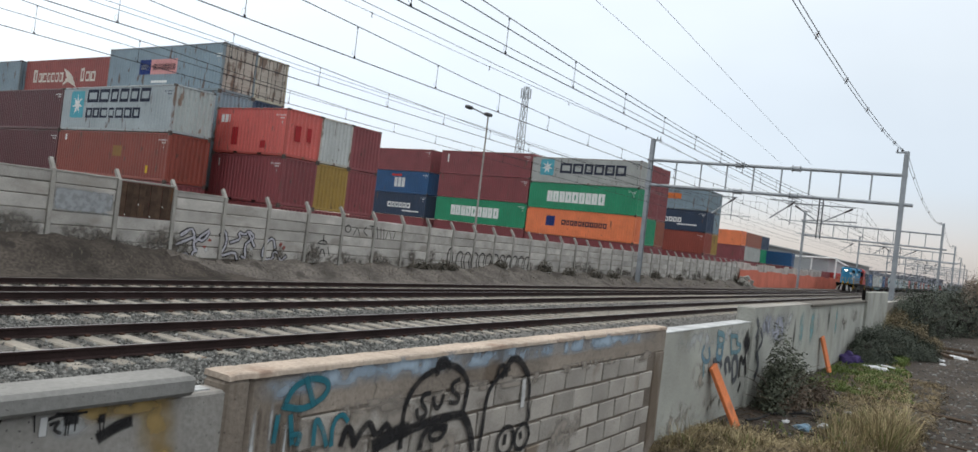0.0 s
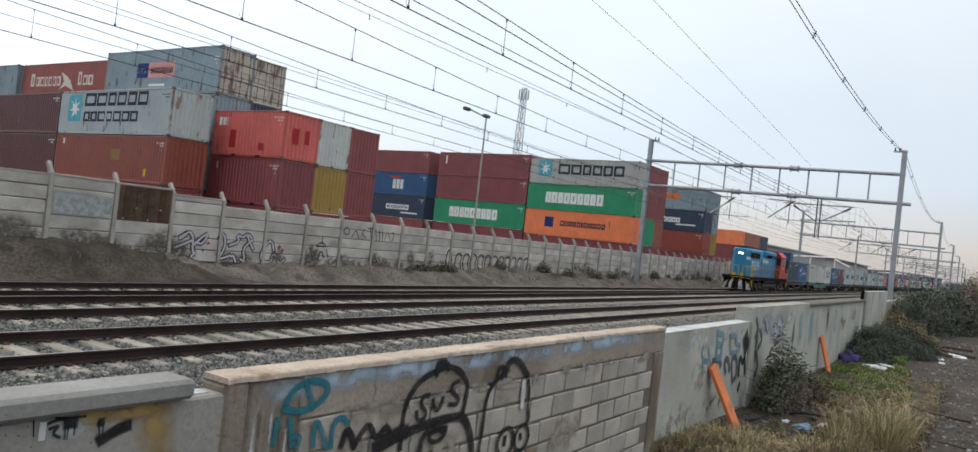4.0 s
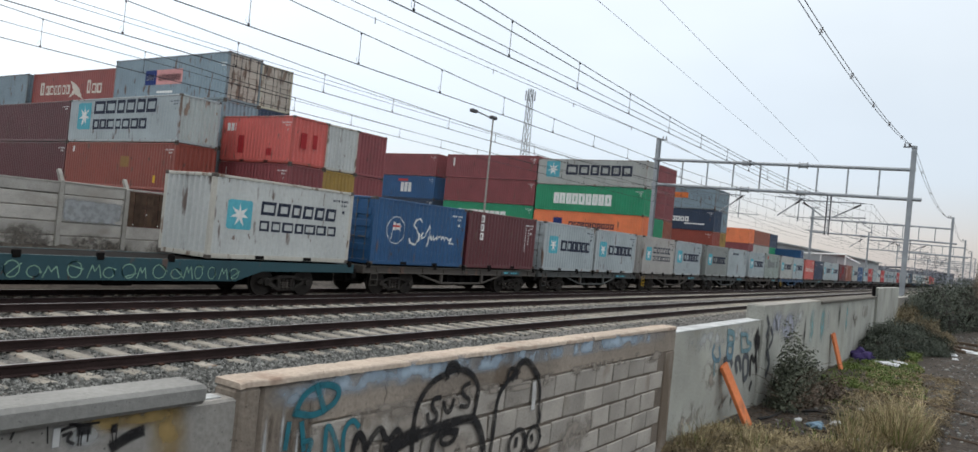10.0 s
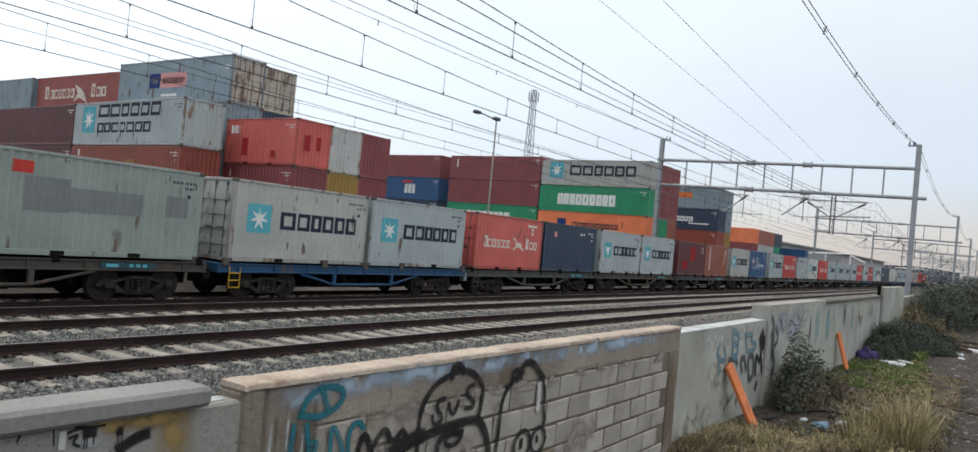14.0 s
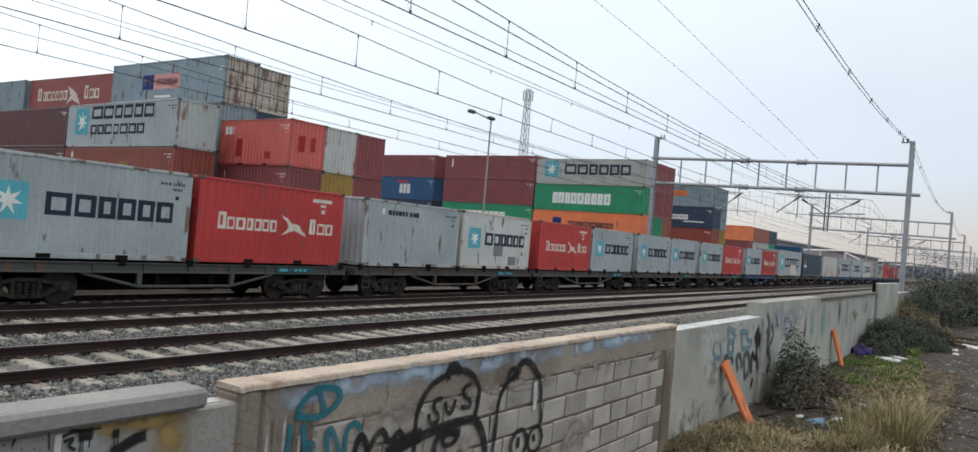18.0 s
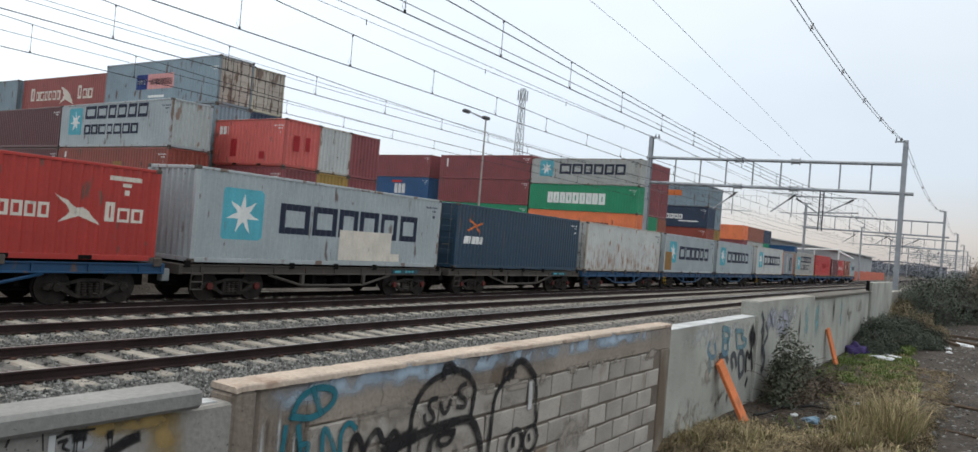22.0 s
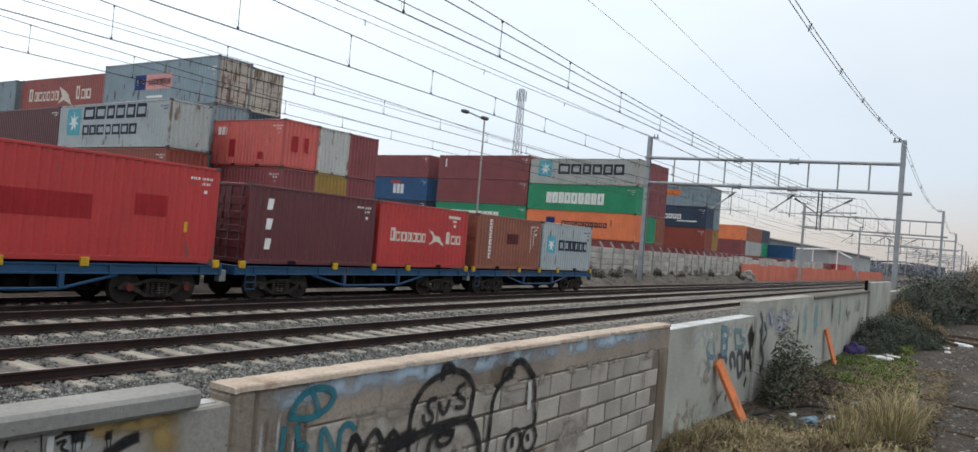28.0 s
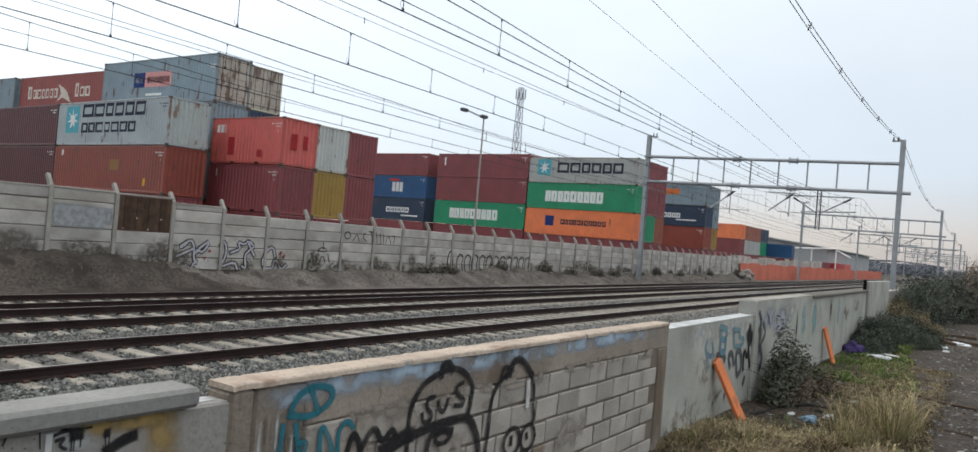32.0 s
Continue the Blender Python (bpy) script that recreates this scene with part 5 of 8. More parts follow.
# handrails
for sy in (-1, 1):
    r = Geo().tube([(-6.95, sy * 1.45, 1.5), (-6.95, sy * 1.45, 2.45), (-6.8, sy * 1.45, 2.55), (4.72, sy * 1.45, 2.55), (5.15, sy * 1.45, 3.0)], 0.025, 6)
    part("handrail", r, LOCO_RAIL, loco, "orange handrail")
    for i in range(10):
        x = -6.1 + i * 1.22
        part("stanchion", Geo().cbox((x - 0.02, sy * 1.45 - 0.02, 1.4), (x + 0.02, sy * 1.45 + 0.02, 2.55), 0.005), LOCO_RAIL, loco)
    if sy < 0:
        part("step_rail", Geo().tube([(-7.87, -1.45, 1.45), (-7.87, -1.45, 2.45), (-7.78, -1.45, 2.52), (-7.68, -1.45, 2.50), (-7.36, -1.45, 1.6), (-7.42, -1.45, 0.62)], 0.026, 6), YELLOW, loco, "yellow step rail")
        part("step_rail", Geo().tube([(-7.72, -1.45, 2.45), (-7.72, -1.45, 0.9), (-7.5, -1.45, 0.62)], 0.024, 6), YELLOW, loco, "yellow step rail")
    for z in (0.55, 0.85, 1.15):
        part("step", Geo().cbox((-7.6, sy * 1.34 - 0.12, z), (-6.9, sy * 1.34 + 0.12, z + 0.03), 0.008), YELLOW if z < 1 else STEEL_DARK, loco, "yellow-edged step" if z < 1 else "")
        part("step", Geo().cbox((9.3, sy * 1.3 - 0.12, z), (9.85, sy * 1.3 + 0.12, z + 0.03), 0.008), STEEL_DARK, loco)
    rr = Geo().tube([(9.25, sy * 1.42, 2.6), (9.55, sy * 1.42, 2.6), (9.85, sy * 1.42, 1.6), (9.8, sy * 1.42, 0.6), (9.35, sy * 1.42, 0.55)], 0.026, 6)
    rr.rod((9.25, sy * 1.42, 2.6), (9.25, sy * 1.42, 0.6), 0.024, 6)
    part("step_rail", rr, YELLOW, loco, "yellow step rails")
for y in (-1.42, -1.0, -0.55, -0.12, 0.45):
    part("end_rail_post", Geo().rod((-7.86, y, 1.4), (-7.86, y, 2.52), 0.024, 6), YELLOW, loco)
part("end_rail", Geo().rod((-7.86, -1.42, 2.52), (-7.86, -0.55, 2.52), 0.026, 6), YELLOW, loco, "yellow end railing")
part("end_rail", Geo().rod((-7.86, -0.12, 2.55), (-7.86, 0.45, 2.55), 0.026, 6), YELLOW, loco, "yellow end railing")
for y in (-0.45, 0.3):
    part("yellow_bracket", Geo().cbox((-7.92, y - 0.18, 1.5), (-7.84, y + 0.12, 1.78), 0.03), YELLOW, loco, "yellow coupling-lever bracket")
part("lever_rod", Geo().tube([(-8.0, -1.4, 1.28), (-8.02, -0.4, 1.36), (-8.0, 0.6, 1.32)], 0.022, 6), YELLOW, loco)
# snow-plough pilot
for sy in (-1, 1):
    for i in range(4):
        y0, y1 = i * 0.36, (i + 1) * 0.36
        x0, x1 = -8.4 + y0 * 0.55, -8.4 + y1 * 0.55
        q = Geo()
        for (ya, xa), (yb, xb) in (((y0, x0), (y1, x1)),):
            q.quad((xa + 0.34, sy * ya * 0.72, 1.20), (xb + 0.34, sy * yb * 0.72, 1.20), (xb + 0.08, sy * yb * 0.9, 0.7), (xa + 0.08, sy * ya * 0.9, 0.7))
            q.quad((xa + 0.08, sy * ya * 0.9, 0.7), (xb + 0.08, sy * yb * 0.9, 0.7), (xb, sy * yb, 0.14), (xa, sy * ya, 0.14))
        part("plough_plate", q, PALE_WEAR if i % 2 else STEEL_DARK, loco, "scraped white stripe" if i % 2 else "black stripe", turn=False)
part("plough_back", Geo().prism([(-7.55, 0.25), (-7.2, 0.25), (-7.2, 1.3), (-7.55, 1.3)], -1.4, 1.4, 1), STEEL_DARK, loco)
part("coupler", Geo().cbox((-8.5, -0.16, 0.72), (-7.6, 0.16, 1.0), 0.04), STEEL_DARK, loco)
part("coupler", Geo().cbox((9.3, -0.16, 0.72), (10.6, 0.16, 1.0), 0.04), STEEL_DARK, loco)
LW = Geo()
LW.rod((0, -0.065, 0), (0, 0.065, 0), 0.51, 24)
LW.rod((0, 0.03, 0), (0, 0.08, 0), 0.54, 24)
LW.rod((0, -0.14, 0), (0, -0.06, 0), 0.12, 10)
LW_MESH = fix(LW.mesh("wheel"))
for cx in (-4.7, 6.1):
    bg = part("bogie", Geo().cbox((cx - 2.6, -0.6, 0.6), (cx + 2.6, 0.6, 0.95), 0.05), LOCO_STEEL, loco, "black three-axle bogie")
    for sy in (-1, 1):
        pl = [(-2.6, 0.62), (-2.5, 0.86), (-1.4, 0.95), (-0.5, 0.8), (0.5, 0.8), (1.4, 0.95), (2.5, 0.86), (2.6, 0.62), (2.4, 0.42), (1.7, 0.5), (1.2, 0.34), (0.8, 0.5), (-0.8, 0.5), (-1.2, 0.34), (-1.7, 0.5), (-2.4, 0.42)]
        part("side_frame", Geo().prism([(cx + x, z) for x, z in pl], sy * 1.12 - 0.07, sy * 1.12 + 0.07, 1), LOCO_STEEL, bg)
        for dx in (-1.95, 0.0, 1.95):
            part("wheel", LW_MESH, WHEEL, bg, m=pose(cx + dx, sy * 0.873, 0.51, 0, 0, 0 if sy < 0 else 180))
            part("axle_box", Geo().cbox((cx + dx - 0.2, sy * 1.2 - 0.1, 0.33), (cx + dx + 0.2, sy * 1.2 + 0.1, 0.72), 0.04), CASTING, bg)
            if dx:
                for q in (-0.75, 0.75):
                    part("spring_nest", Geo().rod((cx + dx * 0.5 + q * 0.4, sy * 1.2, 0.4), (cx + dx * 0.5 + q * 0.4, sy * 1.2, 0.78), 0.09, 8), WHEEL, bg)
MOVING.append((loco, loco_m))


# ---- container yard ----
def yard_box(x, y, z, L, color, words, art=None, H=2.591, door0=False, turn=87.0, end=None):
    """Corner nearest to the low wall at (x, y); the end faces the tracks, the long side runs away from them."""
    m = pose(x, y, z, 0, 0, turn) @ Matrix.Translation((0, -CW, 0))
    c = container(L, H, color, words, m, door0, group="containers stacked in the yard", end_color=end)
    if art:
        art(c, L)
    return c


def letters(mat, s, z, widths, h, gap=0.08):
    return lambda c, L: decal(c, L, 1, bars(s, z, widths, h, gap, 0.0, 0.27), LOGO[mat], "lettering", "lettering drawn as bars")


def many(*fs):
    def run(c, L):
        for f_ in fs:
            f_(c, L)
    return run


def code(mat="white"):
    return lambda c, L: codes(c, L, 2.591, 1, LOGO[mat])


def patch(mat, *rects, name="paint_patch"):
    return lambda c, L: [decal(c, L, 1, [rect(*r)], LOGO[mat], name) for r in rects]


star1 = lambda two: (lambda c, L: art_star(c, L, 1, two))
bird1 = lambda c, L: (decal(c, L, 1, bars(1.2, 0.9, (0.6,), 0.95, 0.05, 0.0, 0.2) + bars(2.0, 0.9, (0.5, 0.6, 0.45, 0.5, 0.5, 0.5), 0.7, 0.1, 0.0, 0.2) + bars(8.0, 0.9, (0.5,), 0.95, 0.05, 0.0, 0.2) + bars(8.65, 0.9, (0.6, 0.6), 0.7, 0.1, 0.0, 0.2), LOGO["cream"], "lettering", "pale lettering drawn as bars"),
                      decal(c, L, 1, [[(5.6, 1.9), (6.4, 1.6), (6.9, 1.3), (7.5, 0.5), (6.3, 0.9), (5.5, 0.6), (6.1, 1.2)]], LOGO["cream"], "logo_bird"))
EVER = (0.62, 0.66, 0.62, 0.66, 0.72, 0.66, 0.62, 0.62, 0.72)
code_w = code()
# stacks behind the wall: grey over rust-orange over maroon
yard_box(24.55, 36.05, 0.40, L40, "maroon", "maroon forty-foot container at the foot of a stack", turn=86.3)
yard_box(24.55, 36.05, 3.0, L40, "rust_orange", "rust-orange forty-foot container under a grey one", many(code(), patch("white", (0.8, 2.0, 1.05, 2.35)), patch("ochre", (6.6, 1.2, 7.5, 1.8)), patch("yellow", (10.2, 0.4, 10.45, 0.8))), turn=86.3)
yard_box(24.55, 36.05, 5.6, L40, "grey", "pale grey forty-foot container with a blue star square, on top", many(star1(True), code("ink")), turn=86.3, end="grey_end")
for z in (0.40, 3.0, 5.6):
    yard_box(25.42, 48.5, z, L40, "deep_maroon", "dark maroon forty-foot container in a stack", code_w, turn=86.3)
# the tall row further back
for k, cols in enumerate((("maroon", "slate", "slate", "slate"), ("blue", "maroon", "navy", "beige"))):
    zz = 0.40
    for i, (col, hh) in enumerate(zip(cols, (2.591, 2.896, 2.896, 2.896 if k == 0 else 2.75))):
        art = None
        if k == 0 and i == 3:
            art = many(patch("dark_blue", (3.6, 1.1, 4.9, 2.05)), patch("pink", (4.9, 1.1, 7.7, 2.05)), patch("ink", (5.1, 1.35, 7.5, 1.75), name="lettering"), patch("white", (3.8, 1.4, 4.7, 1.75), (5.0, 0.55, 6.8, 0.7), name="lettering"), code())
        elif i == 2:
            art = None
        b = yard_box(28.9 + 2.48 * k, 38.2, zz, L40, col, {"slate": "rusty slate-blue forty-foot container high on a stack", "beige": "weathered beige container high on a stack"}.get(col, WORDS[col] + " container inside a stack"), art, hh, door0=i == 3, turn=88.6, end="rusty_end" if i == 3 else None)
        zz += hh
for y, col, art in ((50.7, "dull_red", bird1), (63.2, "slate", None)):
    for i in range(4):
        yard_box(29.7, y, 0.40 + (2.591 + 2.896 * (i - 1) if i else 0), L40, col if i == 3 else "maroon", f"{WORDS[col] if i == 3 else 'maroon'} forty-foot container in the back row", art if i == 3 else None, 2.896 if i in (1, 2) else 2.591, turn=88.6)
# twenty-foot stack with red, white and maroon ends
for k, cols in enumerate((("maroon", "maroon", "coral"), ("maroon", "yellow", "white"), ("maroon", "maroon", "maroon"))):
    for i, col in enumerate(cols):
        art = None
        if k == 0 and i == 2:
            art = many(patch("white", (0.45, 1.75, 0.72, 2.2), (0.78, 1.75, 1.05, 2.2), (1.12, 1.75, 1.2, 2.2), name="lettering"), patch("patch_red", (1.5, 0.5, 2.0, 1.5), (4.0, 0.4, 4.4, 0.8)), code())
        elif k == 0 and i == 1:
            art = many(code(), patch("white", (0.6, 1.9, 0.75, 2.3)))
        yard_box(28.2 + 2.5 * k, 31.4, -0.09 + 2.6 * i, L20, col, f"{WORDS[col]} twenty-foot container standing end-on to the tracks", art, turn=88.4)
def end_patch(c, rects, mat, label="darker painted patch"):
    for y0, z0, y1, z1 in rects:
        part("paint_patch", Geo().box((-0.003, CW - y1, z0), (0.02, CW - y0, z1)), LOGO[mat], c, label)


for c in [o for o in bpy.data.objects if o.name.startswith("shipping_container") and abs(o.matrix_basis.translation.z - 5.11) < 0.02]:
    if "faded red" in c["label"] if "label" in c else False:
        end_patch(c, ((0.6, 0.9, 1.0, 1.75), (1.45, 1.0, 1.75, 1.75)), "patch_red")
# long block in the middle distance
BLOCKS = [
    (67.6, 27.35, (("maroon", None), ("orange", many(patch("dark_blue", (2.4, 0.9, 3.4, 1.9), name="logo_block"), letters("ink", 4.2, 1.1, (0.5, 0.35, 0.4, 0.35, 0.4, 0.2, 0.45, 0.4, 0.4, 0.4, 0.4), 0.5))), ("green", many(letters("white", 2.2, 0.72, EVER, 1.08), code())), ("warm_grey", many(star1(False), code("ink"))))),
    (70.08, 27.35, (("maroon", None), ("green", None), ("maroon", None), ("maroon", None))),
    (72.56, 27.35, (("maroon", None), ("brown", None), ("maroon", None), ("maroon", None))),
    (68.55, 39.7, (("maroon", None), ("green", many(letters("white", 2.2, 0.72, EVER, 1.08), code())), ("maroon", code()), ("maroon", many(code(), patch("white", (0.9, 1.3, 1.1, 2.2)))))),
    (69.4, 53.3, (("maroon", None), ("navy", many(letters("white", 6.2, 0.9, (0.6, 0.5, 0.5, 0.5, 0.5, 0.6), 0.6), patch("white", (8.6, 0.5, 11.2, 0.65)), code())), ("blue", many(letters("white", 6.9, 0.7, (0.5, 0.5, 0.5), 1.1), patch("red", (6.4, 1.95, 8.0, 2.2)), code())), ("maroon", code()))),
    (93.0, 28.5, (("maroon", None), ("rust_orange", code()), ("navy", many(letters("white", 6.0, 1.0, (0.6, 0.5, 0.5, 0.5, 0.5), 0.6), patch("white", (8.4, 0.7, 11.0, 0.85)), code())), ("slate", patch("orange", (6.5, 1.3, 8.6, 2.0))))),
    (95.5, 28.5, (("maroon", None), ("yellow", None), ("slate", None), ("slate", None))),
    (138.0, 35.8, (("maroon", None), ("maroon", None), ("orange", letters("ink", 3.0, 1.1, (0.5, 0.4, 0.4, 0.4, 0.4, 0.4, 0.4), 0.5)))),
]
for x, y, lv in BLOCKS:
    tall = 0.305 if x in (68.55, 69.4) else 0.0      # a high-cube box at the foot
    for i, (col, art) in enumerate(lv):
        yard_box(x, y, 0.40 + 2.6 * i + (tall if i else 0), L40, col, f"{WORDS[col]} forty-foot container in a long block of stacks", art, 2.591 + (0 if i else tall), turn=86.0)
for x, y, z, col in ((140.6, 35.8, 5.6, "brown"), (140.6, 35.8, 3.0, "warm_grey"), (140.6, 35.8, 0.4, "maroon"), (153.0, 35.8, 5.6, "navy"), (153.0, 35.8, 3.0, "green"), (153.0, 35.8, 0.4, "maroon")):
    container(L40 if x < 150 else L20, 2.591, col, f"{WORDS[col]} container lying along the tracks in the far yard", pose(x, y, z), True, group="containers stacked in the yard")
for x, y, z, L, col in ((158.0, 31.0, 0.4, L40, "maroon"), (158.0, 31.0, 3.0, L40, "blue"), (215, 31, 0.4, L40, "red"), (228, 31, 0.4, L40, "coral"), (190, 32.5, 0.4, L40, "warm_grey"), (203, 32.5, 0.4, L40, "maroon")):
    m = pose(x + CW, y, z, 0, 0, 90) if x < 160 else pose(x, y, z)
    container(L, 2.591, col, f"{WORDS[col]} container far off in the yard", m, True, group="containers stacked in the yard")


# ---- yard wall: posts with slanting tops and stacked precast panels ----
yard_wall = thing("wall_north", "weathered grey precast concrete panel wall with graffiti", "wall", pose(0, Y_YARD, 0), kind="structure")
POST_G = Geo()
POST_G.cbox((-0.075, -0.09, -1.2), (0.075, 0.10, 2.42), 0.012)
POST_G.prism([(-0.07, 2.40), (0.085, 2.36), (0.31, 2.72), (0.21, 2.79)], -0.06, 0.06)
POST_MESH = fix(POST_G.mesh("post"))
RUST_SHEET = material("rusty_brown_sheet", (0.075, 0.048, 0.034), 0.85, 0.1, 0.3, 3, 30, 0.2, 0.1, stain=(0.14, 0.075, 0.04), amount=0.5, sscale=(5, 5, 0.8), tint=0.25)
BAY = 2.36
for i in range(-8, 38):
    x = 13.9 + BAY * i
    lift_ = 0.40 * sh(x, 25, 12)
    top = 2.30 + 0.05 * math.sin(i * 1.7) + lift_
    part("post", POST_MESH, POST, yard_wall, m=pose(x, 0, lift_ + random.uniform(-0.03, 0.03), random.uniform(-0.7, 0.7), random.uniform(-0.7, 0.7)))
    z = -0.05
    k = 0
    while z < top - 0.1:
        h = min(0.47, max(0.2, top - z + 0.04))
        rusty = i == 1 and z > 1.35
        if not rusty:
            q = Geo().cbox((0.08, -0.025, 0.012), (BAY - 0.08, 0.045, h - 0.012), 0.022, jit=0.008)
            part("panel", q, PANEL, yard_wall, m=Matrix.Translation((x, random.uniform(-0.012, 0.012), z)))
        z += h
        k += 1
    # Added dark sheet hides the yard behind the joints and darkens them.
    part("joint_backing", Geo().box((x + 0.06, 0.02, -0.1), (x + BAY - 0.06, 0.04, 1.36 if i == 1 else top - 0.1)), MORTAR, yard_wall, "dark sheet closing the joints")
    if i == 1:
        for k in range(9):
            xa = x + 0.09 + k * (BAY - 0.18) / 9
            part("slat", Geo().cbox((xa, -0.02 - 0.03 * (k % 2), 1.37), (xa + (BAY - 0.18) / 9 + (0.01 if k % 2 else -0.015), 0.01, top - 0.01), 0.006), RUST_SHEET, yard_wall, "rusty brown sheet-iron slat")
        for k in range(4):
            part("rivet_plate", Geo().cbox((x + 0.3 + 0.5 * k, -0.062, 1.42 + 0.4 * (k % 2)), (x + 0.34 + 0.5 * k, -0.05, 1.46 + 0.4 * (k % 2)), 0.004), LOGO["white"], yard_wall)
    if i < 3:
        part("cap_strip", Geo().cbox((x + 0.06, -0.05, top + 0.005), (x + BAY - 0.06, 0.06, top + 0.075), 0.012, jit=0.006), POST, yard_wall, "rough pale cap strip")

# orange-red hoarding that goes on beyond the wall
hoard = thing("hoarding", "orange-red sheet hoarding beyond the end of the concrete wall", "fence", pose(0, 26.2, 0))
HOARD = material("orange_red_sheet", (0.52, 0.15, 0.10), 0.8, 0, 0.15, 0.4, 8, 0.1, 0.1, stain=(0.30, 0.10, 0.07), amount=0.4, sscale=(0.5, 0.5, 0.5))
for i in range(34):
    x = 102 + i * 5
    part("sheet", Geo().cbox((x, -0.03, -0.75), (x + 4.96, 0.03, 1.62 + 0.12 * math.sin(i * 2.3)), 0.015), HOARD, hoard)


ruin = thing("ruined_wall", "low broken grey wall behind the orange hoarding", "wall", pose(0, 27.6, 0))
rr_ = random.Random(64)
x = 100.5
while x < 168:
    wd = rr_.uniform(2.0, 4.5)
    part("wall_piece", Geo().cbox((x, -0.1, -0.8), (x + wd - 0.06, 0.1, 2.35 + 0.006 * (x - 100) + rr_.uniform(-0.25, 0.25)), 0.03, jit=0.04), PANEL, ruin)
    x += wd
rubble = thing("rubble_heap", "heap of broken grey concrete at the end of the wall", "rubble", pose(101.0, 25.6, -0.5))
for k in range(26):
    sz = rr_.uniform(0.15, 0.5)
    part("lump", Geo().cbox((-sz, -sz * 0.7, -sz * 0.6), (sz, sz * 0.7, sz * 0.6), sz * 0.2, pose(rr_.gauss(0, 1.6), rr_.gauss(0, 0.5), 0.1 + rr_.random() * max(0.1, 1.5 - 0.3 * k / 5), rr_.uniform(0, 90), rr_.uniform(0, 90), rr_.uniform(0, 90)), sz * 0.15), POST, rubble)


# ---- low wall beside the path ----
low = thing("wall_south", "low concrete and block retaining wall covered in graffiti", "wall", kind="structure")
W0 = Y_WALL
part("concrete_section", Geo().cbox((-9, W0, -0.3), (2.52, W0 + 0.15, 1.375), 0.012), CONC_NEAR, low, "smooth grey concrete section")
part("coping_slab", Geo().cbox((-9, W0 - 0.06, 1.385), (2.30, W0 + 0.16, 1.475), 0.018), CONC_BLUE, low, "pale precast coping slab")
part("mortar_bed", Geo().box((2.30, W0 + 0.04, 1.37), (2.45, W0 + 0.12, 1.382)), SPRAY["wash"], low)
part("pier", Geo().cbox((2.50, W0 - 0.012, -0.3), (2.66, W0 + 0.17, 1.42), 0.02), CONC_PIER, low, "stained edge of the pier")
part("pier", Geo().cbox((2.66, W0 - 0.006, -0.3), (3.02, W0 + 0.17, 1.42), 0.02), CONC_PIER, low, "stained concrete pier")
part("ring_beam", Geo().cbox((3.02, W0 - 0.004, 1.17), (8.74, W0 + 0.15, 1.42), 0.012), CONC_BEAM, low, "stained concrete ring beam")
part("end_column", Geo().cbox((8.46, W0 - 0.006, -0.3), (8.74, W0 + 0.15, 1.17), 0.012), CONC_BEAM, low)
x = 2.5
for i, ln in enumerate((1.3, 1.65, 1.05, 1.42, 0.82)):
    n_ = 28
    g = Geo()
    rim = [0.004 * random.uniform(-1, 1) + 0.016 * noise.noise((x * 3 + k * 0.45, 0.5, 2.0)) + (0.02 if random.random() < 0.08 else 0) for k in range(n_ + 1)]
    for k in range(n_ + 1):
        px = x + 0.003 + (ln - 0.006) * k / n_
        zt = 1.452 + 0.007 * noise.noise((px * 4, 1.0, 0.0)) + 0.005 * noise.noise((px * 17, 3.0, 0.0))
        g.v += [(px, W0 - 0.020 + rim[k], 1.421), (px, W0 - 0.016 + rim[k], zt - 0.008), (px, W0 - 0.006 + rim[k], zt), (px, W0 + 0.16, zt), (px, W0 + 0.165, 1.421)]
    for k in range(n_):
        for j in range(5):
            g.f.append((k * 5 + j, (k + 1) * 5 + j, (k + 1) * 5 + (j + 1) % 5, k * 5 + (j + 1) % 5))
    g.f += [(0, 1, 2, 3, 4), tuple(n_ * 5 + j for j in (4, 3, 2, 1, 0))]
    part("coping_slab", g, CONC_TOP, low, "broken pale sandy coping")
    x += ln
for x, z0 in ((3.62, 1.2), (5.05, 1.17), (6.9, 1.25), (8.1, 1.19)):
    crack = Geo()
    for q in ribbon([(x + 0.012 * math.sin(k * 2.3 + x), z0 + (1.42 - z0) * k / 6) for k in range(7)], 0.009):
        crack.quad(*[(a_, W0 - 0.0055, z_) for a_, z_ in q])
    part("crack", crack, MORTAR, low, "dark crack in the beam", turn=False)
part("block_backing", Geo().box((2.90, W0 + 0.012, -0.3), (8.46, W0 + 0.14, 1.17)), MORTAR, low, "recessed mortar between the blocks")
BLOCK_MESH = [fix(Geo().cbox((0.008, -0.003, 0.009), (0.390, 0.012, 0.188), 0.008, jit=0.005).mesh("block")) for _ in range(5)]
HALF_MESH = fix(Geo().cbox((0.008, -0.003, 0.009), (0.190, 0.012, 0.188), 0.008, jit=0.005).mesh("block"))
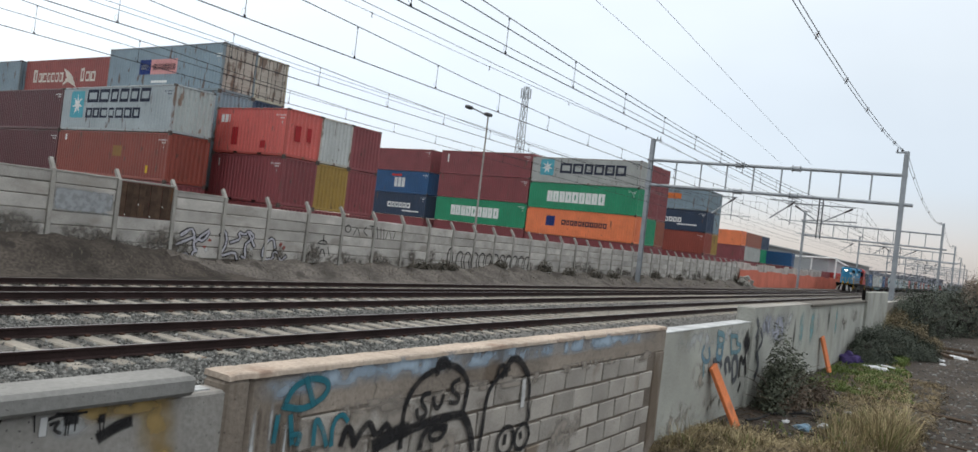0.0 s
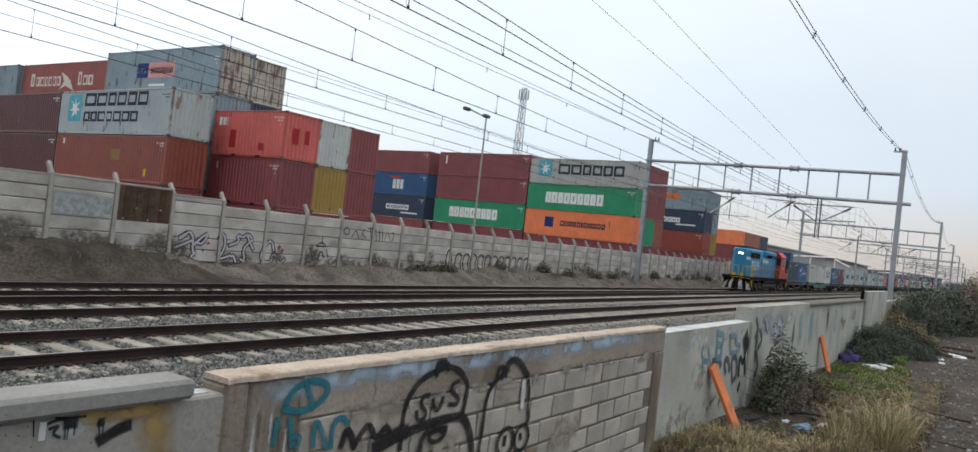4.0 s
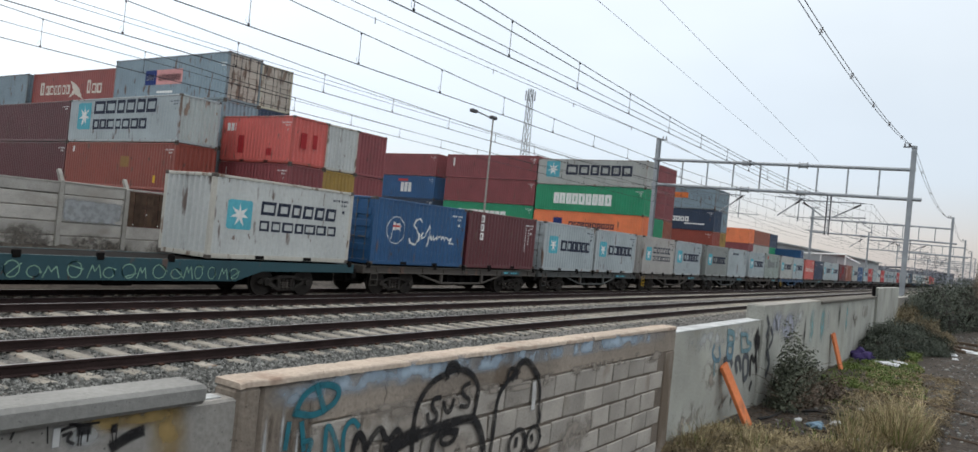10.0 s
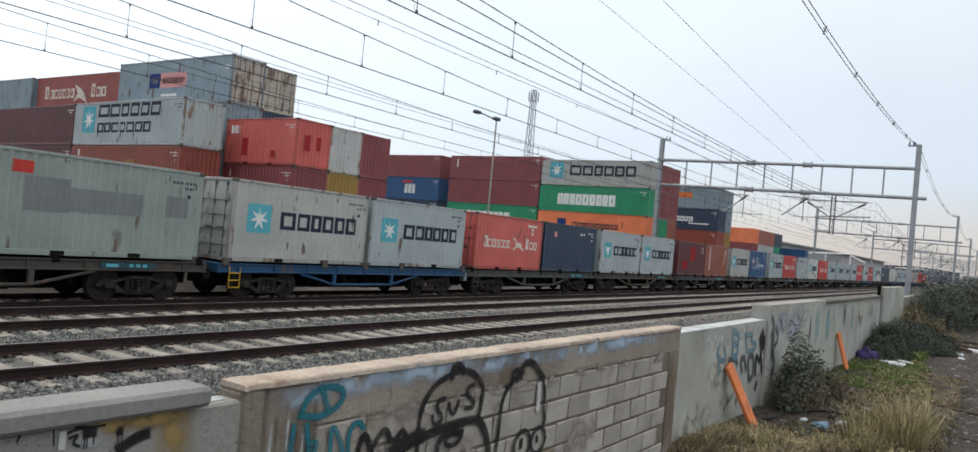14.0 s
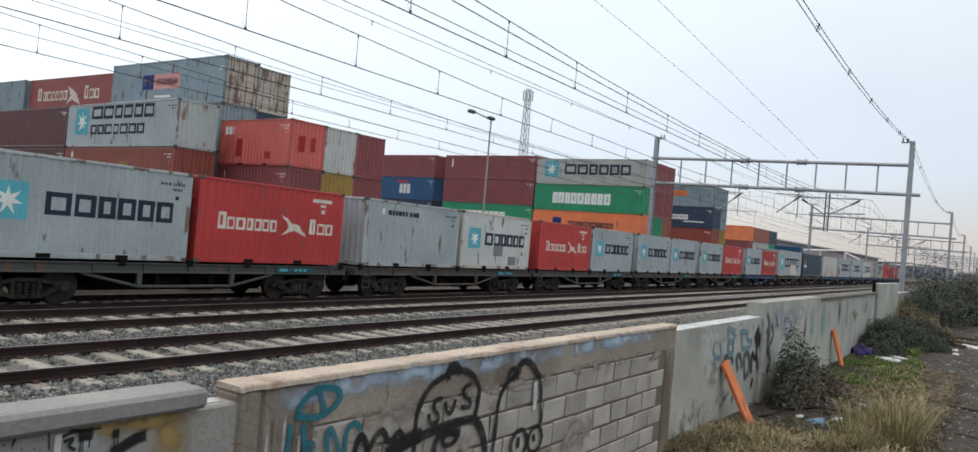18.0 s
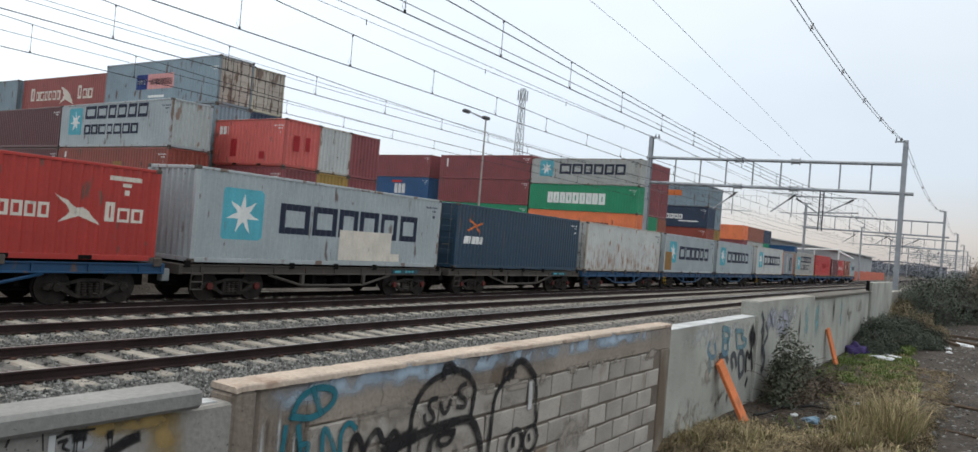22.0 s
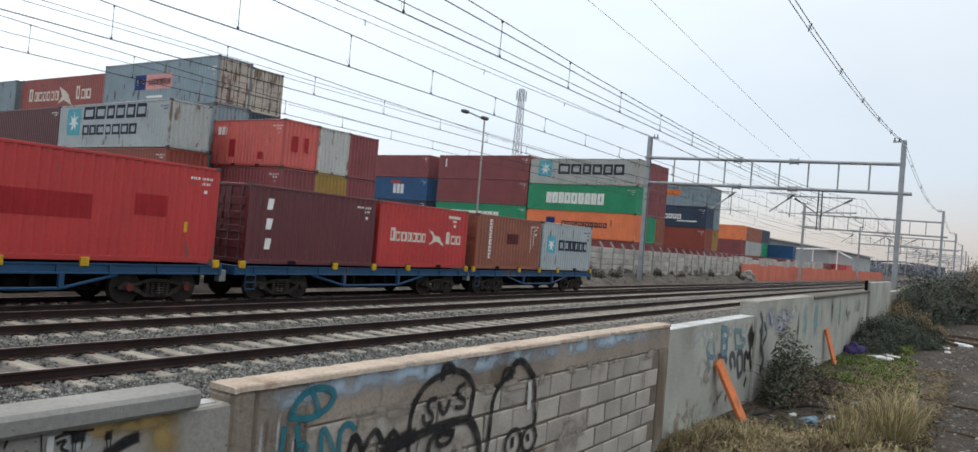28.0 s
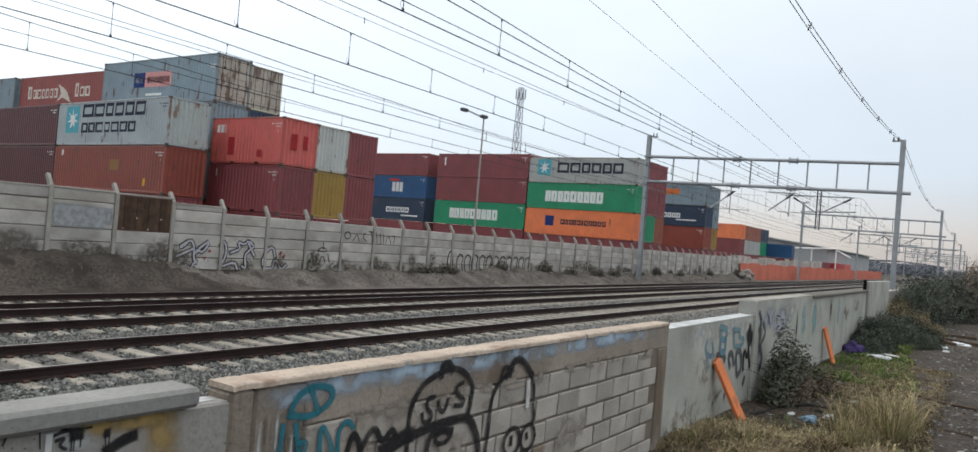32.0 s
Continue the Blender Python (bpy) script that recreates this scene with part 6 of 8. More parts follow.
for r in range(7):
    z = 0.972 - 0.2 * r
    x = 3.03 if r % 2 == 0 else 3.23
    if r % 2:
        part("block", HALF_MESH, BLOCK, low, m=Matrix.Translation((3.03, W0, z)))
    while x + 0.4 < 8.47:
        part("block", random.choice(BLOCK_MESH), BLOCK, low, m=Matrix.Translation((x, W0, z)))
        x += 0.4
part("concrete_section", Geo().cbox((8.74, W0 + 0.03, -0.3), (12.86, W0 + 0.26, 1.365), 0.012), CONC_PALE, low, "grey concrete section with sprayed tags")
part("top_edge", Geo().box((8.76, W0 + 0.028, 1.362), (12.84, W0 + 0.25, 1.372)), SPRAY["wash"], low, "whitewashed top edge")
part("concrete_section", Geo().cbox((12.86, W0 - 0.02, -0.3), (17.7, W0 + 0.28, 1.60), 0.012), CONC_PALE, low, "taller whitewashed concrete section")
part("top_edge", Geo().box((12.88, W0 - 0.022, 1.597), (17.68, W0 + 0.25, 1.607)), CONC, low, "weathered top edge")
part("concrete_section", Geo().cbox((17.7, W0, -0.3), (27.2, W0 + 0.26, 1.54), 0.012), CONC_PALE, low, "long pale concrete section")
part("coping_slab", Geo().cbox((17.7, W0 - 0.06, 1.54), (27.2, W0 + 0.32, 1.60), 0.012), CONC_DARK, low, "dark weathered coping")
part("corner_post", Geo().cbox((27.02, W0 + 0.0, 1.56), (27.18, W0 + 0.09, 1.92), 0.012), STEEL_DARK, low, "dark post on the coping")
part("concrete_section", Geo().cbox((27.2, W0 - 0.08, -0.3), (33.6, W0 + 0.10, 1.87), 0.015), CONC_PALE, low, "tall pale concrete end block")
part("concrete_section", Geo().cbox((33.6, W0, -0.3), (75.0, W0 + 0.26, 1.45), 0.012), CONC, low)


# ---- overhead line: portals, wires, droppers ----
DARK_POST = material("dark_lattice_steel", (0.07, 0.07, 0.078), 0.6, 0.3, 0.15, 2, 20, 0.1, 0.05)


def portal(x):
    p_ = thing("overhead_line_portal", "galvanised steel portal across the tracks with a ladder truss", "portal", pose(x, 0, 0), "portals over the tracks")
    yl, yr = 25.4, 5.45
    for y, z0, zt in ((yl, -0.75, 12.4), (yr, -0.05, 12.1)):
        g = Geo()
        for a, b in ((-0.2, -0.17), (0.17, 0.2)):
            g.cbox((a, y - 0.17, z0), (b, y + 0.17, zt), 0.006)
        g.box((-0.17, y - 0.012, z0), (0.17, y + 0.012, zt))
        part("mast", g, GALV, p_, "tall steel mast")
        part("mast_foot", Geo().cbox((-0.4, y - 0.4, z0 - 0.35), (0.4, y + 0.4, z0 + 0.25), 0.04), CONC, p_, "concrete mast footing")
        s_ = 1 if y < 9 else -1
        part("mast_arm", Geo().cbox((-0.06, min(y, y + s_ * 0.75), zt - 0.15), (0.06, max(y, y + s_ * 0.75), zt - 0.03), 0.01), GALV, p_)
        for d in (0.35, 0.65):
            part("insulator", Geo().rod((0, y + s_ * d, zt - 0.02), (0, y + s_ * d, zt + 0.22), 0.06, 8, 0.04), INSUL, p_)
    for zl, zr in ((8.35, 8.1), (10.55, 10.3)):
        part("beam", Geo().rod((0, yl + 0.3, zl), (0, yr - 0.75 if zl < 9 else yr - 0.2, zr), 0.14, 10), GALV, p_, "tubular truss beam")
        for y in (17.58, 13.14):
            z = zl + (zr - zl) * (yl - y) / (yl - yr)
            part("beam_joint", Geo().rod((0, y - 0.35, z), (0, y + 0.35, z), 0.21, 10), GALV, p_, "bolted beam joint")
            for d in (-0.3, 0.3):
                part("flange", Geo().rod((0, y + d - 0.03, z), (0, y + d + 0.03, z), 0.27, 12), GALV, p_)
    for i in range(8):
        y = 23.03 - 2.2 * i
        z = 8.35 - 0.25 * (yl - y) / (yl - yr)
        part("truss_post", Geo().rod((0, y, z), (0, y, z + 2.2), 0.065, 6), GALV, p_)
    # the hanging post between the tracks with its cross-arms
    for dy in (-0.14, 0.14):
        part("drop_post", Geo().cbox((-0.06, 11.0 + dy - 0.04, 5.0), (0.06, 11.0 + dy + 0.04, 8.12), 0.01), DARK_POST, p_, "dark hanging double post")
    for k in range(7):
        part("post_rung", Geo().box((-0.03, 10.86, 5.1 + k * 0.45), (0.03, 11.14, 5.16 + k * 0.45)), GALV, p_)
    part("cross_arm", Geo().tube([(0, 13.5, 7.63), (0, 8.5, 7.6)], 0.05, 6), GALV, p_)
    part("cross_arm", Geo().tube([(0, 12.3, 6.34), (0, 8.3, 6.5)], 0.05, 6), GALV, p_)
    part("cross_arm", Geo().tube([(0, 12.6, 5.27), (0, 11.0, 5.27)], 0.035, 6), GALV, p_)
    for a, b in (((12.9, 7.45), (11.15, 6.3)), ((8.7, 7.5), (10.85, 6.3))):
        part("strut", Geo().tube([(0, *a), (0, *b)], 0.06, 6), GALV, p_)
        m_ = ((a[0] + b[0]) / 2, (a[1] + b[1]) / 2)
        part("insulator", Geo().rod((0, a[0], a[1]), (0, (a[0] + m_[0]) / 2, (a[1] + m_[1]) / 2), 0.075, 8), INSUL, p_)
    for y, zz in ((Y_NEAR, 5.65), (7.9, 5.72)):
        part("steady_arm", Geo().tube([(0, y + 0.9, 6.4), (0, y + 0.5, 6.0), (0, y, zz + 0.02)], 0.022, 6), GALV, p_)
    # cantilevers of the two far tracks
    for y0, y1 in ((20.9, 18.4), (16.2, 14.0)):
        part("cantilever", Geo().tube([(0, y0 - 1.4, 6.29), (0, y0 - 3.3, 7.78)], 0.06, 6), GALV, p_)
        part("cantilever", Geo().tube([(0, y0 - 1.3, 7.82), (0, y0 - 3.4, 7.75)], 0.045, 6), GALV, p_)
        part("insulator", Geo().rod((0, y0 - 2.7, 7.3), (0, y0 - 3.2, 7.7), 0.075, 8), INSUL, p_)
        part("hanger", Geo().rod((0, y0 - 3.0, 5.9), (0, y0 - 3.0, 8.25), 0.04, 6), GALV, p_)
        part("steady_arm", Geo().tube([(0, y0 - 2.1, 6.26), (0, y0 - 4.6, 6.23)], 0.03, 6), GALV, p_)
    return p_


PORTALS = [-8.0, 64.8, 136.0, 206.0, 276.0, 346.0, 416.0]
for px in PORTALS:
    portal(px)


def sag(x, mid, rise):
    """Height of a wire that hangs from portal to portal."""
    for a, b in zip([-80] + PORTALS, PORTALS):
        if a <= x <= b:
            return mid + rise * (2 * (x - a) / (b - a) - 1) ** 2
    return mid + rise


def spans(k=12):
    return [a + (b - a) * i / k for a, b in zip([-80] + PORTALS, PORTALS) for i in range(k)]


def catenary(y, zc, zm, label, rise=0.28, first=9.0):
    c = thing("overhead_wire", label, "overhead wire", pose(0, y, 0), "overhead wires")
    part("contact_wire", Geo().tube([(-80, 0, zc), (150, 0, zc), (450, 0, zc)], 0.011, 5), WIRE, c, "dark contact wire")
    part("messenger_wire", Geo().tube([(x, 0, sag(x, zm, rise)) for x in spans()], 0.010, 5), WIRE, c, "sagging messenger wire")
    for i in range(-7, 46):
        x = first + 2.88 * i
        zt = sag(x, zm, rise)
        d = Geo().rod((x, 0, zc), (x, 0, zt), 0.006, 4)
        d.cbox((x - 0.02, -0.015, zc - 0.01), (x + 0.02, 0.015, zc + 0.05), 0.005)
        d.cbox((x - 0.015, -0.015, zt - 0.04), (x + 0.015, 0.015, zt + 0.015), 0.005)
        if x < 60:
            d.tube([(x - 0.03 + 0.045 * math.cos(a_), 0, zc + 0.10 + 0.06 * math.sin(a_)) for a_ in [k * math.pi / 4 for k in range(9)]], 0.003, 4)
        part("dropper", d, WIRE, c)
    return c


catenary(Y_TRAIN, 6.0, 6.35, "contact and messenger wire over the train's track", 1.5, 10.0)
catenary(Y_MID, 5.72, 6.0, "contact and messenger wire over the middle track", 1.5)
catenary(Y_NEAR, 5.62, 5.97, "contact and messenger wire over the near track", 1.55)
catenary(7.9, 5.69, 6.08, "contact and messenger wire close to the wall", 1.5, 9.3)


def cable(y, zs, r, label, n=1, sep=0.0, marks=()):
    """zs: (height at the portals, height at mid-span)."""
    c = thing("feeder_cable", label, "cable", pose(0, y, 0), "feeder cables")
    za, zb = zs
    for q in range(n):
        off = sep * (q - (n - 1) / 2)
        part("wire", Geo().tube([(x, off, sag(x, zb, za - zb) + sep * 0.4 * q) for x in spans()], r, 5), WIRE, c)
    for x in marks:
        z = sag(x, zb, za - zb) + sep * 0.2
        for a_ in (45, 135):
            ca, sa = math.cos(radians(a_)), math.sin(radians(a_))
            part("spacer", Geo().rod((x - 0.13 * ca, -0.1 * ca, z - 0.15 * sa), (x + 0.13 * ca, 0.1 * ca, z + 0.15 * sa), 0.02, 5), INSUL, c, "arm of a wire spacer")
    return c


cable(5.5, (11.9, 10.4), 0.016, "pair of sagging feeder wires with spacers", 2, 0.24, (22, 28, 35, 42, 49, 56, 62, 74, 86, 98, 110))
cable(24.3, (11.95, 11.55), 0.009, "bundle of thin feeder wires along the far masts", 4, 0.20, (26, 36, 46, 56))
cable(7.9, (6.95, 5.98), 0.011, "dark wire beside the near contact line")
cable(7.95, (5.95, 5.85), 0.008, "thin wire beside the near contact line")
cable(11.6, (7.1, 6.88), 0.008, "thin wire above the near track")
cable(21.2, (7.5, 7.35), 0.009, "thin wire beyond the train's track")
cable(21.2, (7.65, 7.5), 0.009, "thin wire beyond the train's track")
cable(20.8, (6.5, 6.36), 0.008, "thin wire beside the train's contact line")


def stay(y, za, zb):
    c = thing("overhead_stay", "thin straight wire running down to the portal beam", "cable", pose(0, y, 0), "feeder cables")
    part("wire", Geo().tube([(-40, 0, za + (za - zb) * 40 / 64.8), (20, 0, za + (zb - za) * 20 / 64.8), (64.8, 0, zb)], 0.009, 5), WIRE, c)


stay(14.32, 13.67, 10.74)
stay(11.94, 13.9, 10.67)


# ---- lamp post and radio tower in the yard ----
LAMP_HEAD = material("weathered_lamp_housing", (0.10, 0.10, 0.105), 0.6, 0.2, 0.15, 4, 20, 0.1, 0.05)
lamp = thing("yard_lamp", "tall galvanised lamp post with two floodlight heads", "lamp post", pose(42.3, 28.2, 0.35))
part("pole", Geo().rod((0, 0, 0), (0, 0, 9.75), 0.08, 10, 0.05), POST, lamp)
part("arm", Geo().tube([(0, 0, 9.7), (-0.75, 0.75, 10.05)], 0.05, 6), GALV, lamp)
for dx, dy, dz in ((0, 0, 9.75), (-0.95, 0.95, 10.05)):
    part("lamp_head", Geo().cbox((dx - 0.32, dy - 0.16, dz - 0.08), (dx + 0.32, dy + 0.16, dz + 0.14), 0.06), LAMP_HEAD, lamp, "dark floodlight head")

tower = thing("radio_tower", "slender grey lattice radio mast with antennas", "radio mast", pose(131, 79, 0.3))
H_T = 32.0
TW = lambda z: 1.0 - 0.62 * z / H_T
lat = Geo()
for sx, sy in ((-1, -1), (1, -1), (1, 1), (-1, 1)):
    part("leg", Geo().rod((sx * TW(0), sy * TW(0), 0), (sx * TW(H_T), sy * TW(H_T), H_T), 0.075, 6), GALV, tower)
for i in range(16):
    z, z2 = i * 2.0, (i + 1) * 2.0
    a, b = TW(z), TW(z2)
    for (sx, sy), (tx, ty) in (((-1, -1), (1, -1)), ((1, -1), (1, 1)), ((1, 1), (-1, 1)), ((-1, 1), (-1, -1))):
        lat.rod((sx * a, sy * a, z), (tx * b, ty * b, z2), 0.05, 4)
        lat.rod((sx * b, sy * b, z2), (tx * b, ty * b, z2), 0.045, 4)
part("bracing", lat, GALV, tower, "crossed lattice bracing")
for a_ in range(6):
    ca, sa = math.cos(a_ * math.pi / 3), math.sin(a_ * math.pi / 3)
    part("antenna", Geo().cbox((ca * 0.9 - 0.1, sa * 0.9 - 0.1, H_T - 2.3), (ca * 0.9 + 0.1, sa * 0.9 + 0.1, H_T - 0.3), 0.03), GALV, tower, "panel antenna")


# ---- sprayed graffiti: flat strokes just proud of the walls ----
def oval(cx, cz, rx, rz, n=12):
    return [(cx + rx * math.cos(2 * math.pi * k / n), cz + rz * math.sin(2 * math.pi * k / n)) for k in range(n + 1)]


HAT_FACE = [
    ("black", 0.045, [(3.92, 0.87), (3.91, 1.01), (3.92, 1.13), (3.98, 1.23), (4.08, 1.3), (4.2, 1.33), (4.33, 1.36), (4.47, 1.33), (4.57, 1.27), (4.63, 1.19), (4.62, 1.09), (4.6, 1.02)]),
    ("black", 0.07, [(3.72, 0.92), (3.9, 0.95), (4.09, 0.98), (4.3, 0.99), (4.52, 0.99), (4.62, 0.97), (4.7, 0.88), (4.75, 0.78), (4.77, 0.71)]),
    ("black", 0.045, [(4.23, 1.31), (4.22, 1.37), (4.26, 1.4), (4.33, 1.39), (4.36, 1.34)]),
    ("black", 0.05, [(4.13, 0.83), (4.14, 0.91), (4.23, 0.95), (4.4, 0.92)]),
    ("black", 0.035, oval(4.30, 0.89, 0.085, 0.04)),
    ("black", 0.1, [(3.68, 0.92), (3.84, 0.97), (3.93, 0.97)]),
]
HAT_WORD = [
    ("black", 0.035, [(4.17, 1.18), (4.1, 1.18), (4.09, 1.12), (4.16, 1.07), (4.15, 1.03), (4.07, 1.02), (4.05, 1.08)]),
    ("black", 0.035, [(4.22, 1.14), (4.24, 1.08), (4.3, 1.06), (4.33, 1.14)]),
    ("black", 0.035, [(4.5, 1.24), (4.43, 1.23), (4.42, 1.17), (4.52, 1.13), (4.52, 1.07), (4.42, 1.09)]),
    ("black", 0.045, [(3.36, 0.98), (3.38, 1.05), (3.4, 1.07), (3.44, 1.03), (3.47, 0.96)]),
    ("black", 0.045, [(3.47, 0.96), (3.53, 1.04), (3.59, 1.08), (3.66, 0.96), (3.75, 1.05), (3.8, 0.97)]),
]
ROUND_FACE = [
    ("black", 0.045, [(4.87, 0.69), (4.89, 0.85), (4.89, 1.03), (4.93, 1.14), (5.06, 1.22), (5.18, 1.26)]),
    ("black", 0.035, [(5.01, 1.19), (5.03, 1.29), (5.12, 1.29), (5.15, 1.22)]),
    ("black", 0.06, [(5.09, 1.22), (5.17, 1.32), (5.26, 1.34), (5.37, 1.29), (5.49, 1.19)]),
    ("black", 0.04, [(5.49, 1.19), (5.55, 1.07), (5.54, 0.94), (5.59, 0.84), (5.55, 0.79)]),
    ("black", 0.045, oval(5.245, 0.69, 0.125, 0.11)),
    ("black", 0.04, oval(5.495, 0.685, 0.115, 0.105)),
    ("black", 0.05, [(5.24, 0.72), (5.24, 0.68)]),
    ("black", 0.04, [(5.48, 0.71), (5.49, 0.68)]),
    ("white", 0.06, [(5.44, 1.13), (5.45, 1.04), (5.45, 0.95)]),
]
TEAL_TAG = [
    ("teal", 0.04, [(2.89, 1.25), (2.93, 1.34), (3.02, 1.38), (3.13, 1.38), (3.21, 1.34), (3.19, 1.28), (3.11, 1.24), (3.01, 1.22), (2.9, 1.25)]),
    ("teal", 0.04, [(3.03, 1.38), (3.07, 1.3), (3.1, 1.24)]),
    ("teal", 0.035, [(2.85, 1.2), (2.84, 1.08)]),
    ("teal", 0.035, [(2.94, 1.19), (2.97, 1.05)]),
    ("teal", 0.035, [(2.96, 1.09), (3.03, 1.09), (3.01, 1.04)]),
    ("teal", 0.035, [(3.13, 1.02), (3.12, 1.17), (3.18, 1.11), (3.23, 1.0)]),
    ("teal", 0.035, [(3.39, 1.11), (3.35, 1.15), (3.3, 1.14), (3.27, 1.08), (3.28, 0.99)]),
]
NEAR_MARKS = [
    ("black", 0.014, [(1.67, 1.35), (1.7, 1.36), (1.74, 1.36)]),
    ("black", 0.01, [(1.7, 1.37), (1.77, 1.36), (1.82, 1.36)]),
    ("black", 0.014, [(1.68, 1.33), (1.72, 1.34), (1.69, 1.31), (1.72, 1.29)]),
    ("black", 0.045, [(1.75, 1.34), (1.77, 1.34)]),
    ("black", 0.007, [(1.74, 1.34), (1.74, 1.28)]),
    ("black", 0.007, [(1.75, 1.33), (1.75, 1.28)]),
    ("black", 0.007, [(1.78, 1.33), (1.78, 1.29)]),
    ("black", 0.03, [(1.89, 1.33), (1.89, 1.32)]),
    ("black", 0.006, [(1.88, 1.32), (1.89, 1.26)]),
    ("black", 0.006, [(1.9, 1.32), (1.9, 1.27)]),
    ("white", 0.03, [(1.65, 1.35), (1.65, 1.3)]),
    ("black", 0.01, [(1.49, 1.38), (1.48, 1.35)]),
    ("black", 0.05, [(1.9, 1.25), (1.96, 1.28), (2.01, 1.29)]),
    ("black", 0.006, [(1.61, 1.41), (1.62, 1.31)]),
]
MID_BLUE = [
    ("blue", 0.07, [(10.4, 1.11), (10.32, 1.01), (10.52, 0.89), (10.75, 0.9), (10.65, 1.07)]),
    ("faded", 0.06, [(10.47, 0.87), (10.51, 0.72)]),
    ("faded", 0.09, [(11.01, 1.27), (11.03, 1.1), (11.32, 1.07), (11.34, 1.23), (11.01, 1.27)]),
    ("blue", 0.1, [(11.04, 1.07), (11.05, 0.91), (11.31, 0.89), (11.3, 1.04)]),
    ("faded", 0.07, [(11.69, 1.2), (11.8, 0.95)]),
    ("faded", 0.07, [(11.69, 1.2), (12.12, 1.17), (12.01, 1.07), (12.39, 1.01), (12.2, 0.92), (11.83, 0.94)]),
]
MID_DARK = [
    ("slate", 0.1, [(10.94, 0.87), (11.24, 0.89), (11.34, 0.79)]),
    ("slate", 0.1, [(11.64, 0.66), (11.49, 0.84), (11.72, 0.86), (11.84, 0.68)]),
    ("slate", 0.1, [(12.06, 0.51), (11.89, 0.85), (12.22, 0.86), (12.31, 0.54), (12.11, 0.48)]),
    ("black", 0.1, [(12.42, 0.55), (12.36, 0.87), (12.65, 0.68), (12.66, 0.88), (12.81, 0.55)]),
    ("black", 0.1, [(12.98, 0.51), (12.92, 0.84), (13.09, 0.67), (13.19, 0.49)]),
    ("black", 0.3, [(12.65, 1.07), (12.7, 1.01)]),
    ("black", 0.1, [(12.55, 0.38), (12.49, 0.31)]),
    ("black", 0.08, [(12.85, 1.07), (12.87, 0.87)]),
]
TALL_MARKS = [
    ("slate", 0.1, [(13.03, 1.4), (13.2, 1.26), (13.07, 1.12)]),
    ("slate", 0.09, [(13.35, 1.21), (13.58, 1.05), (13.35, 0.92)]),
    ("slate", 0.13, [(13.25, 0.82), (13.45, 0.62), (13.28, 0.47)]),
    ("slate", 0.07, [(13.61, 1.36), (13.8, 1.19)]),
]
YARD_SILVER_A = [
    ("silver", 0.1, [(18.54, 0.02), (18.84, 0.27), (18.96, -0.05), (19.3, 0.17), (19.61, -0.05), (19.7, 0.23), (19.9, 0.23), (19.68, 0.38), (19.69, 0.88), (19.48, 1.17), (19.17, 0.86), (18.98, 0.81), (19.27, 1.01)]),
    ("silver", 0.1, [(18.88, 0.46), (19.64, 0.78)]),
    ("silver", 0.1, [(19.77, 0.63), (20.01, 0.89), (20.43, 1.16), (20.12, 0.64), (19.82, 0.73)]),
]
YARD_SILVER_B = [
    ("silver", 0.1, [(20.94, 0.97), (21.14, 1.19), (21.29, 0.62), (20.95, 0.04), (21.71, 0.31), (21.87, -0.0)]),
    ("silver", 0.1, [(21.48, 0.68), (21.98, 0.85), (21.78, 1.16), (22.16, 1.02), (22.33, 1.24), (22.7, 0.98), (22.45, 0.81), (22.2, 0.59), (22.34, 0.0), (22.12, 0.11)]),
    ("silver", 0.1, [(22.35, 1.13), (22.71, 0.6)]),
    ("silver", 0.1, [(23.9, 0.57), (23.75, 1.01), (23.41, 0.84), (23.16, 0.28), (23.43, 0.01), (23.85, 0.07), (23.82, 0.35), (24.03, 0.41), (24.3, -0.04), (24.57, 0.19)]),
]

# rows of thin letters, a small scrawl and a row of bubble letters on the yard wall
YARD_THIN = [
    ("black", 0.05, oval(28.45, 1.74, 0.2, 0.18)), ("black", 0.05, [(28.86, 1.45), (29.12, 1.89), (29.34, 1.47)]),
    ("black", 0.05, [(29.76, 1.92), (29.55, 1.69), (29.9, 1.49)]), ("black", 0.05, [(30.17, 2.0), (30.32, 1.45)]), ("black", 0.05, [(30.0, 2.0), (30.45, 1.98)]),
    ("black", 0.05, [(30.59, 1.97), (30.72, 1.41)]), ("black", 0.05, [(30.9, 1.94), (31.0, 1.42)]), ("black", 0.05, [(31.15, 1.93), (31.22, 1.42)]),
    ("black", 0.05, [(31.38, 1.43), (31.55, 1.96), (31.82, 1.45)]), ("black", 0.05, [(31.92, 1.85), (32.1, 1.88), (32.08, 1.6), (31.98, 1.45)]),
    ("black", 0.05, [(26.84, 1.32), (26.86, 1.0)]), ("black", 0.06, [(26.5, 0.9), (26.66, 1.06), (27.0, 1.06), (27.15, 0.88), (26.5, 0.9)]),
    ("black", 0.06, [(26.1, 0.74), (26.34, 0.34), (26.6, 0.72)]), ("black", 0.06, [(26.66, 0.34), (26.85, 0.74), (27.05, 0.36)]), ("black", 0.06, [(27.2, 0.74), (27.35, 0.36)]),
]
YARD_BUBBLE = [("black", 0.11, oval(37.4, 0.62, 0.28, 0.6))]
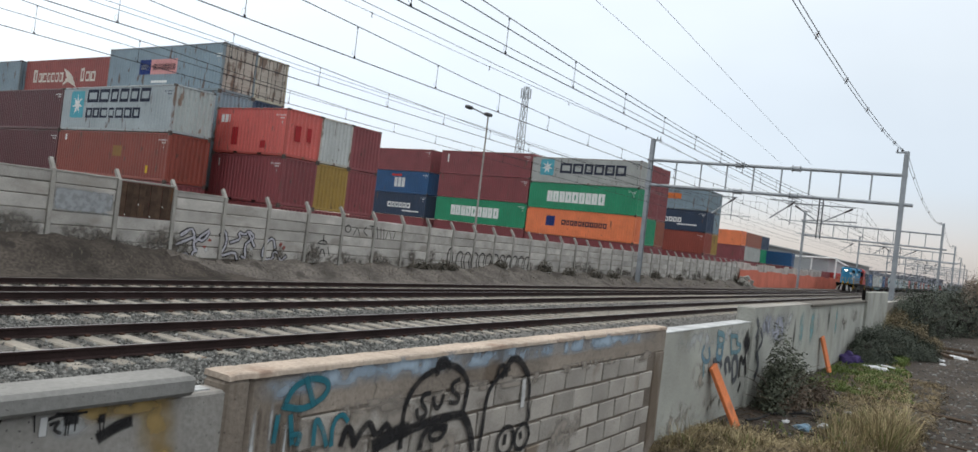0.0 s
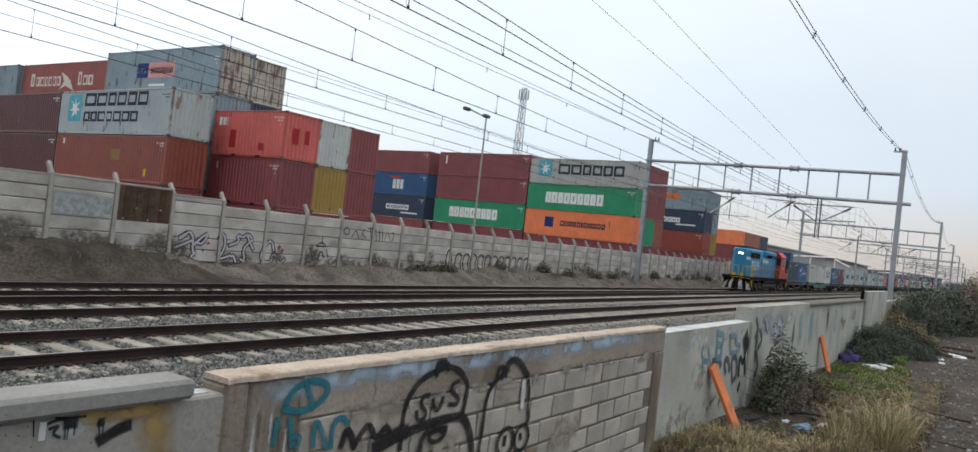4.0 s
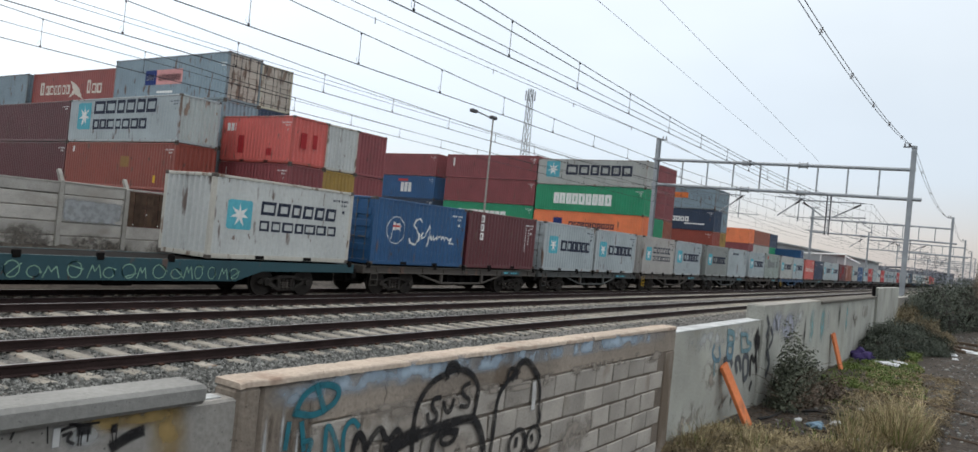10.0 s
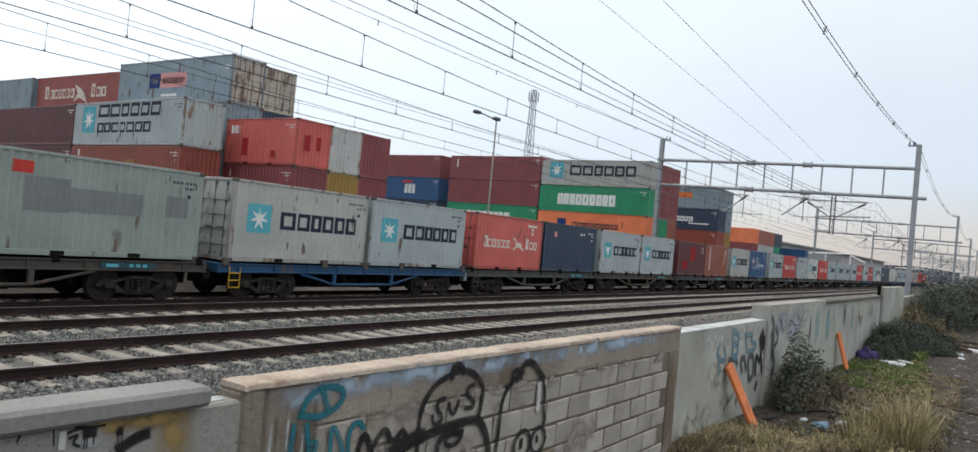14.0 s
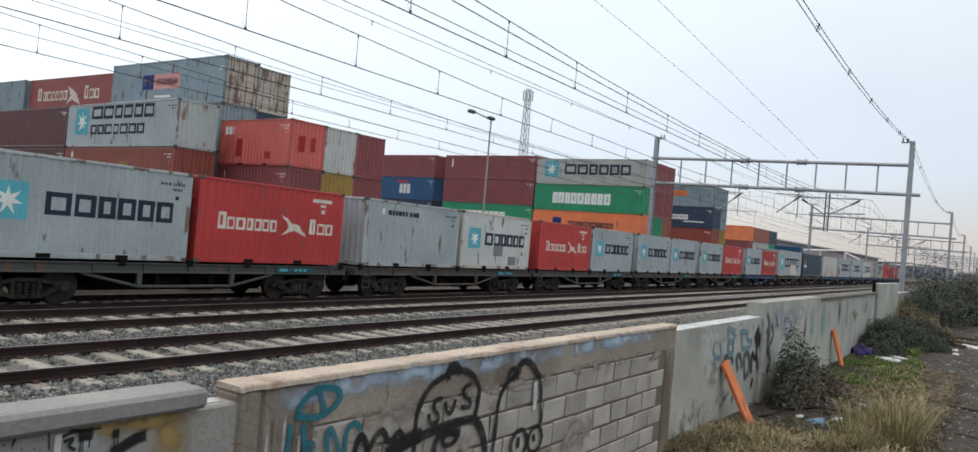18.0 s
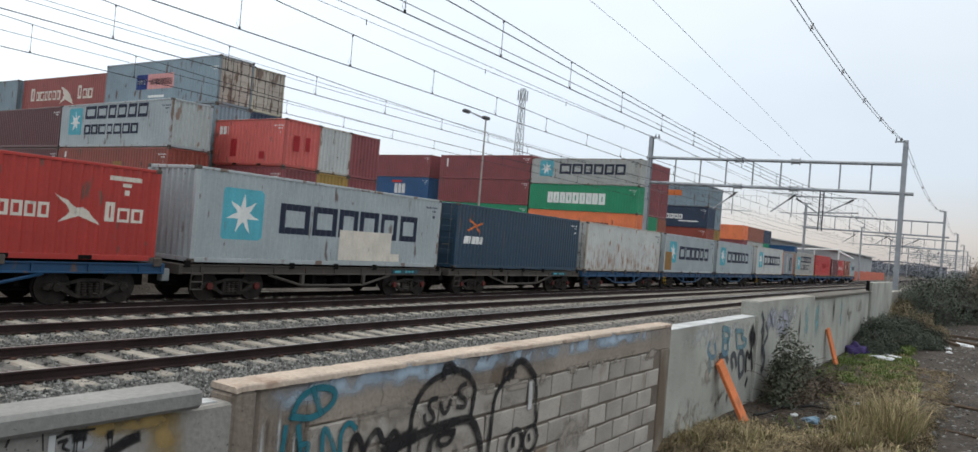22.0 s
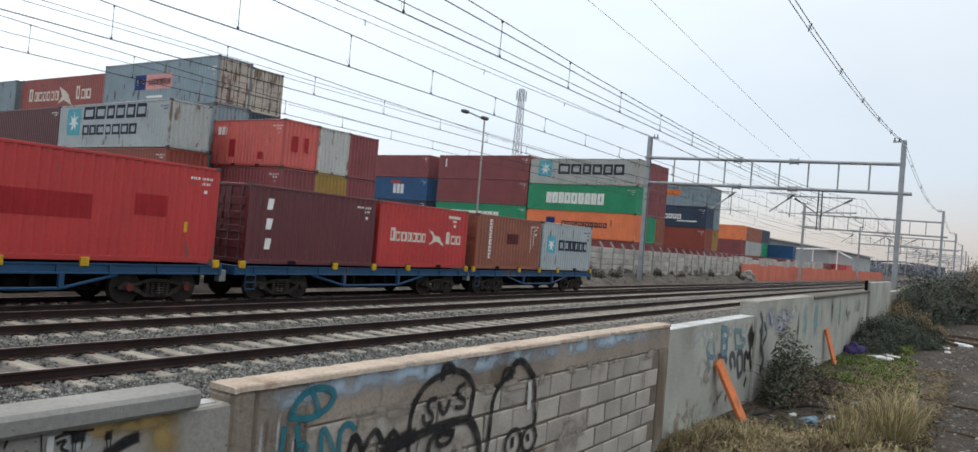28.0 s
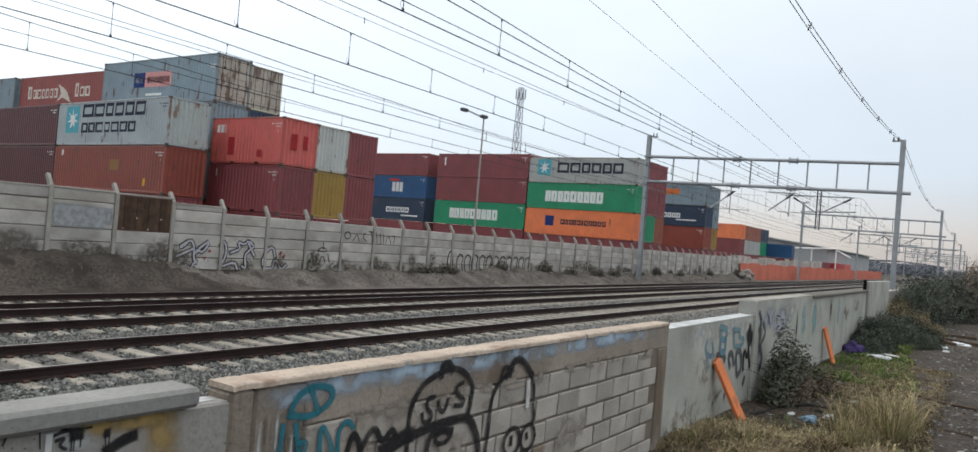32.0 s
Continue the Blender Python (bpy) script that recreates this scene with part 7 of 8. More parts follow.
for k in range(11):
    bx = 38.15 + 0.82 * k
    YARD_BUBBLE.append(("black", 0.09, [(bx + 0.1 * (k % 2), 0.02), (bx - 0.12, 0.55), (bx + 0.05, 1.0), (bx + 0.42, 1.06), (bx + 0.62, 0.8), (bx + 0.42, 0.52), (bx + 0.64, 0.02)]))
YARD_DOTS = [(c_, 0.14, [(x_, z_), (x_ + 0.03, z_ + 0.04)]) for c_, x_, z_ in (
    ("red", 20.4, 0.66), ("red", 20.2, 0.44), ("red", 24.2, 0.71), ("red", 24.4, 0.57), ("white", 18.6, 0.75), ("white", 18.4, 0.55), ("white", 20.3, 0.3), ("white", 22.6, 0.45), ("white", 17.9, 0.5))]


def rounded(pts, times=2):
    """Cuts the corners of a stroke, as a moving hand does."""
    for _ in range(times if len(pts) > 2 else 0):
        out = [pts[0]]
        for (a, b), (c, d) in zip(pts, pts[1:]):
            out += [(a * 0.75 + c * 0.25, b * 0.75 + d * 0.25), (a * 0.25 + c * 0.75, b * 0.25 + d * 0.75)]
        pts = out + [pts[-1]]
    return pts


def stroke_mesh(pts, wd, y):
    """One soft-edged band of sprayed paint: v runs across it, u fades out at its two ends."""
    wd *= 1.25
    (a, b), (c, d) = pts[0], pts[1]
    ln = math.hypot(c - a, d - b) or 1e-3
    first = (a - (c - a) / ln * wd * 0.45, b - (d - b) / ln * wd * 0.45)
    (a, b), (c, d) = pts[-1], pts[-2]
    ln = math.hypot(c - a, d - b) or 1e-3
    last = (a - (c - a) / ln * wd * 0.45, b - (d - b) / ln * wd * 0.45)
    way = [first] + list(pts) + [last]
    n = len(way)
    vs, uv = [], []
    for k, (px, pz) in enumerate(way):
        qa, qb = way[max(k - 1, 0)], way[min(k + 1, n - 1)]
        dx, dz = qb[0] - qa[0], qb[1] - qa[1]
        ln = math.hypot(dx, dz) or 1e-3
        ox, oz = -dz / ln * wd / 2, dx / ln * wd / 2
        vs += [(px + ox, y - 0.00003 * k, pz + oz), (px, y - 0.00003 * k, pz), (px - ox, y - 0.00003 * k, pz - oz)]
        e = 0.0 if k in (0, n - 1) else 1.0
        uv += [(e, 1.0), (e, 0.0), (e, 1.0)]
    fs = [(3 * k + j, 3 * k + 3 + j, 3 * k + 4 + j, 3 * k + 1 + j) for k in range(n - 1) for j in (0, 1)]
    me = bpy.data.meshes.new("paint_stroke")
    me.from_pydata(vs, [], fs)
    lay = me.uv_layers.new(name="band")
    for lp in me.loops:
        lay.data[lp.index].uv = uv[lp.vertex_index]
    return me


def soft_paint(name, color, rim=0.45, lo=0.72, patchy=0.0):
    """Sprayed paint that thins out towards the rim of its band or cloud."""
    m = bpy.data.materials.new(name)
    m.use_nodes = True
    n, l = m.node_tree.nodes, m.node_tree.links
    b = n["Principled BSDF"]
    b.inputs["Base Color"].default_value = (*color, 1)
    b.inputs["Roughness"].default_value = 0.85
    b.inputs["Specular IOR Level"].default_value = 0.1
    tc, sp = n.new("ShaderNodeTexCoord"), n.new("ShaderNodeSeparateXYZ")
    l.new(tc.outputs["UV"], sp.inputs[0])

    def calc(op, a, c):
        q = n.new("ShaderNodeMath")
        q.operation = op
        for k, v in enumerate((a, c)):
            if isinstance(v, (int, float)):
                q.inputs[k].default_value = v
            else:
                l.new(v, q.inputs[k])
        return q.outputs[0]

    def ramp(sock, a, c, lo_, hi_):
        r = n.new("ShaderNodeMapRange")
        r.interpolation_type = "SMOOTHSTEP"
        for k, v in (("From Min", a), ("From Max", c), ("To Min", lo_), ("To Max", hi_)):
            r.inputs[k].default_value = v
        l.new(sock, r.inputs["Value"])
        return r.outputs[0]

    edge = calc("MINIMUM", calc("SUBTRACT", 1.0, sp.outputs["Y"]), sp.outputs["X"])
    nz = n.new("ShaderNodeTexNoise")
    nz.inputs["Scale"].default_value, nz.inputs["Detail"].default_value = (9.0, 6) if not patchy else (5.5, 8)
    l.new(tc.outputs["Object"], nz.inputs["Vector"])
    cover = calc("MULTIPLY", ramp(edge, 0.0, rim, 0, 1), ramp(nz.outputs["Fac"], 0.35 + patchy * 0.1, 0.6 + patchy * 0.08, lo, 1.0))
    l.new(cover, b.inputs["Alpha"])
    return m


SOFT = {k: soft_paint("sprayed_" + k, c) for k, c in {"black": (0.024, 0.023, 0.024), "teal": (0.028, 0.15, 0.19), "white": (0.50, 0.50, 0.49), "blue": (0.13, 0.22, 0.28),
        "red": (0.30, 0.06, 0.05), "silver": (0.44, 0.43, 0.47), "slate": (0.085, 0.09, 0.10), "faded": (0.15, 0.25, 0.285)}.items()}


def spray(strokes, y, name, label, smooth=2, rim=0.0):
    """rim: width of a black outline under the strokes."""
    top = thing(name, label, "graffiti", pose(0, y, 0))
    if rim:
        for i, (col, wd, pts) in enumerate(strokes):
            part("outline", stroke_mesh(rounded(pts, 1), wd + rim, -0.001 * i), SOFT["black"], top, "black outline")
    for i, (col, wd, pts) in enumerate(strokes):
        part("paint_stroke", stroke_mesh(rounded(pts, smooth), wd, -0.0012 * (i % 6) - (0.012 if rim else 0)), SOFT[col], top)
    return top


FACE = Y_WALL - 0.0165
spray(HAT_FACE, FACE, "wall_graffiti", "black sprayed face under a bobble hat on the low wall")
spray(HAT_WORD, FACE - 0.0002, "wall_graffiti", "black sprayed word and zigzag on the low wall")
spray(ROUND_FACE, FACE, "wall_graffiti", "black sprayed round-eyed face on the block wall")
spray(TEAL_TAG, FACE, "wall_graffiti", "teal sprayed leaf shape and letters on the low wall")
spray(NEAR_MARKS, Y_WALL - 0.004, "wall_graffiti", "dripping black marks on blotched grey concrete", 1)
spray(MID_BLUE, Y_WALL + 0.0265, "wall_graffiti", "faded teal and blue sprayed tags on pale concrete")
spray(MID_DARK, Y_WALL + 0.0255, "wall_graffiti", "dark grey sprayed letters on pale concrete")
spray(TALL_MARKS, Y_WALL - 0.0225, "wall_graffiti", "black sprayed scrawls on whitewashed concrete")
spray(YARD_SILVER_A + YARD_SILVER_B, Y_YARD - 0.036, "wall_graffiti", "silver sprayed letters with black outlines on the panel wall", 1, 0.1)
spray(YARD_THIN, Y_YARD - 0.034, "wall_graffiti", "thin black sprayed letters and a scrawl on the panel wall", 1)
spray(YARD_BUBBLE, Y_YARD - 0.036, "wall_graffiti", "row of black sprayed bubble letters on the panel wall")
spray(YARD_DOTS, Y_YARD - 0.034, "wall_graffiti", "red and white paint splashes on the panel wall")


def cloud(parent, x, z, rx, rz, y, mat, label="", name="paint_cloud", n=28, turn=0.0):
    """A blurred patch of overspray, wash or stain lying on a wall."""
    vs, uv = [(x, y, z)], [(1.0, 0.0)]
    ca, sa = math.cos(radians(turn)), math.sin(radians(turn))
    for k in range(n):
        a = 2 * math.pi * k / n
        u, w_ = rx * math.cos(a), rz * math.sin(a)
        vs.append((x + u * ca - w_ * sa, y, z + u * sa + w_ * ca))
        uv.append((1.0, 1.0))
    me = bpy.data.meshes.new(name)
    me.from_pydata(vs, [], [(0, k + 1, (k + 1) % n + 1) for k in range(n)])
    lay = me.uv_layers.new(name="band")
    for lp in me.loops:
        lay.data[lp.index].uv = uv[lp.vertex_index]
    return part(name, me, mat, parent, label)


PALE_BLUE = soft_paint("pale_blue_overspray", (0.38, 0.47, 0.56), 0.9, 0.15, 0.5)
OCHRE_ST = soft_paint("ochre_stain", (0.36, 0.25, 0.10), 0.9, 0.35, 0.3)
BLACK_MIST = soft_paint("black_overspray", (0.03, 0.03, 0.032), 1.0, 0.5)
CEMENT = soft_paint("smeared_mortar", (0.30, 0.265, 0.23), 0.7, 0.0, 0.8)
DIRT_ST = soft_paint("damp_brown_stain", (0.13, 0.105, 0.085), 1.0, 0.0, 0.8)
LILAC = soft_paint("lilac_wash", (0.36, 0.37, 0.43), 0.8, 0.4, 0.3)
TEAL_MIST = soft_paint("teal_overspray", (0.18, 0.36, 0.38), 0.9, 0.3, 0.3)
WHITE_MIST = soft_paint("white_overspray", (0.47, 0.48, 0.48), 0.9, 0.1, 0.6)
rc = random.Random(91)
yb = W0 - 0.0095
for x, rx in ((3.05, 0.3), (3.4, 0.6), (4.0, 0.8), (4.75, 0.8), (5.5, 0.9), (6.3, 0.9), (7.1, 0.9), (7.9, 0.6)):
    yb -= 0.00012
    cloud(low, x, 1.375, rx, 0.10, yb, PALE_BLUE, "pale blue overspray")
cloud(low, 2.82, 1.345, 0.16, 0.08, W0 - 0.0130, PALE_BLUE, "pale blue overspray")
for k, (x, z, rx, rz) in enumerate(((2.16, 1.26, 0.13, 0.2), (2.05, 1.35, 0.22, 0.06), (1.85, 1.36, 0.12, 0.07), (2.2, 1.05, 0.1, 0.25))):
    cloud(low, x, z, rx, rz, W0 - 0.0012 - 0.0002 * k, OCHRE_ST, "ochre stain")
cloud(low, 1.98, 1.285, 0.10, 0.035, W0 - 0.003, BLACK_MIST, "black overspray", turn=28)
cloud(low, 1.75, 1.31, 0.12, 0.07, W0 - 0.0025, WHITE_MIST, "white wash")
for k in range(22):
    yb -= 0.00012
    cloud(low, 3.1 + 5.2 * (k + rc.random()) / 22, 1.165 + rc.uniform(-0.04, 0.02), rc.uniform(0.15, 0.45), rc.uniform(0.03, 0.07), yb, CEMENT, "smeared mortar")
for x, z, rx, rz in ((3.3, 0.95, 0.4, 0.25), (3.9, 1.0, 0.5, 0.2), (4.35, 0.75, 0.5, 0.2), (3.5, 0.6, 0.5, 0.25), (5.0, 1.0, 0.35, 0.12), (6.3, 0.6, 0.5, 0.2)):
    yb -= 0.00012
    cloud(low, x, z, rx, rz, yb, CEMENT, "smeared mortar")
for k in range(9):
    cloud(low, 2.70 + 0.037 * k, 1.05 + rc.uniform(-0.1, 0.1), rc.uniform(0.012, 0.03), rc.uniform(0.2, 0.4), W0 - 0.0135 - 0.0001 * k, DIRT_ST if k % 3 else WHITE_MIST, "run-down stain")
for x, z, rx, rz, q in ((10.2, 1.2, 1.2, 0.18, WHITE_MIST), (11.8, 1.22, 0.9, 0.16, WHITE_MIST), (11.2, 0.25, 1.2, 0.2, DIRT_ST), (9.6, 0.2, 0.8, 0.3, CEMENT), (10.6, 0.75, 0.7, 0.3, CEMENT)):
    yb -= 0.0003
    cloud(low, x, z, rx, rz, W0 + 0.0285 - (x - 9) * 0.0002, q)
for x, z, rx, rz, q in ((14.7, 1.2, 0.9, 0.35, LILAC), (13.8, 1.3, 0.6, 0.25, LILAC), (16.9, 1.1, 0.35, 0.45, TEAL_MIST), (16.2, 1.0, 0.14, 0.5, BLACK_MIST), (13.2, 1.0, 0.16, 0.5, BLACK_MIST), (15.6, 1.35, 0.5, 0.2, WHITE_MIST)):
    cloud(low, x, z, rx, rz, W0 - 0.021 - (x - 12) * 0.0003, q)
for x, z, rx, rz, q in ((18.2, 1.1, 0.35, 0.5, TEAL_MIST), (18.9, 1.2, 0.2, 0.4, WHITE_MIST), (20.4, 1.2, 0.22, 0.4, BLACK_MIST), (21.6, 1.1, 0.2, 0.5, TEAL_MIST), (23.0, 1.0, 0.8, 0.3, DIRT_ST), (25.0, 1.2, 0.8, 0.25, CEMENT)):
    cloud(low, x, z, rx, rz, W0 - 0.002 - (x - 17) * 0.0002, q)
# yard wall: dark stains and splashed earth, one grey-blue painted bay
BAY_PAINT = soft_paint("grey_blue_wall_paint", (0.33, 0.345, 0.36), 0.35, 0.55, 0.3)
part("paint_patch", stroke_mesh([(14.35, 1.78), (15.0, 1.77), (15.75, 1.75)], 0.72, -0.040), BAY_PAINT, yard_wall, "grey-blue painted patch")
DARK_STAIN = soft_paint("dark_wall_stain", (0.17, 0.153, 0.135), 1.0, 0.3, 0.3)
for k in range(9):
    cloud(yard_wall, 11.5 + 8 * rc.random(), rc.uniform(0.2, 0.9), rc.uniform(0.5, 1.3), rc.uniform(0.25, 0.6), -0.041 - 0.0002 * k, DARK_STAIN, "dark wall stain", "earth_stain")
SPLASH = soft_paint("splashed_grey_earth", (0.135, 0.118, 0.102), 0.9, 0.25, 0.4)
for k in range(70):
    x = 11 + 84 * rc.random()
    tall = rc.random() < 0.3
    cloud(yard_wall, x, rc.uniform(0.05, 0.35) if not tall else rc.uniform(0.3, 0.8), rc.uniform(0.4, 1.3), rc.uniform(0.3, 0.6) * (1.3 if tall else 1), -0.045 - 0.0004 * k, SPLASH, "splashed earth", "earth_stain")


# ---- plants, boards and litter beside the path ----
def leaves(blobs, count, size, seed, up=0.25, shell=(0.72, 1.06)):
    """Small leaf quads in lumpy mounds: blobs of (x, y, radius x, radius y, height)."""
    rnd = random.Random(seed)
    g = Geo()
    area = [b[2] * b[3] + b[2] * b[4] for b in blobs]
    tot = sum(area)
    for _ in range(count):
        q = rnd.random() * tot
        k = 0
        while q > area[k]:
            q -= area[k]
            k += 1
        cx, cy, rx, ry, h = blobs[k]
        a, e = rnd.uniform(0, 2 * math.pi), math.asin(rnd.random())
        dx, dy, dz = math.cos(a) * math.cos(e), math.sin(a) * math.cos(e), math.sin(e)
        lump = 0.85 + 0.35 * noise.noise((cx + dx * rx * 1.1, cy + dy * ry * 1.1, dz * h * 1.6 + 3.7)) + 0.18 * noise.noise((cx + dx * rx * 4, cy + dy * ry * 4, dz * h * 4))
        r = rnd.uniform(*shell) * lump
        p = Vector((cx + dx * rx * r, cy + dy * ry * r, max(0.02, dz * h * r)))
        n = Vector((dx + rnd.uniform(-0.9, 0.9), dy + rnd.uniform(-0.9, 0.9), dz + up + rnd.uniform(-0.9, 0.9))).normalized()
        u = n.orthogonal().normalized()
        u = (Matrix.Rotation(rnd.uniform(0, 6.28), 3, n) @ u)
        w_ = n.cross(u)
        s = size * rnd.uniform(0.6, 1.5)
        g.quad(tuple(p - u * s), tuple(p + w_ * s * 0.5 + n * s * 0.15), tuple(p + u * s), tuple(p - w_ * s * 0.5 + n * s * 0.15))
    return g


def stems(blobs, count, seed, r=0.008):
    rnd = random.Random(seed)
    out = []
    for _ in range(count):
        cx, cy, rx, ry, h = rnd.choice(blobs)
        g = Geo()
        a = rnd.uniform(0, 6.28)
        p = Vector((cx + rnd.uniform(-0.4, 0.4) * rx, cy + rnd.uniform(-0.4, 0.4) * ry, -0.03))
        d = Vector((math.cos(a) * 0.5, math.sin(a) * 0.5, 1.0)).normalized()
        ln = h * rnd.uniform(0.75, 1.1)
        k = 5
        for i in range(k):
            q = p + d * ln / k
            g.rod(p, q, r * (1 - i / k * 0.7), 5, r * (1 - (i + 1) / k * 0.7))
            p = q
            d = (d + Vector((math.cos(a) * 0.22, math.sin(a) * 0.22, -0.16)) + Vector((rnd.uniform(-0.2, 0.2), rnd.uniform(-0.2, 0.2), 0))).normalized()
        out.append(g)
    return out


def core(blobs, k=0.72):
    """Dark solid lumps that stand in for the shade inside a thicket."""
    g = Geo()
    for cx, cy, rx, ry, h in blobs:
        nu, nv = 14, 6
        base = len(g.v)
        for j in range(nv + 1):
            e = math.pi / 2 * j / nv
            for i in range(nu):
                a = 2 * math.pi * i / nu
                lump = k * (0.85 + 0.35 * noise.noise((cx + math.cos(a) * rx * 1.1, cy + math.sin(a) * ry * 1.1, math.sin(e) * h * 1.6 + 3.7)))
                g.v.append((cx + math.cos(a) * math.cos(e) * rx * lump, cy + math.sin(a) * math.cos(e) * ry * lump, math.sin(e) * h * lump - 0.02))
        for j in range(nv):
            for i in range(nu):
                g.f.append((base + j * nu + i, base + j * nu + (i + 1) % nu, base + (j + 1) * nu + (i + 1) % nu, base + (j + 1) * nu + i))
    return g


THICKET_SHADE = material("thicket_shade_filler", (0.022, 0.02, 0.015), 0.95, 0, 0.4, 3, 20, 0.3, 0.3)


def bush(name, blobs, count, size, nst, seed, leaf, label, cat="bush", inner=0.72, shell=(0.72, 1.06)):
    b = thing(name, label, cat)
    tagged(part("foliage", leaves(blobs, count, size, seed, shell=shell), leaf, b, turn=False), kind="stuff")
    if nst:
        for g in stems(blobs, nst, seed + 1):
            part("stem", g, TWIG, b)
    # added lumps block the view through; inner shade is put into their colour
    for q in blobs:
        part("thicket_core", core([q], inner), THICKET_SHADE, b, "dark filler lump for the shade inside", turn=False)
    return b


bush("bush", [(13.3, 2.6, 0.42, 0.32, 1.42), (13.9, 2.55, 0.6, 0.4, 1.1), (13.0, 2.6, 0.5, 0.3, 0.7), (14.6, 2.5, 0.55, 0.36, 0.7)], 7600, 0.028, 60, 11, LEAF, "scraggy dull green bush growing against the wall", inner=0.45, shell=(0.5, 1.12))
bush("bramble_thicket", [(24.0, 2.4, 1.2, 0.65, 0.85), (25.9, 2.3, 1.6, 0.8, 1.12), (27.6, 1.85, 1.7, 0.8, 0.92), (28.0, 1.3, 1.4, 0.5, 0.55), (34.8, 2.3, 1.5, 0.7, 1.9)], 52000, 0.028, 60, 12, LEAF_FAR, "low dark green bramble thicket against the wall", "bramble")
bush("bramble_thicket", [(37.5, 2.3, 2.5, 1.1, 2.4), (41.5, 2.0, 3.2, 1.6, 2.65), (46.5, 1.2, 3.6, 2.2, 2.45), (52, 0.8, 4.5, 2.6, 2.65), (59, 0.2, 5.5, 3.2, 2.8), (68, -0.5, 7, 4, 2.7), (80, -1, 9, 5, 2.9)], 72000, 0.048, 40, 13, LEAF_FAR, "tall dark bramble thicket beside the path", "bramble")
DRY_LEAF = leaf_material("brown_dry_leaves", (0.075, 0.055, 0.042), (0.19, 0.145, 0.11))
bush("dry_bush", [(48, 0.1, 2.6, 0.9, 3.1), (54, 0.2, 3.5, 1.2, 3.5), (62, -0.2, 4.5, 1.6, 3.9), (72, -1.2, 6, 2.2, 4.2)], 15000, 0.06, 60, 14, DRY_LEAF, "bare brown bush behind the brambles")
bush("dry_bush", [(13.9, 2.35, 0.75, 0.3, 0.62), (14.9, 2.2, 0.6, 0.3, 0.5), (13.1, 2.45, 0.4, 0.25, 0.45)], 2200, 0.024, 30, 17, DRY_LEAF, "tangle of brown dead twigs at the foot of the bush", inner=0.4, shell=(0.4, 1.1))
bush("dry_bush", [(31.2, 2.3, 1.3, 0.55, 1.38), (31.4, 1.65, 1.2, 0.45, 1.02), (31.6, 1.15, 1.0, 0.35, 0.6)], 9000, 0.032, 20, 15, leaf_material("straw_leaves", (0.10, 0.08, 0.05), (0.20, 0.162, 0.098)), "straw-coloured dead growth in the brambles")


def grass(regions, seed):
    """Blades: (count, x0, x1, y0, y1, height, lean)."""
    rnd = random.Random(seed)
    g = Geo()
    for count, x0, x1, y0, y1, h, lean in regions:
        for _ in range(count):
            x, y = rnd.uniform(x0, x1), rnd.uniform(y0, y1)
            if (noise.noise((x * 0.9, y * 1.4, seed)) < 0.0 and rnd.random() < 0.9) or y < 0.087 * x - 0.62 + 0.3 * noise.noise((x * 0.7, y, 4.0)):
                continue
            z = ground_z(x, y) - 0.01
            a = rnd.uniform(0, 6.28)
            hh = h * rnd.uniform(0.4, 1.2)
            dx, dy = math.cos(a), math.sin(a)
            wd = rnd.uniform(0.0025, 0.0055) * (1 + x / 14)
            b = lean * rnd.uniform(0.3, 1.3)
            m1 = (x + dx * b * hh * 0.35, y + dy * b * hh * 0.35, z + hh * 0.6)
            t = (x + dx * b * hh, y + dy * b * hh, z + hh * (1 - 0.3 * b))
            px, py = -dy * wd, dx * wd
            k = len(g.v)
            g.v += [(x - px, y - py, z), (x + px, y + py, z), (m1[0] + px * 0.7, m1[1] + py * 0.7, m1[2]), (m1[0] - px * 0.7, m1[1] - py * 0.7, m1[2]), t]
            g.f += [(k, k + 1, k + 2, k + 3), (k + 3, k + 2, k + 4)]
    return g


def clump(cx, cy, r, count, h, seed):
    rnd = random.Random(seed)
    g = Geo()
    for _ in range(count):
        a, q = rnd.uniform(0, 6.28), r * math.sqrt(rnd.random())
        x, y = cx + q * math.cos(a), cy + q * math.sin(a) * 0.6
        z = ground_z(x, y) - 0.01
        hh = h * rnd.uniform(0.25, 1.15)
        ox, oy = (x - cx) / r * 0.7 + rnd.uniform(-0.45, 0.45), (y - cy) / r * 0.7 + rnd.uniform(-0.45, 0.45)
        wd = rnd.uniform(0.003, 0.006)
        px, py = -math.sin(a) * wd, math.cos(a) * wd
        m1 = (x + ox * hh * 0.4, y + oy * hh * 0.4, z + hh * 0.62)
        t = (x + ox * hh * 1.05, y + oy * hh * 1.05, z + hh * rnd.uniform(0.82, 1.0))
        k = len(g.v)
        g.v += [(x - px, y - py, z), (x + px, y + py, z), (m1[0] + px * 0.7, m1[1] + py * 0.7, m1[2]), (m1[0] - px * 0.7, m1[1] - py * 0.7, m1[2]), t]
        g.f += [(k, k + 1, k + 2, k + 3), (k + 3, k + 2, k + 4)]
    return g


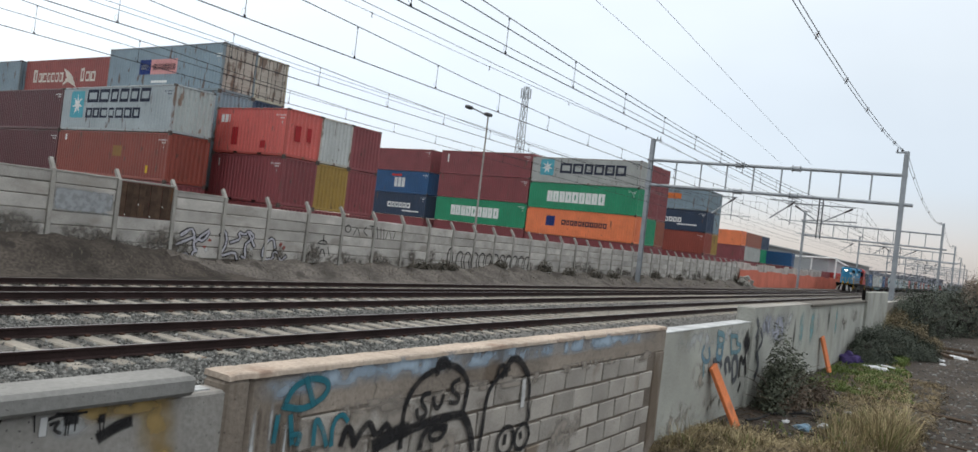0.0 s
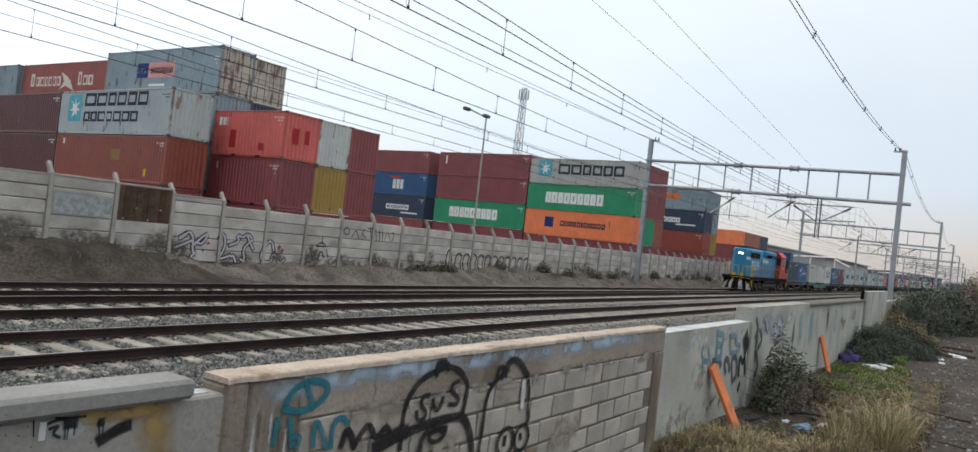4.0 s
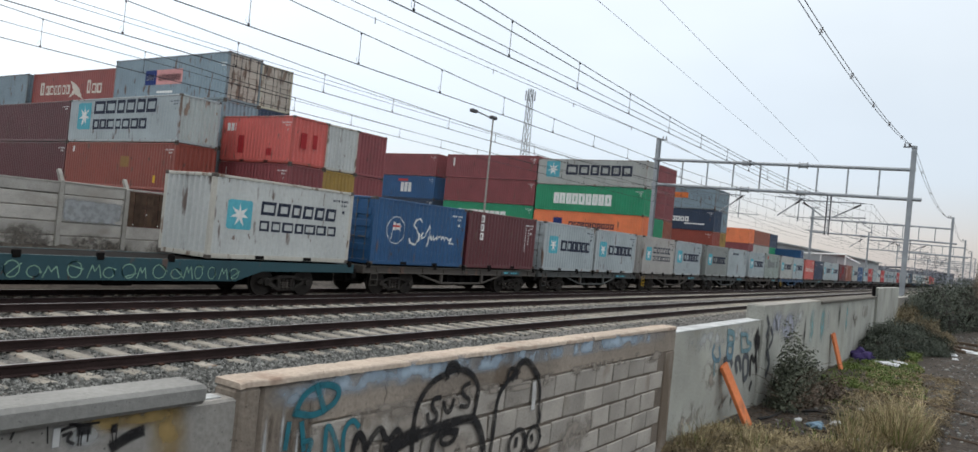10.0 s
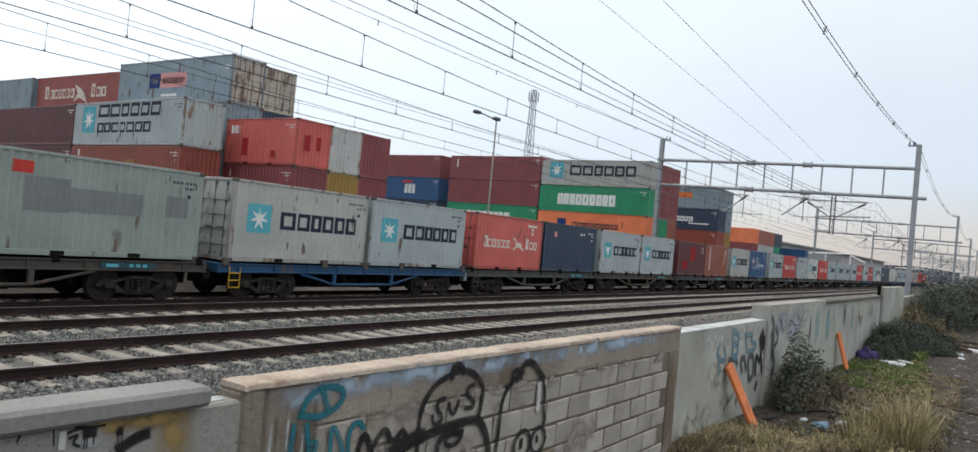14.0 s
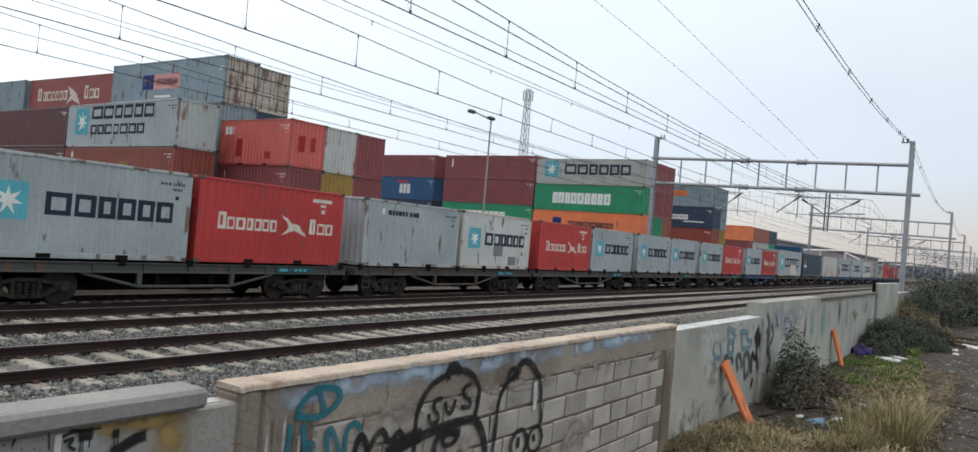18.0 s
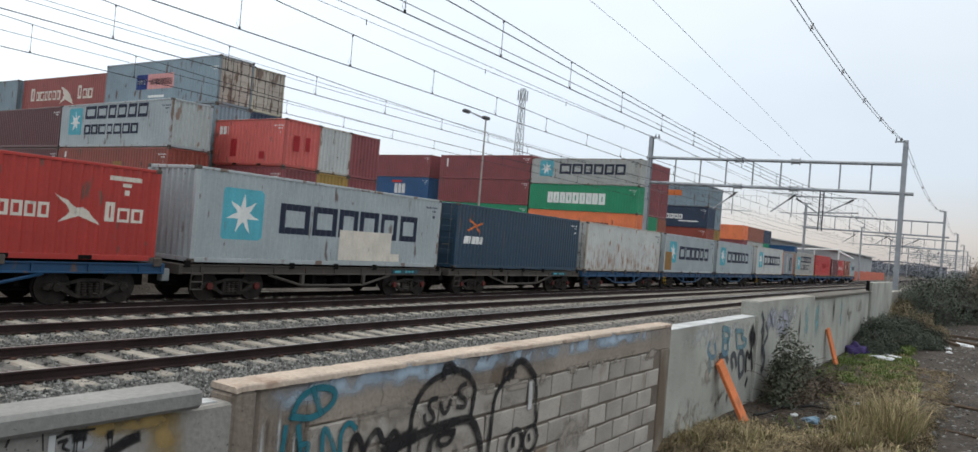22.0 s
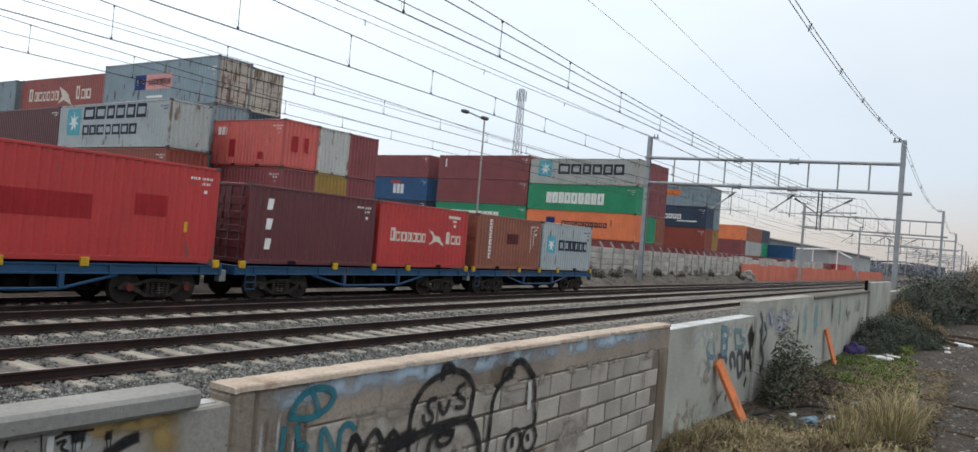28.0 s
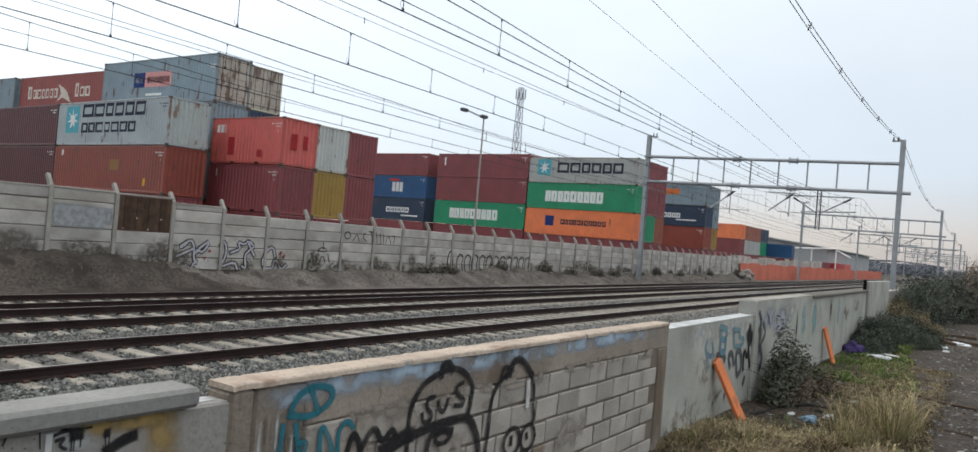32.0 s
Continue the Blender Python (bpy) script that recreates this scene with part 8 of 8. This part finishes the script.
GRASS_BANK = leaf_material("dull_weeds", (0.065, 0.056, 0.042), (0.19, 0.165, 0.125))
tagged(part("dry_grass", grass([(3500, 8.6, 11.2, 0.2, 2.9, 0.16, 1.1), (4500, 11.4, 18, -0.2, 1.9, 0.10, 0.9), (6000, 10, 24, -0.6, 0.9, 0.05, 1.0), (2600, 14, 22, 0.8, 2.4, 0.10, 0.9), (3000, 22, 36, 1.2, 2.0, 0.12, 0.8), (5000, 27.5, 37, 0.6, 2.2, 0.55, 0.7), (2500, 31, 36, 1.5, 2.9, 1.35, 0.5), (1300, 8.8, 10.3, 1.7, 2.95, 0.24, 1.0)], 21), GRASS_D, turn=False), "short dry straw-coloured grass over the earth", "grass", kind="stuff")
tagged(part("green_grass", grass([(48000, 16.5, 27.5, 0.75, 2.9, 0.09, 0.8), (900, 8.6, 12, 0.2, 2.9, 0.15, 0.7), (5000, 13.5, 17.5, 0.5, 2.3, 0.06, 0.7), (24000, 17, 32, -0.2, 1.3, 0.06, 0.9), (16000, 24, 38, 0.9, 1.9, 0.22, 0.6)], 22), GRASS_G, turn=False), "patches of short green grass along the wall", "grass", kind="stuff")
def matted(count, x0, x1, y0, y1, h, seed):
    """Curled dead blades lying over one another in a low mat."""
    rnd = random.Random(seed)
    g = Geo()
    while count:
        x, y = rnd.uniform(x0, x1), rnd.uniform(y0, y1)
        thick = noise.noise((x * 1.3, y * 1.6, seed)) + 0.25
        if rnd.random() > 0.25 + thick * 1.6:
            continue
        count -= 1
        a, wd, ln = rnd.uniform(0, 6.28), rnd.uniform(0.003, 0.006), rnd.uniform(0.12, 0.4)
        z = ground_z(x, y) + rnd.random() * h * max(0.15, thick)
        k = len(g.v)
        for i in range(4):
            px, py = x + math.cos(a) * ln * i / 3, y + math.sin(a) * ln * i / 3
            pz = z + math.sin(math.pi * i / 3) * rnd.uniform(0.02, 0.10) - 0.02 * i
            g.v += [(px - math.sin(a) * wd, py + math.cos(a) * wd, pz), (px + math.sin(a) * wd, py - math.cos(a) * wd, pz + 0.003)]
            a += rnd.uniform(-0.5, 0.5)
        g.f += [(k + 2 * i, k + 2 * i + 1, k + 2 * i + 3, k + 2 * i + 2) for i in range(3)]
    return g


tagged(part("dead_grass", matted(8000, 8.7, 10.7, 1.3, 2.98, 0.16, 61), GRASS_B, turn=False), "curled mat of dead brown grass at the foot of the wall", "grass", kind="stuff")
tagged(part("dead_grass", matted(5000, 9.2, 13.8, 0.5, 1.55, 0.13, 62), GRASS_B, turn=False), "curled mat of dead brown grass beside the path", "grass", kind="stuff")
tagged(part("dead_grass", matted(3000, 8.7, 10.8, 0.7, 2.9, 0.17, 63), GRASS_D, turn=False), "pale straw lying over the dead grass", "grass", kind="stuff")
tagged(part("dead_grass", matted(2500, 13.8, 21, 0.4, 2.0, 0.05, 64), GRASS_B, turn=False), "thin dead grass among the green patches", "grass", kind="stuff")
for cx, cy, r, cnt, h, sd in ((11.9, 0.9, 0.42, 330, 0.74, 31), (12.8, 0.8, 0.45, 240, 0.6, 32), (11.2, 1.3, 0.55, 230, 0.44, 33), (9.5, 2.2, 0.5, 160, 0.34, 34), (10.3, 1.5, 0.4, 180, 0.34, 35), (13.4, 1.2, 0.6, 420, 0.36, 36), (12.5, 1.45, 0.6, 420, 0.34, 37), (9.1, 2.75, 0.3, 120, 0.36, 38)):
    t = thing("grass_tussock", "tall dry straw-coloured grass tussock on the earth", "grass")
    tagged(part("tall_grass", clump(cx, cy, r, cnt, h, sd), GRASS_D, t, turn=False), kind="stuff")
    tagged(part("green_grass", clump(cx, cy, r, cnt // 2, h * 0.62, sd + 50), GRASS_G, t, turn=False), kind="stuff")


def pebbles(count, seed):
    rnd = random.Random(seed)
    g = Geo()
    for _ in range(count):
        x = 9 + 30 * rnd.random() ** 1.5
        y = rnd.uniform(-0.6, 2.6) if rnd.random() < 0.35 else rnd.uniform(-0.8, 1.1)
        s = rnd.uniform(0.008, 0.03) * (1.8 if rnd.random() < 0.06 else 1)
        z = ground_z(x, y)
        g.cbox((-s, -s * 0.8, -s * 0.5), (s, s * 0.8, s * 0.5), s * 0.3, pose(x, y, z + s * 0.2, rnd.uniform(-20, 20), rnd.uniform(-20, 20), rnd.uniform(0, 180)))
    return g


tagged(part("bank_grass", grass([(4000, 8, 95, 24.6, 26.4, 0.16, 0.9)], 23), GRASS_BANK, turn=False), "dull dry weeds on the dirt bank below the wall", "weeds", kind="stuff")
tagged(part("pebbles", pebbles(2200, 5), STONE, turn=False), "small grey stones and rubble on the path", "stones", kind="stuff")

def twigs(count, seed):
    rnd = random.Random(seed)
    g = Geo()
    for _ in range(count):
        x, y = rnd.uniform(10.6, 15.5), rnd.uniform(1.0, 2.9)
        a, ln, z = rnd.uniform(0, 6.28), rnd.uniform(0.1, 0.5), ground_z(x, y) + 0.01
        p = (x, y, z)
        for i in range(2):
            q = (p[0] + math.cos(a) * ln / 2, p[1] + math.sin(a) * ln / 2, z + rnd.uniform(0, 0.05))
            g.rod(p, q, rnd.uniform(0.003, 0.007), 4)
            p, a = q, a + rnd.uniform(-0.5, 0.5)
    return g


tagged(part("dead_twigs", twigs(260, 71), TWIG, turn=False), "dead twigs scattered on the dark earth", "twigs", kind="stuff")

# orange boards leaning on the wall
def board(base, top, width, thick, label):
    """Stands on the ground at base and leans with its upper end at top."""
    b, t = Vector(base), Vector(top)
    zax = (t - b).normalized()
    xax = Vector((1, -0.15, 0)).normalized()
    yax = zax.cross(xax).normalized()
    xax = yax.cross(zax)
    m = Matrix((xax, yax, zax)).transposed().to_4x4()
    m.translation = b
    ob = part("leaning_board", Geo().cbox((-width / 2, -thick / 2, -0.02), (width / 2, thick / 2, (t - b).length), 0.006), PLANK, m=m)
    return tagged(ob, label, "board", "boards leaning on the wall")


board((11.05, 2.64, 0.0), (10.78, 2.99, 0.83), 0.20, 0.05, "orange-painted board leaning against the grey wall")
board((19.6, 2.74, 0.0), (19.45, 2.96, 0.82), 0.20, 0.05, "orange-painted board leaning near the brambles")

# cables, bags and scraps
def ground_line(name, pts, r, mat, label, cat):
    q = []
    for (a, b), (c, d) in zip(pts, pts[1:]):
        for i in range(6):
            x, y = a + (c - a) * i / 6, b + (d - b) * i / 6
            q.append((x, y, ground_z(x, y) + r + 0.015 * math.sin(x * 5)))
    return tagged(part(name, Geo().tube(q, r, 6), mat), label, cat)


RUBBER = material("black_rubber", (0.018, 0.017, 0.017), 0.7, 0, 0.2, 4, 30, 0.1, 0.05)
ground_line("cable", [(11.6, 2.65), (12.6, 2.55), (13.2, 2.2), (13.4, 1.75), (12.9, 1.5)], 0.022, RUBBER, "black cable lying in a loop on the earth", "cable")
ground_line("cable", [(11.3, 2.6), (11.0, 2.3), (11.1, 1.95), (11.5, 1.6), (12.0, 1.5)], 0.026, RUBBER, "black hose lying on the earth by the wall", "cable")
ground_line("branch", [(16.4, 1.4), (16.2, 0.9), (15.8, 0.4), (15.6, -0.2)], 0.03, TWIG, "dead branch across the path", "branch")
ground_line("branch", [(13.6, 0.7), (13.4, 0.3), (13.2, -0.2)], 0.02, TWIG, "thin dead branch on the path", "branch")


def rag(name, x, y, s, h, mat, label, seed, cat="litter"):
    rnd = random.Random(seed)
    b = bmesh.new()
    bmesh.ops.create_icosphere(b, subdivisions=3, radius=1)
    for v in b.verts:
        k = 1 + 0.45 * noise.noise(v.co * 1.7 + Vector((seed, 0, 0))) + 0.25 * noise.noise(v.co * 4.5)
        v.co = Vector((v.co.x * s * k, v.co.y * s * 0.7 * k, max(-0.02, v.co.z * h * k)))
    me = bpy.data.meshes.new(name)
    b.to_mesh(me)
    b.free()
    return tagged(part(name, me, mat, m=pose(x, y, ground_z(x, y), 0, 0, rnd.uniform(0, 180))), label, cat)


WHITE_BAG = material("white_plastic", (0.55, 0.56, 0.57), 0.4, 0, 0.15, 6, 30, 0.1, 0.1)
PURPLE = material("purple_cloth", (0.05, 0.035, 0.11), 0.9, 0, 0.3, 5, 40, 0.2, 0.2)
BLUE_PL = material("pale_blue_plastic", (0.15, 0.24, 0.32), 0.35, 0, 0.2, 6, 30, 0.1, 0.1)
rag("purple_cloth", 22.9, 2.72, 0.42, 0.24, PURPLE, "heap of purple cloth by the brambles", 1)
rag("cloth_scrap", 23.6, 2.5, 0.2, 0.14, material("red_cloth", (0.25, 0.03, 0.03), 0.9), "scrap of red cloth on the grass", 2)
for i, (x, y, s, h) in enumerate(((22.4, 2.05, 0.30, 0.08), (23.2, 1.95, 0.34, 0.07), (14.1, 1.62, 0.07, 0.05), (11.6, 1.35, 0.12, 0.07), (17.3, 1.85, 0.09, 0.05), (28.5, 0.9, 0.3, 0.06), (30.5, 0.5, 0.4, 0.08), (15.2, 2.15, 0.08, 0.04), (27.0, 0.7, 0.12, 0.05), (12.4, 2.25, 0.06, 0.04))):
    rag("plastic_bag", x, y, s, h, WHITE_BAG, "crumpled white plastic bag on the earth", 10 + i)
for i, (x, y, s, h) in enumerate(((12.6, 1.75, 0.10, 0.07), (11.9, 1.6, 0.09, 0.05), (12.9, 1.95, 0.07, 0.05))):
    rag("litter_scrap", x, y, s, h, RUBBER if i else WHITE_BAG, "crumpled scrap of dirty plastic on the earth", 40 + i)
rag("plastic_bottle", 12.15, 1.95, 0.12, 0.09, BLUE_PL, "crumpled pale blue plastic bottle on the earth", 30)
for i, (x, y) in enumerate(((30.2, 0.75), (31.0, 0.35), (33.4, 0.55))):
    ob = part("timber_scrap", Geo().cbox((-0.6, -0.06, 0), (0.6, 0.06, 0.1), 0.01), TWIG, m=pose(x, y, ground_z(x, y), 0, 0, 20 + i * 35))
    tagged(ob, "dark piece of scrap timber on the path", "timber")

WEED_LEAF = leaf_material("grey_dry_weeds", (0.075, 0.066, 0.052), (0.17, 0.15, 0.122))
rw = random.Random(83)
for cx in (33.8, 36.0, 42.5, 48.5, 52.0, 56.5, 60.0, 66.5, 71.0, 78.0, 88.0, 99.5):
    cy, hw = 26.0 + rw.uniform(-0.15, 0.15), rw.uniform(0.5, 1.1)
    wd_ = bush("dry_weed_clump", [(0, 0, hw, 0.3, rw.uniform(0.5, 1.15)), (hw * 0.8, -0.1, hw * 0.7, 0.3, rw.uniform(0.4, 0.7))], 900, 0.04, 10, 200 + int(cx), WEED_LEAF, "grey-brown clump of dry weeds against the panel wall", "weeds", inner=0.6)
    wd_.matrix_basis = pose(cx, cy, ground_z(cx, cy) - 0.08)

# ---- far distance ----
shed = thing("warehouse", "long low grey warehouse with a white canopy frame", "warehouse", pose(0, 0, 0.4))
SHED = material("pale_grey_cladding", (0.36, 0.375, 0.38), 0.7, 0, 0.1, 0.2, 6, 0.05, 0.0)
# Distance haze is put into the roof colour by making it paler.
SHED_ROOF = material("haze_paled_roof_sheet", (0.33, 0.35, 0.355), 0.7, 0, 0.15, 0.2, 6, 0.05, 0.0)
part("wall", Geo().prism([(33, 0), (80, 0), (80, 6.05), (52, 8.2), (33, 6.05)], 213, 300), SHED, shed)
part("roof", Geo().prism([(32, 6.0), (52, 8.2), (81, 6.0), (81, 6.35), (52, 8.6), (32, 6.3)], 212, 301), SHED_ROOF, shed, "shallow grey roof")
for y in (36.6, 30.8):
    part("canopy_post", Geo().cbox((210.8, y - 0.15, 0), (211.1, y + 0.15, 6.0), 0.03), LOGO["white"], shed, "white post")
part("canopy_beam", Geo().rod((211, 42, 5.6), (211, 30.6, 6.2), 0.22, 6), LOGO["white"], shed, "white beam")
part("canopy_beam", Geo().rod((211, 30.8, 5.8), (211, 27.4, 4.2), 0.2, 6), LOGO["white"], shed, "white sloping beam")
# Set far out and scaled to fit the view; haze is in its colour.
hall = thing("far_hall", "huge hazy grey hall far beyond the tracks", "warehouse", pose(0, 0, 0))
HAZE_WALL = material("haze_tinted_wall", (0.20, 0.21, 0.245), 0.9, 0, 0.08, 0.05, 3, 0.05, 0.0)
part("wall", Geo().box((920, 34, -1), (990, 118, 10.5)), HAZE_WALL, hall)
part("roof", Geo().prism([(32, 10.4), (76, 13.2), (120, 10.4), (120, 11.0), (76, 13.8), (32, 11.0)], 918, 992), HAZE_WALL, hall)
for i in range(7):
    part("loading_door", Geo().box((919.7, 40 + i * 10.5, 0), (920.1, 45 + i * 10.5, 5.5)), SHED, hall)


def far_trees(x0, x1, y0, y1, count, h, seed, leaf, label):
    rnd = random.Random(seed)
    bl = []
    for _ in range(count):
        bl.append((rnd.uniform(x0, x1), rnd.uniform(y0, y1), rnd.uniform(5, 10), rnd.uniform(5, 10), h * rnd.uniform(0.7, 1.2)))
    g = leaves(bl, count * 800, 0.6, seed, shell=(0.6, 1.02))
    ob = tagged(part("far_trees", g, leaf, turn=False), label, "trees", kind="stuff")
    return ob


# The leaf colours carry the distance haze: pale blue-grey instead of green.
FAR_LEAF = leaf_material("haze_tinted_leaves", (0.155, 0.165, 0.19), (0.185, 0.195, 0.22))
far_trees(330, 420, 34, 75, 24, 5.0, 41, FAR_LEAF, "far haze-paled line of trees behind the yard")
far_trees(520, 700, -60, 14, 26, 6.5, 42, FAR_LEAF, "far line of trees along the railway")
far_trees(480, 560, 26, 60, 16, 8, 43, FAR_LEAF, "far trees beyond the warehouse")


# ---- what moves: the train rolls evenly, shifted before 7.7 s to fit the view ----
def motions():
    rows = [(t, -SPEED * (t - T_REF) - (0.65 if t < 7.7 else 0.0)) for t in (0.0, 2.5, 5.0, 6.5, 7.0, 7.3, 7.6, 7.8, 8.0, 8.3, 8.6, 10.0, 14.0, 18.0, 22.0, 27.0, 32.0)]
    for ob, m in MOVING:
        walk(ob, [(t, Matrix.Translation((x, 0, 0)) @ m) for t, x in rows])


motions()
